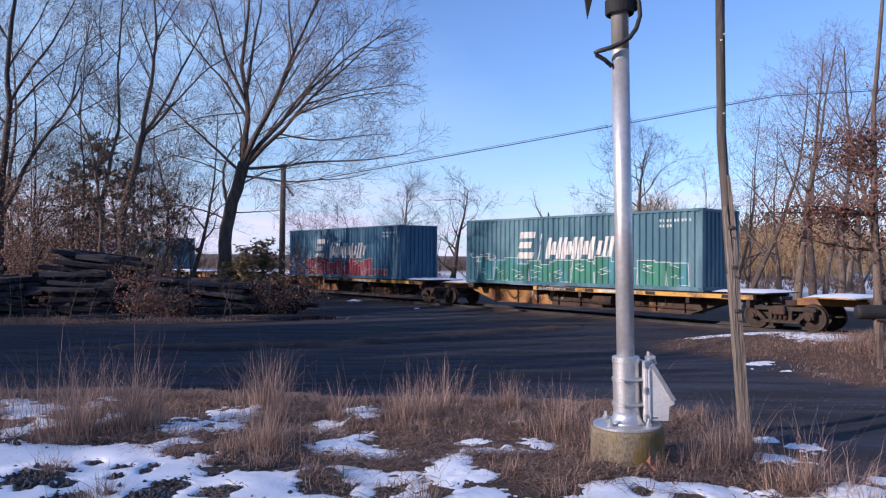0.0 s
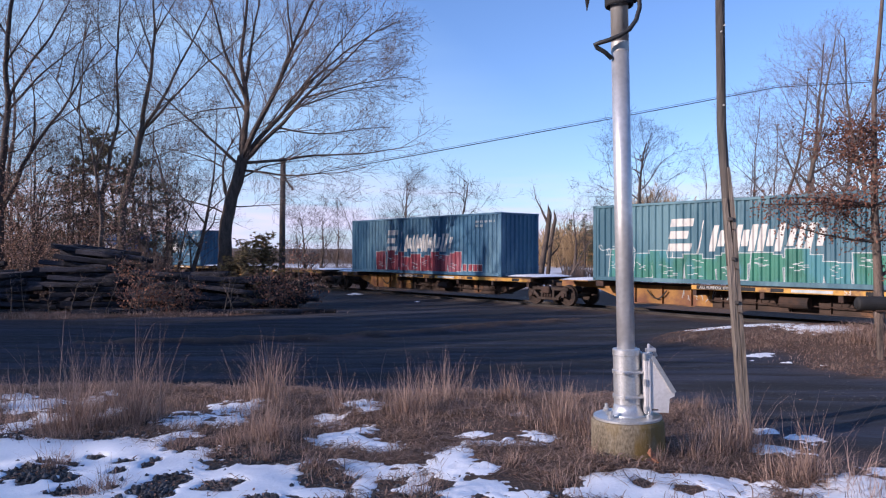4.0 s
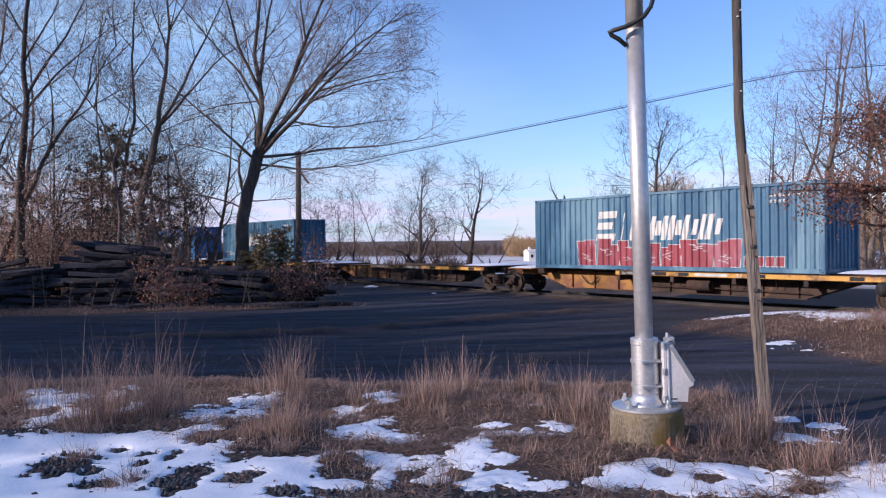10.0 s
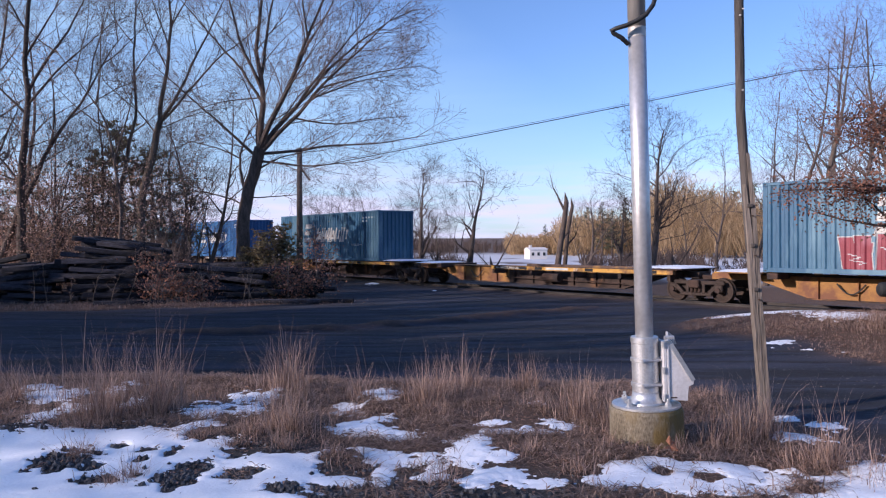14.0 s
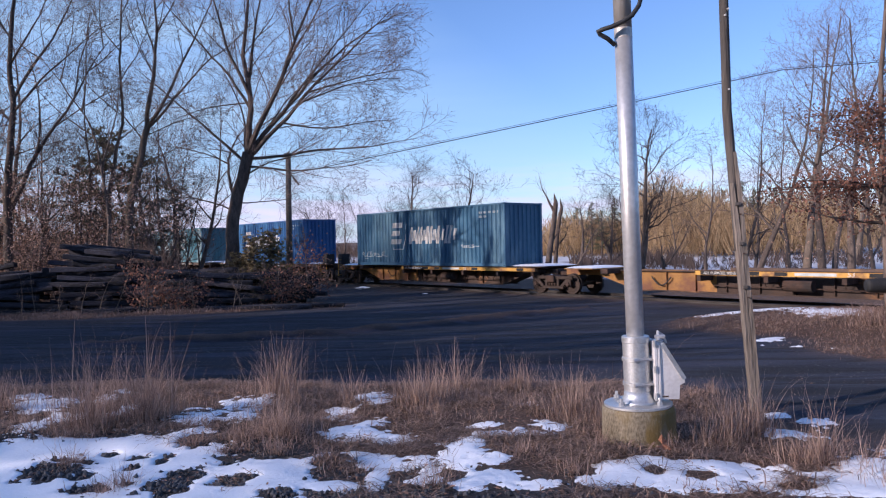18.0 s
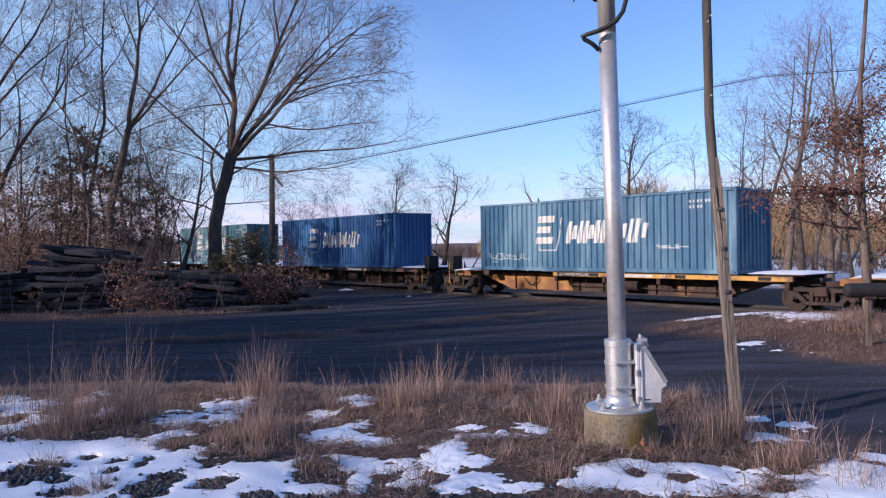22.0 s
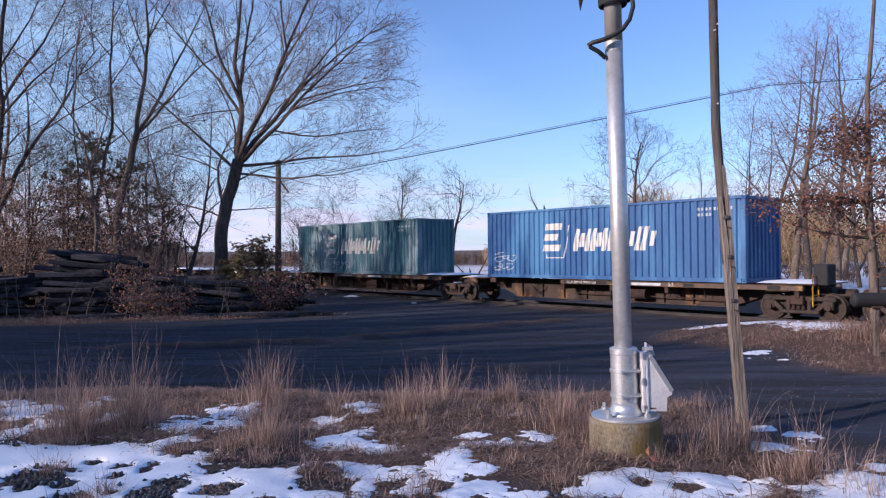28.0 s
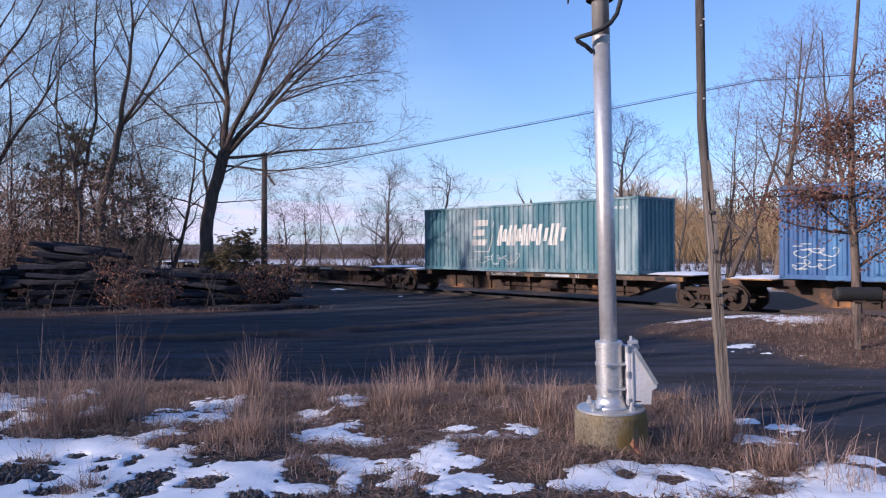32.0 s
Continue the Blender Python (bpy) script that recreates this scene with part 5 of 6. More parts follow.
def limbed_tree(x, y, seed, label, stem, limbs, subs, bark="bark", group="", spec=CROOKED):
    """A tree whose trunk (angles, length, radii) carries limbs: parent, place on it, two angles, drift, length, radius."""
    rnd = random.Random(seed)
    ob = root("tree", label, "tree", group, at=put(None, x, y))
    trunk, crown = Mesh(), Mesh()
    a0, a1, length, r0, r1 = stem
    trunk.tube([(0, 0, -0.3), (0.01, 0, 0.1), (0.03, 0, 0.5)], [r0 * 1.6, r0 * 1.25, r0], 12, 0, False)
    grown = [bough(trunk, (0, 0, 0.0), a0, a1, 0.0, length, r0 * 1.12, r1, rnd, 12)]
    for parent, f, b0, b1, drift, ln, r in limbs:
        q, qr = grown[parent]
        i = min(len(q) - 2, int(f * (len(q) - 1)))
        start = q[i].lerp(q[i + 1], min(1.0, f * (len(q) - 1) - i))
        grown.append(bough(trunk, start, b0, b1, drift, ln, r, 0.012, rnd))
    for q, qr in grown[1:]:
        ln = (q[-1] - q[0]).length
        n = max(2, int(ln * subs))
        for j in range(n):
            f = 0.16 + 0.78 * (j + rnd.random()) / n
            i = min(len(q) - 2, int(f * (len(q) - 1)))
            along = (q[i + 1] - q[i]).normalized()
            side = along.orthogonal().normalized()
            side.rotate(Matrix.Rotation(rnd.uniform(0, 6.283), 3, along))
            p, pr = limb(crown, q[i], along * 1.15 + side * rnd.uniform(0.6, 1.0) + Vector((0, 0, 0.15)), ln * (0.46 - 0.26 * f) * rnd.uniform(0.7, 1.2), max(0.012, min(0.03, qr[i] * 0.5)), 0.008, 0.09, 0.01, rnd, 5, 7)
            branch_out(crown, p, pr, 0, rnd, spec)
        branch_out(crown, q[len(q) // 2:], qr[len(q) // 2:], 0, rnd, spec)
    part("trunk", trunk, bark, ob, smooth=True)
    part("crown", crown, "twig", ob, "spreading crown of fine bare twigs")
    return ob


# the broad tree over the tie stacks: leaders fan out from a low fork, and long low boughs reach over the lot
LEADERS = [
    (0, 1.00, 3, 0, 0.02, 11.0, 0.15), (0, 0.99, 22, 14, -0.10, 10.5, 0.135), (0, 0.97, 33, 52, 0.12, 9.6, 0.125), (0, 0.95, 45, 50, -0.08, 9.4, 0.115),
    (1, 0.17, -38, -41, 0.10, 7.2, 0.07), (1, 0.22, -24, -13, -0.15, 6.8, 0.085), (1, 0.28, 12, 5, 0.20, 7.0, 0.08), (3, 0.28, 34, 44, 0.10, 6.4, 0.07),
    (4, 0.42, 72, 86, -0.05, 4.6, 0.045), (4, 0.36, 66, 90, 0.15, 4.6, 0.045), (4, 0.24, 104, 80, 0.05, 4.9, 0.045), (2, 0.35, 30, 22, 0.25, 5.5, 0.06), (2, 0.5, 2, 8, -0.3, 4.5, 0.05),
]
BOUGHS = [
    (0, 0.96, 88, 80, 0.04, 7.5, 0.075), (0, 0.91, 92, 84, -0.12, 5.6, 0.055), (0, 0.84, 58, 82, 0.2, 3.2, 0.045), (0, 0.66, 90, 80, 0.0, 2.5, 0.032), (0, 0.66, -26, 42, 0.05, 3.9, 0.085), (14 + 4, 0.45, -55, -80, 0.1, 3.0, 0.035),
    (0, 0.93, -50, -52, -0.1, 6.2, 0.075), (0, 0.60, -60, -94, 0.0, 3.6, 0.042), (1, 0.20, -84, -104, 0.15, 3.6, 0.035), (0, 0.94, -15, -30, 0.5, 6.0, 0.06), (0, 0.96, 20, 40, 0.6, 6.5, 0.06), (0, 0.95, 30, 55, -0.6, 6.5, 0.06),
]
limbed_tree(at_depth(397, 32), 32, 11, "broad bare tree with a low fork beside the tie stacks", (3, 9, 6.6, 0.275, 0.25), LEADERS + BOUGHS, 1.0, spec=FINE)
# trees of the wood's near edge
GROVE = "tall bare trees at the wood's edge"
# on the next two, paler bark stands in for sun on the lower trunk
limbed_tree(at_depth(206, 33), 33, 12, "tall forked bare tree, trunk paled for low sunlight", (9, 3, 8.0, 0.19, 0.14), [
    (0, 1.0, 2, -3, 0.0, 9.5, 0.115), (0, 0.97, 27, 17, 0.05, 8.0, 0.09), (0, 0.99, 43, 40, -0.1, 6.8, 0.07), (0, 0.95, 62, 86, 0.1, 3.4, 0.03), (0, 0.92, -38, -18, 0.1, 4.5, 0.04),
    (0, 0.75, -62, -80, 0.0, 2.4, 0.025), (0, 0.80, 75, 60, 0.1, 2.6, 0.025), (1, 0.35, -25, -12, 0.2, 4.5, 0.045), (1, 0.45, 32, 28, 0.0, 4.0, 0.04)], 0.7, "bark_pale", GROVE)
limbed_tree(at_depth(176, 33.5), 33.5, 13, "straight slender bare tree, trunk paled for low sunlight", (3, 1, 16.5, 0.115, 0.02), [
    (0, 0.45, 50, 30, 0.1, 2.6, 0.03), (0, 0.52, -55, -30, 0.0, 2.8, 0.03), (0, 0.62, 40, 20, -0.1, 3.2, 0.03), (0, 0.7, -40, -20, 0.1, 3.4, 0.03), (0, 0.8, 35, 15, 0.0, 3.0, 0.025)], 0.6, "bark_pale", GROVE)
limbed_tree(at_depth(-68, 32), 32, 14, "dark bare tree leaning far over towards the lot", (22, 36, 13.2, 0.17, 0.015), [
    (0, 0.55, 8, -20, 0.1, 4.5, 0.06), (0, 0.66, 60, 75, 0.0, 3.5, 0.04), (0, 0.78, 5, 10, 0.1, 4.0, 0.04), (0, 0.88, 62, 40, -0.1, 3.0, 0.03), (0, 0.97, -10, 12, 0.0, 3.2, 0.03)], 0.6, "bark", GROVE)
limbed_tree(at_depth(178, 31.5), 31.5, 15, "thin dark bare tree curving towards the wood", (2, -36, 11.8, 0.095, 0.012), [
    (0, 0.50, 20, 5, 0.1, 4.5, 0.045), (0, 0.62, -62, -45, 0.0, 3.2, 0.035), (0, 0.72, 10, 0, -0.1, 4.2, 0.04), (0, 0.85, 20, -5, 0.1, 3.5, 0.03), (0, 0.95, -60, -30, 0.0, 3.0, 0.03)], 0.6, "bark", GROVE)
limbed_tree(at_depth(2, 31.5), 31.5, 16, "tall bare tree with limbs rising to one side", (3, 1, 14.5, 0.20, 0.07), [
    (0, 0.58, 36, 60, 0.0, 5.6, 0.06), (0, 0.62, 33, 22, 0.1, 7.0, 0.075), (0, 0.55, -45, -30, 0.1, 5.0, 0.06), (0, 0.72, 40, 30, -0.1, 5.0, 0.05), (0, 0.80, -35, -20, 0.0, 4.5, 0.05), (0, 0.35, -70, -80, 0.1, 2.6, 0.03), (0, 0.45, 70, 80, 0.0, 2.6, 0.03)], 0.7, "bark", GROVE)

WOODS = "bare trees of the wood"
kinds = [
    bare_tree(21, 15, 0.20, 0.30, 11, 0.44, "tall bare woodland tree", group=WOODS),
    bare_tree(22, 13, 0.14, 0.25, 10, 0.44, "slim bare woodland tree", group=WOODS),
    bare_tree(23, 16, 0.20, 0.36, 10, 0.40, "tall pale-barked bare tree", "bark_pale", group=WOODS),
    bare_tree(24, 11, 0.10, 0.22, 9, 0.48, "slim bare woodland tree", group=WOODS),
    bare_tree(25, 8, 0.09, 0.18, 8, 0.5, "small crooked bare tree", group=WOODS, lean=0.12, twigs="twig_dark"),
    bare_tree(26, 7.5, 0.19, 0.16, 12, 0.50, "dark crooked bare tree beyond the track", spec=dict(TREE, wander=0.27, count=(5, 5, 4), radius=(0.05, 0.024, 0.011)), group=WOODS, lean=0.10, twigs="twig_dark"),
    bare_tree(27, 6.5, 0.18, 0.30, 8, 0.42, "dark leaning bare tree beyond the track", spec=dict(TREE, wander=0.30, count=(4, 4, 4), radius=(0.05, 0.024, 0.011)), group=WOODS, lean=0.16, twigs="twig_dark"),
]
first = set()


def plant(kind, x, y, turn, size=1.0, tilt=0.0, tip=0.0):
    m = put(None, x, y, turn, size, tilt, tip)
    if kind not in first:
        first.add(kind)
        kinds[kind].matrix_basis = m
        return kinds[kind]
    ob = copy_thing(kinds[kind], Matrix())
    ob.matrix_basis = m
    return ob


for kind, px, depth, turn, size, tip in (
    (3, 128, 34, 60, 1.0, -3),
    (3, 280, 40, 250, 1.0, -6), (1, 330, 44, 20, 0.9, 4), (4, 35, 33, 30, 1.1, 6), (0, -80, 30, 130, 1.1, 0), (2, -150, 34, 20, 1.0, 0), (1, -40, 40, 70, 1.2, 0),
    (4, 215, 42, 100, 1.2, -5), (4, 300, 50, 75, 1.1, 3), (4, 30, 36, 110, 1.0, -10), (0, 300, 52, 200, 0.8, 3),
    (3, 18, 38, 10, 0.75, 4), (3, 52, 34, 140, 0.7, -4), (3, 84, 39, 250, 0.8, 2), (3, 108, 33, 20, 0.65, 5), (3, 150, 36, 170, 0.75, -6), (3, 226, 37, 60, 0.7, 3), (3, 262, 34.5, 300, 0.6, -3), (3, 286, 38, 110, 0.7, 6), (4, 318, 36, 220, 0.75, -4), (4, 62, 40, 60, 1.0, 4), (4, 250, 42, 10, 1.0, -6), (4, 345, 40, 130, 0.7, 5),
    # beyond the track
    (6, 560, 62, 20, 0.9, 6), (4, 600, 60, 140, 0.9, -4), (5, 715, 56, 200, 1.05, 2), (6, 800, 52, 260, 1.15, 0), (5, 690, 60, 90, 0.7, 10), (4, 640, 66, 40, 0.9, -12), (5, 545, 66, 300, 0.8, 0), (5, 745, 54, 30, 0.55, 0),
    (6, 1010, 60, 10, 0.9, 5), (5, 1118, 47, 60, 1.25, 4), (5, 1065, 62, 0, 0.8, 8), (4, 1180, 60, 30, 0.8, 0), (1, 1235, 52, 90, 0.7, -6),
    (2, 1410, 38, 30, 0.9, 1), (1, 1318, 38, 0, 0.95, 10), (0, 1440, 42, 250, 0.95, -2), (3, 1300, 44, 10, 1.0, 4), (0, 1490, 42, 330, 0.9, 4), (2, 1560, 38, 110, 0.9, -2), (1, 1600, 38, 60, 1.1, 2),
    (3, 1380, 50, 200, 1.1, -6), (1, 1460, 52, 45, 1.1, 3), (4, 1320, 54, 300, 1.2, 0), (4, 1530, 46, 100, 1.3, 0), (3, 1640, 44, 190, 1.2, 0), (0, 1700, 36, 20, 1.0, 0), (2, 1500, 60, 10, 1.0, 0),
):
    plant(kind, at_depth(px, depth), depth, turn, size, 0, tip)

# ---- broken snags by the track ----
def snag(x, y, h, r, seed, label, stubs):
    rnd = random.Random(seed)
    ob = root("snag", label, "dead tree", "snags beyond the track", at=put(None, x, y))
    m, t = Mesh(), Mesh()
    pts, rad = limb(m, (0, 0, -0.3), (0.04, 0, 1), h, r, r * 0.7, 0.03, 0.0, rnd, 8, 8)
    tip = pts[-1]
    m.tube([tip, tip + Vector((-0.05, 0, 0.25)), tip + Vector((-0.1, 0, 0.6))], [r * 0.65, r * 0.4, 0.01], 6, 0, False)
    for f, wx, wz, ln in stubs:
        i = int(f * (len(pts) - 1))
        q, qr = limb(m, pts[i], (wx, rnd.uniform(-0.3, 0.3), wz), ln, r * 0.45, 0.015, 0.10, 0.03, rnd, 6, 7)
        branch_out(t, q, qr, 1, rnd, dict(TREE, count=(0, 5, 4)))
    part("trunk", m, "bark", ob, smooth=True)
    part("crown", t, "twig", ob, "few bare twigs")


snag(at_depth(955, 46), 46, 5.2, 0.22, 3, "broken dead trunk with one whip-like limb", ((0.95, -0.6, 0.9, 2.6), (0.5, 0.5, 0.9, 1.2)))
snag(at_depth(968, 47), 47, 4.9, 0.16, 4, "broken dead trunk without a crown", ((0.6, 0.6, 0.5, 1.6), (0.4, -0.6, 0.6, 1.4)))
snag(at_depth(842, 50), 50, 1.2, 0.16, 5, "low leaning broken trunk", ((0.7, 0.8, 0.85, 3.8), (0.5, -0.5, 1, 2.6)))
snag(at_depth(1005, 54), 54, 1.0, 0.2, 6, "low leaning broken trunk", ((0.8, 0.45, 0.9, 4.6), (0.6, -0.4, 0.6, 2.2), (0.5, 0.8, 0.3, 2.0)))
snag(at_depth(1160, 50), 50, 1.0, 0.18, 7, "low leaning broken trunk", ((0.8, 0.6, 0.8, 4.0), (0.6, -0.4, 1, 2.6)))


# ---- evergreens ----
def pine(seed, h, w, label, needles="needle", boughs=60, dense=7, bare=0.14, size=1.0):
    rnd = random.Random(seed)
    ob = root("pine", label, "evergreen", "evergreens of the wood")
    part("trunk", Mesh().tube([(0, 0, -0.3), (0, 0, h * 0.6), (0, 0, h * 0.97)], [0.016 * h + 0.05, 0.012 * h, 0.03], 8), "bark", ob, smooth=True)
    m, b = Mesh(), Mesh()
    for k in range(boughs):
        f = bare + (1 - bare) * (k + rnd.random()) / boughs
        a = rnd.uniform(0, 6.283)
        ln = w * (1.05 - f) ** (0.7 if bare < 0.2 else 0.4) * rnd.uniform(0.35, 1.3)
        p = Vector((0, 0, h * f))
        d = Vector((math.cos(a), math.sin(a), rnd.uniform(-0.05, 0.35)))
        b.tube([p, p + d * ln], [0.035, 0.008], 3, 0, False)
        for _ in range(int(5 + 6 * ln)):
            c = p + d * (ln * rnd.uniform(0.3, 1.05)) + Vector((rnd.gauss(0, 0.16), rnd.gauss(0, 0.16), rnd.gauss(0.05, 0.12)))
            for _ in range(dense):
                e = Vector((rnd.gauss(0, 1), rnd.gauss(0, 1), rnd.gauss(0.4, 0.7))).normalized() * rnd.uniform(0.16, 0.34) * size
                s = e.orthogonal().normalized() * 0.05 * size
                m.add([tuple(c - s), tuple(c + s), tuple(c + e)], [(0, 1, 2)])
    part("framework", b, "bark", ob)
    part("crown", m, needles, ob, "green needle tufts")
    return ob


pines = [pine(31, 9, 2.6, "dark evergreen behind the bare trees", "needle_dark", 36, 9, 0.34), pine(32, 13, 3.4, "tall pine at the edge of the far wood"), pine(33, 2.7, 1.5, "small olive-green juniper beside the forked tree", "olive", 70, 9, 0.06, 0.5)]
seen = set()


def plant_pine(k, x, y, turn, size):
    m = put(None, x, y, turn, size)
    if k not in seen:
        seen.add(k)
        pines[k].matrix_basis = m
        return
    copy_thing(pines[k], Matrix()).matrix_basis = m


for k, px, depth, turn, size in (
    (0, 236, 38.5, 0, 0.80), (0, 172, 39, 140, 0.95), (0, 296, 44, 80, 0.7), (0, 122, 41, 220, 0.78), (0, 20, 42, 100, 0.75), (0, -60, 52, 30, 1.0), (2, 436, 31.0, 60, 1.0), (2, 408, 31.3, 10, 0.75), (2, 466, 31.8, 200, 1.1),
    (1, 1225, 108, 10, 0.72), (1, 1265, 112, 80, 0.75), (1, 1320, 106, 130, 0.72), (1, 1190, 116, 200, 0.75), (1, 1360, 110, 250, 0.75), (1, 1035, 118, 20, 0.66), (1, 1008, 124, 100, 0.62), (1, 1075, 120, 160, 0.72), (1, 1052, 116, 60, 0.55), (1, 985, 122, 210, 0.5),
    (1, 1140, 114, 300, 0.62), (1, 1405, 112, 40, 0.8), (1, 1460, 108, 90, 0.8), (1, 935, 134, 10, 0.42), (1, 1300, 122, 40, 0.9),
):
    plant_pine(k, at_depth(px, depth), depth, turn, size)
# ---- the far wood: many slight trees along the horizon ----
def far_wood(name, label, arcs, count, seed, mat, tall, bushy=False):
    rnd = random.Random(seed)
    m = Mesh()
    for _ in range(count):
        a0, a1, d0, d1, h0, h1 = rnd.choice(arcs)
        px, d = rnd.uniform(a0, a1), rnd.uniform(d0, d1)
        x, y = at_depth(px, d), d
        h = rnd.uniform(h0, h1) * (1 + 0.35 * noise.noise((x * 0.05, y * 0.02, 7)) + 0.45 * noise.noise((x * 0.16, y * 0.05, 3)))
        g = ground_z(x, y)
        for k in range(tall):
            a, w = rnd.uniform(0, 6.28), rnd.uniform(0.1, 0.32) * h
            z0 = rnd.uniform(0, 0.5) * h
            top = Vector((x + math.cos(a) * w, y + math.sin(a) * w, g + z0 + rnd.uniform(0.25, 0.5) * h))
            bot = Vector((x + rnd.gauss(0, 0.2), y + rnd.gauss(0, 0.2), g + z0 * 0.6))
            if bushy and k > 5:  # the twigs of a rounded crown
                b2 = math.sqrt(rnd.random())
                bot = Vector((x + math.cos(a) * 0.26 * h * b2, y + math.sin(a) * 0.26 * h * b2, g + h * (0.55 + 0.40 * math.sqrt(1 - b2 * b2) * rnd.uniform(-1, 1))))
                top = bot + Vector((rnd.gauss(0, 0.6), rnd.gauss(0, 0.6), rnd.gauss(0.35, 0.5))) * h * 0.085
            s = Vector((0.007 + 0.00028 * math.hypot(x, y), 0, 0))
            mid = bot.lerp(top, 0.5) + Vector((rnd.gauss(0, 0.1) * h * 0.3, 0, 0.05 * h))
            m.add([tuple(bot - s), tuple(bot + s), tuple(mid + s * 0.7), tuple(mid - s * 0.7), tuple(top)], [(0, 1, 2, 3), (3, 2, 4)])
    return tagged(part(name, m, mat), label, "trees", kind="stuff")


FORKED = ((33.2, 18, 14.0, 0.46), (31.2, 21, 12.8, 0.30), (29.7, 17, 13.4, 0.30), (28.1, 20, 13.0, 0.34), (26.7, 18, 12.6, 0.36), (24.0, 21, 12.0, 0.22), (39.5, 18, 12.4, 0.36), (45.0, 20, 12.4, 0.36))  # across the sun, towards it, height, trunk radius


def shade_belt():
    """Unseen leafless wood added behind the camera, to block and dapple the low sun."""
    rnd = random.Random(55)
    m = Mesh()
    for _ in range(420):
        p, q, h = rnd.uniform(-90, 110), rnd.uniform(38, 48), rnd.uniform(7.5, 11.5)
        thick = 13 < p < 25  # denser and taller here, to shade the lot and the underframes
        if thick:
            h = rnd.uniform(12.8, 14.2)
        elif 28 < p < 70:  # lower here, to let sun reach the wood on the left
            h *= 0.8
        x, y = -0.9 * q - 0.436 * p, -0.436 * q + 0.9 * p
        g = ground_z(x, y)
        for k in range(30):
            a, w, z0 = rnd.uniform(0, 6.28), rnd.uniform(0.1, 0.3) * h, rnd.uniform(0, 0.6) * h
            bot = Vector((x + rnd.gauss(0, 0.3), y + rnd.gauss(0, 0.3), g + z0 * 0.7))
            top = Vector((x + math.cos(a) * w, y + math.sin(a) * w, g + z0 + rnd.uniform(0.2, 0.40) * h))
            s = Vector((0.436, -0.9, 0)) * rnd.uniform(0.05, 0.13) * (2.3 if thick else 1)
            m.add([tuple(bot - s), tuple(bot + s), tuple(top)], [(0, 1, 2)])
    # tall unseen forked trees, placed to throw their shadows on the containers
    for p, q, h, r in FORKED:
        x, y = -0.9 * q - 0.436 * p, -0.436 * q + 0.9 * p
        pts, rad = limb(m, (x, y, ground_z(x, y) - 0.3), (rnd.gauss(0, 0.04), rnd.gauss(0, 0.04), 1), h, r, r * 0.5, 0.03, 0.02, rnd, 8, 12)
        for k in range(6):
            i = 7 + k % 5
            a = k * 2.4 + p
            q1, r1 = limb(m, pts[min(i, len(pts) - 1)], (0.7 * math.cos(a), 0.7 * math.sin(a), 0.8), rnd.uniform(2.0, 4.0), rad[min(i, len(rad) - 1)] * 0.6, 0.03, 0.08, 0.02, rnd, 5, 7)
            for n in range(3):
                b = rnd.uniform(0, 6.28)
                limb(m, q1[2 + n % 5], (math.cos(b), math.sin(b), 0.5), rnd.uniform(0.6, 1.6), r1[2 + n % 5] * 0.7, 0.02, 0.1, 0.0, rnd, 4, 4)
    tagged(part("sun_block_wood", m, "scrub"), "unseen winter wood added to block the low sun", "trees", kind="stuff")


shade_belt()
far_wood("far_wood", "brown winter wood beyond the field", ((1120, 1900, 95, 130, 6, 9.5), (1120, 1500, 95, 130, 6, 9.5), (960, 1180, 118, 150, 4.0, 6.5), (870, 980, 130, 160, 2.2, 4.0)), 3000, 51, "scrub_gold", 38, True)
far_wood("far_treeline", "dark distant line of winter trees", ((-300, 1000, 150, 230, 1.4, 4.2), (-500, 330, 90, 160, 4, 8)), 1200, 56, "scrub_dark", 22)
far_wood("thicket", "tangled brown thicket behind the track", ((1180, 1700, 48, 80, 0.6, 2.2), (560, 800, 50, 66, 0.8, 2.4), (1000, 1200, 56, 80, 1.0, 2.6)), 420, 52, "scrub_dark", 16)
far_wood("undergrowth", "tangled leafless undergrowth of the wood", ((-400, 215, 32, 44, 1.0, 6.0), (-400, 200, 44, 60, 2.0, 7.0), (215, 290, 33, 40, 0.5, 1.6), (225, 295, 31, 36, 1.4, 3.0)), 380, 53, "scrub_dark", 22)


# ---- young oaks and bushes that keep their dead leaves ----
def leafy(name, seed, h, r, label, category, spots, size, count, mat, boughs, at):
    rnd = random.Random(seed)
    ob = root(name, label, category, at=at)
    t, c, lv = Mesh(), Mesh(), Mesh()
    pts, rad = limb(t, (0, 0, -0.3), (0.02, 0, 1), h, r, r * 0.3, 0.03, 0.02, rnd, 8, 10)
    for f, wx, wy, wz, ln in boughs:
        i = int(f * (len(pts) - 1))
        bough = Mesh()
        q, qr = limb(bough, pts[i], (wx, wy, wz), ln, rad[i] * 0.45, 0.01, 0.07, 0.0, rnd, 6, 7)
        part("bough", bough, "bark", ob, smooth=True)
        branch_out(c, q, qr, 1, rnd, dict(TREE, count=(0, 6, 3), length=(0, 0.9, 0.45)))
        leaves(lv, [(q[k], 0.20 * spots) for k in range(2, len(q))], rnd, size, count)
    part("trunk", t, "bark", ob, smooth=True)
    part("crown", c, "twig", ob, "thin bare twigs")
    part("foliage", lv, mat, ob, "clinging dead brown leaves")
    return ob


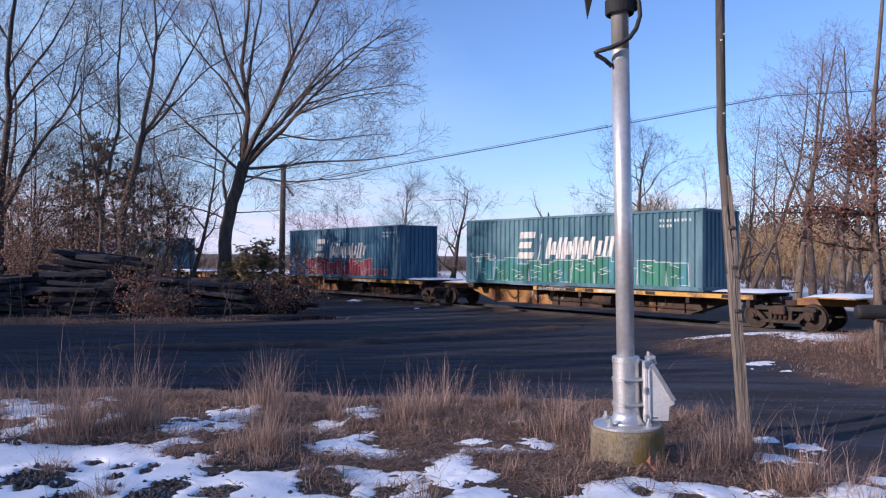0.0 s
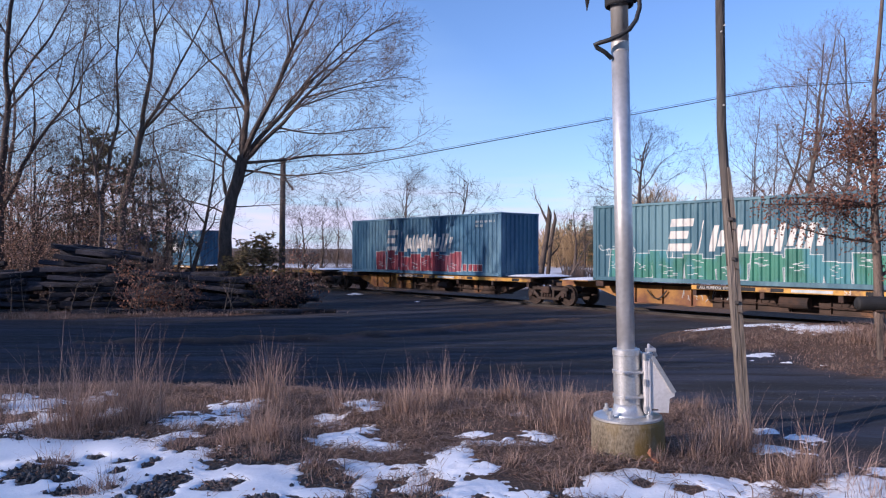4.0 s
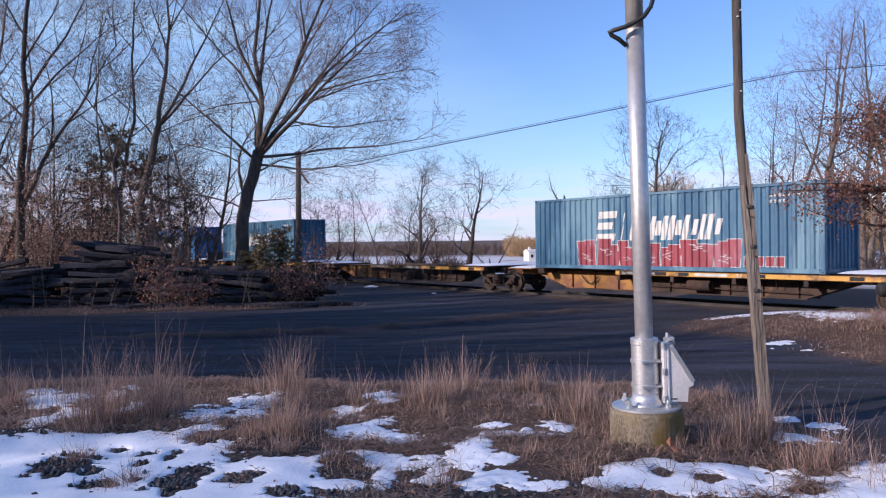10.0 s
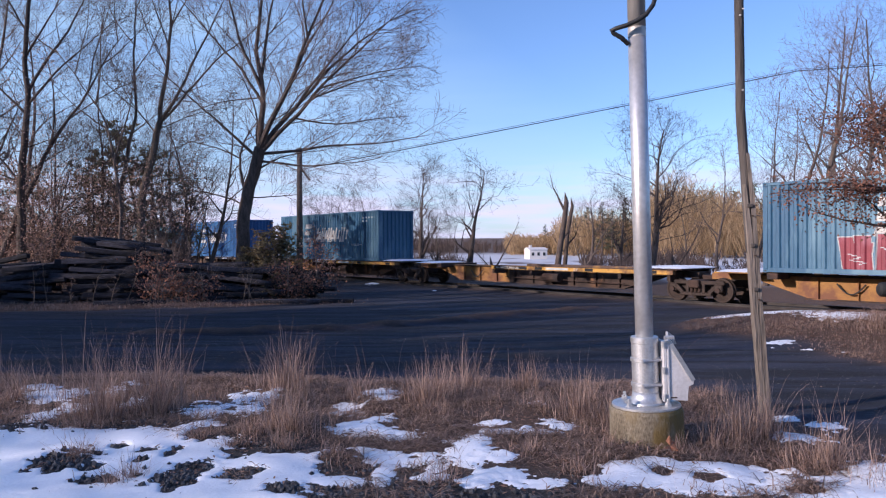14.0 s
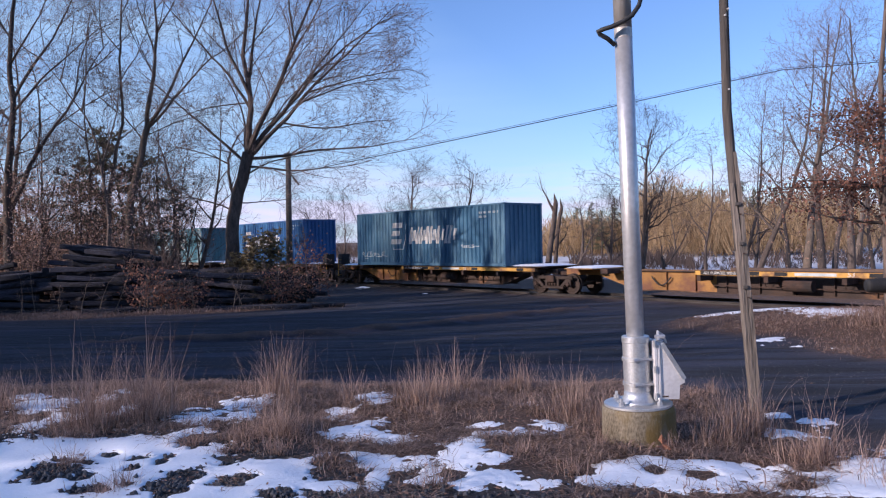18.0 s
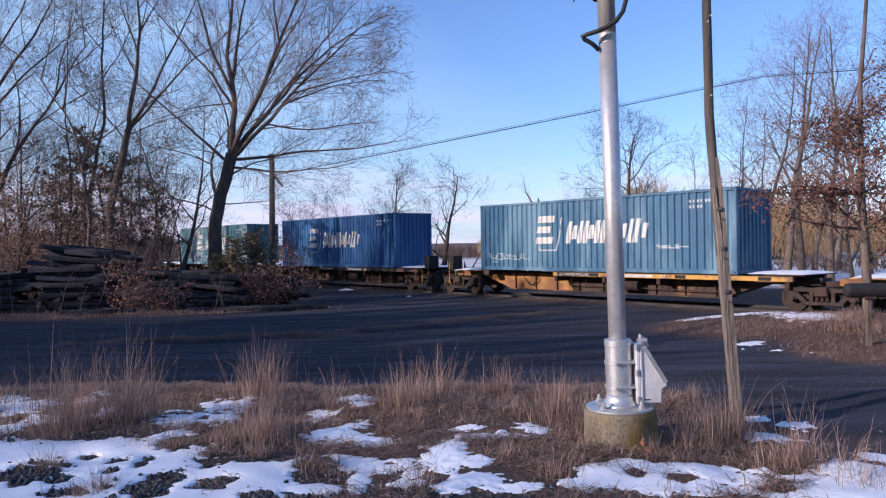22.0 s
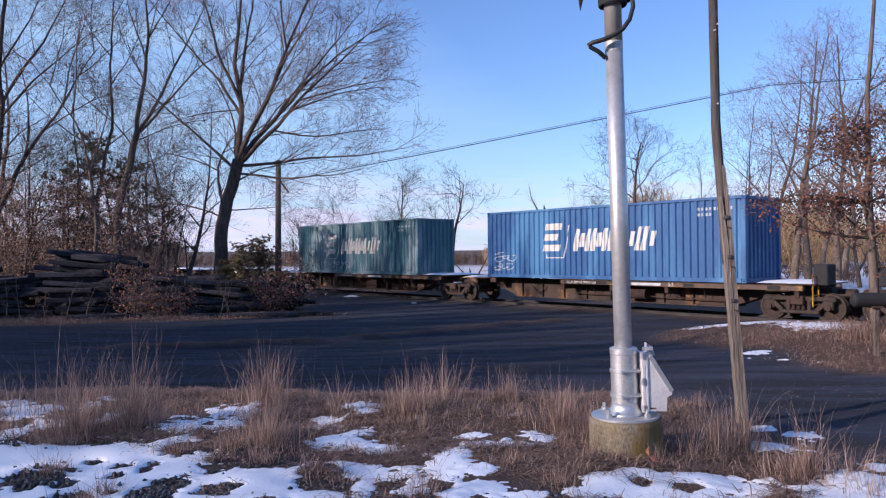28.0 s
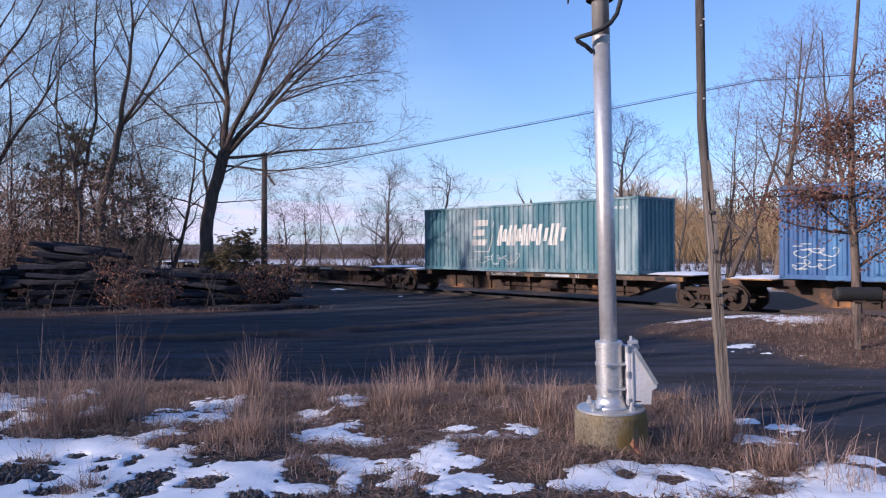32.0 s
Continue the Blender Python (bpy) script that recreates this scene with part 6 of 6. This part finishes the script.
oak_rnd = random.Random(62)
oak_boughs = [(0.40, -1, 0.0, -0.05, 2.6), (0.42, -1, -0.3, 0.0, 2.2), (0.41, -1, 0.3, 0.1, 2.4)]
oak_boughs += [(0.28 + 0.44 * (k / 21), math.cos(k * 2.4), math.sin(k * 2.4), oak_rnd.uniform(-0.1, 0.8), oak_rnd.uniform(1.1, 2.2) * (1.15 - 0.4 * k / 21)) for k in range(22)]
leafy("oak", 61, 8.5, 0.13, "young oak holding dead brown leaves beside the track", "tree", 1.2, 0.085, 44, "leaf", oak_boughs, put(None, at_depth(1557, 17.2), 17.2))
for px, depth, h, seed, lab in ((478, 29.8, 2.1, 71, "bush of reddish dead leaves beside the tie stacks"), (528, 30.8, 3.5, 72, "taller thin bush with reddish dead leaves"), (246, 28.0, 2.3, 73, "thin bush with dead leaves before the ties"), (308, 28.6, 1.3, 74, "thin bush with dead leaves before the ties")):
    leafy("bush", seed, h, 0.045, lab, "bush", 1.2, 0.115, 8, "leaf_red",
          [(random.Random(seed + i).uniform(0.1, 0.8), math.cos(i * 2.4), math.sin(i * 2.4), 0.5, 1.1) for i in range(12)], put(None, at_depth(px, depth), depth))


def sapling(x, y, h, seed):
    rnd = random.Random(seed)
    ob = root("sapling", "thin pale leafless sapling before the stacked ties", "sapling", "saplings before the ties", at=put(None, x, y))
    m, t = Mesh(), Mesh()
    q, qr = limb(m, (0, 0, -0.05), (rnd.gauss(0, 0.15), 0, 1), h, 0.022, 0.006, 0.10, 0.02, rnd, 5, 9)
    branch_out(t, q, qr, 1, rnd, dict(TREE, count=(0, 6, 2), length=(0, 0.5, 0.3), radius=(0, 0.009, 0.005)))
    part("trunk", m, "bark_pale", ob, smooth=True)
    part("crown", t, "twig", ob)


for k, (px, depth, h) in enumerate(((45, 27.6, 1.9), (130, 27.4, 1.5), (160, 27.8, 1.3), (185, 27.2, 2.6), (228, 27.3, 3.2), (236, 27.6, 2.2), (300, 27.6, 1.5), (330, 28.0, 1.8), (395, 27.8, 1.7), (408, 28.0, 1.5), (415, 27.9, 1.8), (20, 27.0, 1.4), (90, 27.2, 1.1))):
    sapling(at_depth(px, depth), depth, h, 300 + k)


def leaf_veil(name, label, arcs, seed, mat, size):
    rnd = random.Random(seed)
    m = Mesh()
    for px0, px1, d0, d1, z0, z1, n in arcs:
        spots = []
        for _ in range(n):
            d = rnd.uniform(d0, d1)
            x = at_depth(rnd.uniform(px0, px1), d)
            spots.append((Vector((x, d, ground_z(x, d) + z0 + (z1 - z0) * rnd.random() ** 1.7)), 0.35))
        leaves(m, spots, rnd, size, 7)
    tagged(part(name, m, mat), label, "leaves", kind="stuff")


leaf_veil("dead_leaves", "scattered dead leaves clinging in the undergrowth", ((-200, 225, 30.5, 40, 0.8, 6.0, 5000), (-40, 70, 31.0, 33, 2.0, 11.0, 260), (200, 330, 30.5, 34, 3.2, 6.0, 200), (215, 310, 30.5, 34, 0.5, 2.0, 160), (1330, 1700, 29, 40, 1.5, 6.0, 130), (420, 560, 30, 36, 0.5, 3.0, 60)), 81, "leaf_tan", 0.095)


# ---- dry grass of the bank ----

def grass(name, label, clumps, seed, mat, wide=1.0):
    rnd = random.Random(seed)
    m = Mesh()
    for cx, cy, spread, n, h, droop in clumps:
        for _ in range(n):
            x, y = cx + rnd.gauss(0, spread), cy + rnd.gauss(0, spread * 0.6)
            if wide < 2 and h < 0.5 and y < 9.3 and snow_depth(x, y) > 0.006 and rnd.random() < 0.93:
                continue
            g = ground_z(x, y) - 0.01
            hh = h * rnd.uniform(0.4, 1.15)
            a = math.atan2(y - cy, x - cx) + rnd.gauss(0, 0.9)
            lean = Vector((math.cos(a), math.sin(a), 0)) * hh * droop * rnd.uniform(0.15, 1.2)
            w = rnd.uniform(0.0011, 0.0026) * wide
            s = Vector((math.cos(a + 1.57), math.sin(a + 1.57), 0)) * w
            p0 = Vector((x, y, g))
            p1, p2 = p0 + lean * 0.18 + Vector((0, 0, hh * 0.45)), p0 + lean * 0.55 + Vector((0, 0, hh * (0.80 - 0.10 * droop)))
            p3 = p0 + lean * 1.05 + Vector((0, 0, max(0.01, hh * (1 - 0.42 * droop))))
            m.add([tuple(p0 - s), tuple(p0 + s), tuple(p1 + s * 0.9), tuple(p1 - s * 0.9), tuple(p2 + s * 0.6), tuple(p2 - s * 0.6), tuple(p3)], [(0, 1, 2, 3), (3, 2, 4, 5), (5, 4, 6)])
    tagged(part(name, m, mat), label, "grass", kind="stuff")


def tufts(name, label, clumps, seed, mat, wide=1.0):
    """Bunches of arching stalks that fan from one crown; some curl over, some stand out straight."""
    rnd = random.Random(seed)
    m = Mesh()
    for cx, cy, foot, n, h, fan in clumps:
        tip = rnd.uniform(0, 6.283)
        for _ in range(n):
            a, b = rnd.uniform(0, 6.283), abs(rnd.gauss(0, 1))
            x, y = cx + math.cos(a) * foot * b * 1.25, cy + math.sin(a) * foot * b * 0.9
            a += rnd.gauss(0, 1.2)
            out = Vector((math.cos(a), math.sin(a), 0))
            long = h * (0.75 + 0.5 * rnd.random() ** 2.5) * rnd.uniform(0.3, 1.0)
            angle, curl = max(fan, 0.75) * abs(rnd.gauss(0.16, 0.50)) + 0.05 * rnd.gauss(0, 1), rnd.uniform(0.0, 0.5) if rnd.random() < 0.5 else rnd.uniform(0.6, 2.4)
            side = Vector((-out.y, out.x, 0)) * rnd.uniform(0.0011, 0.0024) * wide
            p = Vector((x, y, ground_z(x, y) - 0.015))
            ring, steps = [], 5
            for k in range(steps):
                w = side * (1 - 0.72 * k / (steps - 1))
                ring += [tuple(p - w), tuple(p + w)]
                lean = angle + curl * (k / steps) ** 1.5
                p = p + (out * math.sin(lean) + Vector((0, 0, math.cos(lean)))) * (long / steps) + Vector((rnd.gauss(0, 0.006), rnd.gauss(0, 0.006), 0))
            ring.append(tuple(p))
            m.add(ring, [(2 * k, 2 * k + 1, 2 * k + 3, 2 * k + 2) for k in range(steps - 1)] + [(2 * steps - 2, 2 * steps - 1, 2 * steps)])
    tagged(part(name, m, mat), label, "grass", kind="stuff")


def thatch(name, label, spots, seed, mat):
    """Fallen strands that arch over and lie tangled on the ground."""
    rnd = random.Random(seed)
    m = Mesh()
    for cx, cy, r, n, rise in spots:
        for _ in range(n):
            x, y, a = cx + rnd.gauss(0, r), cy + rnd.gauss(0, r * 0.7), rnd.uniform(0, 6.283)
            if snow_depth(x, y) > 0.004 and rnd.random() < 0.9:
                continue
            d, long, up = Vector((math.cos(a), math.sin(a), 0)), rnd.uniform(0.08, 0.26), rise * rnd.uniform(0.2, 1.1)
            s = Vector((-d.y, d.x, 0)) * rnd.uniform(0.0018, 0.0042)
            p = Vector((x, y, ground_z(x, y)))
            bend = Vector((-d.y, d.x, 0)) * rnd.gauss(0, 0.04)
            q1, q2, q3 = p + d * long * 0.3 + Vector((0, 0, up * 0.8)), p + d * long * 0.65 + bend + Vector((0, 0, up)), p + d * long + bend * 2 + Vector((0, 0, up * 0.35))
            m.add([tuple(p - s), tuple(p + s), tuple(q1 + s), tuple(q1 - s), tuple(q2 + s * 0.8), tuple(q2 - s * 0.8), tuple(q3)], [(0, 1, 2, 3), (3, 2, 4, 5), (5, 4, 6)])
    tagged(part(name, m, mat), label, "grass", kind="stuff")


rg = random.Random(91)
bunches = [(-3.42, 6.84, 0.20, 460, 0.92, 0.75), (-2.98, 7.10, 0.16, 460, 0.98, 0.55), (-3.75, 7.3, 0.18, 160, 0.6, 0.9), (-1.94, 8.2, 0.15, 420, 0.80, 0.40), (-1.5, 6.35, 0.20, 520, 0.46, 1.0), (-1.62, 6.6, 0.12, 200, 0.5, 0.7),
           (-0.38, 7.5, 0.16, 360, 0.58, 0.9), (-0.15, 7.9, 0.16, 240, 0.6, 0.7), (-0.75, 5.45, 0.14, 200, 0.17, 1.6), (-0.45, 6.0, 0.13, 170, 0.16, 1.6), (-1.1, 7.7, 0.14, 160, 0.5, 0.7), (0.05, 8.6, 0.16, 280, 0.62, 0.6),
           (0.75, 8.4, 0.13, 260, 0.50, 0.65), (1.12, 6.95, 0.14, 400, 0.62, 0.6), (1.32, 6.75, 0.12, 220, 0.45, 0.9), (1.05, 6.3, 0.12, 200, 0.22, 1.5), (2.05, 6.0, 0.10, 340, 0.46, 0.7), (2.3, 6.1, 0.10, 280, 0.50, 0.5), (2.55, 6.2, 0.10, 420, 0.60, 0.35), (2.5, 6.8, 0.11, 200, 0.6, 0.35),
           (2.62, 5.5, 0.17, 800, 0.30, 1.5), (2.66, 5.5, 0.10, 50, 0.66, 0.9), (2.95, 5.0, 0.14, 260, 0.36, 0.7), (1.6, 5.0, 0.10, 60, 0.2, 1.3), (0.9, 5.0, 0.12, 90, 0.18, 1.5), (-4.6, 7.6, 0.2, 220, 0.5, 0.8), (-5.2, 8.3, 0.2, 200, 0.55, 0.7)]
bunches += [(rg.uniform(-5.5, 1.6), rg.uniform(7.0, 9.0), rg.uniform(0.06, 0.13), rg.randint(30, 90), rg.uniform(0.18, 0.42), rg.uniform(0.8, 1.4)) for _ in range(34)]
bunches += [(rg.uniform(-6, 2.4), rg.uniform(7.4, 9.4), 0.05, rg.randint(2, 5), rg.uniform(0.45, 0.85), 0.5) for _ in range(46)]
bunches = [(x, y, s, int(n * (0.5 if h < 0.45 else 0.62)), h * (1.15 if n > 250 else 1.05), f) for x, y, s, n, h, f in bunches]
bunches += [(rg.uniform(-6.5, 3.4), rg.uniform(6.3, 9.6), 0.2, 40, rg.uniform(0.10, 0.24), 1.5) for _ in range(130)]
bunches = [c for c in bunches if (snow_depth(c[0], c[1]) < 0.012 or c[4] > 0.3) and (c[0] < 2.75 or c[1] < 5.8 or c[1] > 12)]
bunches += [(rg.uniform(5.5, 10.8), rg.uniform(14.0, 18.6), 0.25, 40, rg.uniform(0.08, 0.26), 1.5) for _ in range(150)]
bunches += [(x, y, 0.07, 110, h, 1.7) for x, y, h in [(rg.uniform(-3.6, 3.2), rg.uniform(5.0, 8.2), rg.uniform(0.16, 0.30)) for _ in range(60)] if snow_depth(x, y) < 0.002]
bunches += [(2.66, 5.45, 0.20, 420, 0.42, 1.4), (2.74, 5.5, 0.12, 130, 0.98, 0.85), (3.02, 5.45, 0.12, 90, 0.5, 0.9), (2.45, 6.45, 0.12, 200, 0.62, 0.4), (0.55, 5.75, 0.14, 160, 0.2, 1.5)]
bunches = [c for c in bunches if c[1] < 12 or lot_share(c[0], c[1]) < 0.5]
bunches = [(x, y, s, int(n * (0.85 if x > 1.7 and y < 7 else 1.35)), h * (0.9 if x > 1.7 and y < 7 else 1), f * (1.3 if x > 1.7 and y < 7 else 1)) for x, y, s, n, h, f in bunches]
tufts("tall_grass", "tall dry tan grass along the bank", bunches, 92, "grass", 1.45)
mat = [(rg.uniform(-6.8, 5.4), rg.uniform(4.7, 9.7), 0.13, 80, rg.uniform(0.015, 0.07)) for _ in range(1500)]
mat = [c for c in mat if noise.noise((c[0] * 0.9, c[1] * 0.9, 31)) + 0.6 * noise.noise((c[0] * 2.6, c[1] * 2.6, 12)) > -0.18 and c[1] < 9.9 - 0.25 * max(0, c[0]) - 4.3 * smooth(1.9, 3.4, c[0]) and snow_depth(c[0], c[1]) < 0.004 and c[1] + 0.5 * c[0] > 4.4]
thatch("matted_grass", "low matted brown grass of the bank", mat, 93, "straw")
edge = [(rg.uniform(8.5, 10.6), rg.uniform(16.6, 17.8), 0.16, 70, rg.uniform(0.22, 0.6), 1.1) for _ in range(20)]
edge += [(rg.uniform(7.0, 13), rg.uniform(15.6, 19.5), 0.4, 40, rg.uniform(0.05, 0.14), 1.8) for _ in range(120)]
edge += [(rg.uniform(-26, -3), rg.uniform(25.5, 29.2), 0.5, 30, rg.uniform(0.08, 0.32), 1.5) for _ in range(340)]
edge = [c for c in edge if lot_share(c[0], c[1]) < 0.6]
grass("verge_grass", "dry weeds along the edges of the lot", edge, 94, "grass", 2.2)

# ---- fallen leaves ----
def litter(name, label, areas, seed):
    rnd = random.Random(seed)
    m = Mesh()
    for x0, x1, y0, y1, n, size, keep in areas:
        for _ in range(n):
            x, y = rnd.uniform(x0, x1), rnd.uniform(y0, y1)
            if not keep(x, y):
                continue
            c = Vector((x, y, ground_z(x, y) + rnd.uniform(0.004, 0.03)))
            a = rnd.uniform(0, 6.28)
            u = Vector((math.cos(a), math.sin(a), rnd.uniform(-0.3, 0.5))) * size * rnd.uniform(0.6, 1.4)
            v = Vector((-math.sin(a), math.cos(a), rnd.uniform(-0.4, 0.4))) * size * rnd.uniform(0.25, 0.5)
            k = Vector((0, 0, size * rnd.uniform(0.05, 0.3)))
            m.add([tuple(c - u), tuple(c + v + k), tuple(c + u), tuple(c - v + k)], [(0, 1, 2), (0, 2, 3)])
    tagged(part(name, m, "litter"), label, "leaves", kind="stuff")


litter("fallen_leaves", "fallen brown leaves littering the ground", (
    (-6.5, 5.8, 4.8, 9.4, 10000, 0.023, lambda x, y: snow_depth(x, y) < 0.004 and lot_share(x, y) < 0.5 or (x * 37 + y * 91) % 1 < 0.006),
    (-9.5, 5, 17.5, 26, 6000, 0.025, lambda x, y: windrow(x, y) > 0.25),
    (4.8, 14.5, 12.4, 21.5, 16000, 0.032, lambda x, y: lot_share(x, y) < 0.5),
    (-26, -3, 25, 31, 11000, 0.055, lambda x, y: lot_share(x, y) < 0.5),
), 96)
oak_leaf = Mesh()
for k in range(9):
    a, b2 = radians(200 + k * 32), radians(200 + (k + 1) * 32)
    r1, r2 = (0.075, 0.045)[k % 2], (0.075, 0.045)[(k + 1) % 2]
    oak_leaf.add([(0, 0, 0), (r1 * math.cos(a), 0.02 * math.sin(a * 3), r1 * math.sin(a) + 0.0), (r2 * math.cos(b2), 0.02 * math.sin(b2 * 3), r2 * math.sin(b2))], [(0, 1, 2)])
tagged(part("dead_leaf", oak_leaf.welded(), "leaf_orange", at=pose(1.62, 5.72, ground_z(1.62, 5.72) + 0.06, -25, 10, 20)), "curled orange dead leaf on the ground", "leaf")
# ---- loose stones of the ballast ----
st = Mesh()
rs = random.Random(95)
ico = [(0, 0, 1), (0.9, 0, 0.3), (0.28, 0.85, 0.3), (-0.72, 0.52, 0.3), (-0.72, -0.52, 0.3), (0.28, -0.85, 0.3), (0, 0, -0.6)]
icf = [(0, i, i % 5 + 1) for i in range(1, 6)] + [(6, i % 5 + 1, i) for i in range(1, 6)]
for _ in range(22000):
    x, y = rs.uniform(-4.8, 2.5), 4.7 + 2.6 * rs.random() ** 1.4
    if y + 0.6 * x + rs.gauss(0, 0.5) > 4.7 or snow_depth(x, y) > -0.001 and rs.random() < 0.985:
        continue
    r = 0.007 + 0.019 * rs.random() ** 2
    t = Euler((rs.uniform(0, 6), rs.uniform(0, 6), rs.uniform(0, 6))).to_matrix()
    g = ground_z(x, y) + r * 0.3
    st.add([tuple(t @ Vector((p[0] * r * 1.2, p[1] * r, p[2] * r)) + Vector((x, y, g))) for p in ico], icf)
for _ in range(7000):  # clods and crumbs of dirt on the lot
    x, y = rs.uniform(-14, 9), 9.8 + 14 * rs.random() ** 1.5
    if lot_share(x, y) < 0.4 or noise.noise((x * 0.25, y * 1.1, 17)) < 0.0:
        continue
    r = rs.uniform(0.006, 0.022)
    g = ground_z(x, y)
    st.add([(p[0] * r * 1.4 + x, p[1] * r + y, p[2] * r * 0.7 + g) for p in ico], icf)
tagged(part("ballast_stones", st, "stone"), "dark loose stones and clods of dirt", "stones", kind="stuff")

motions()
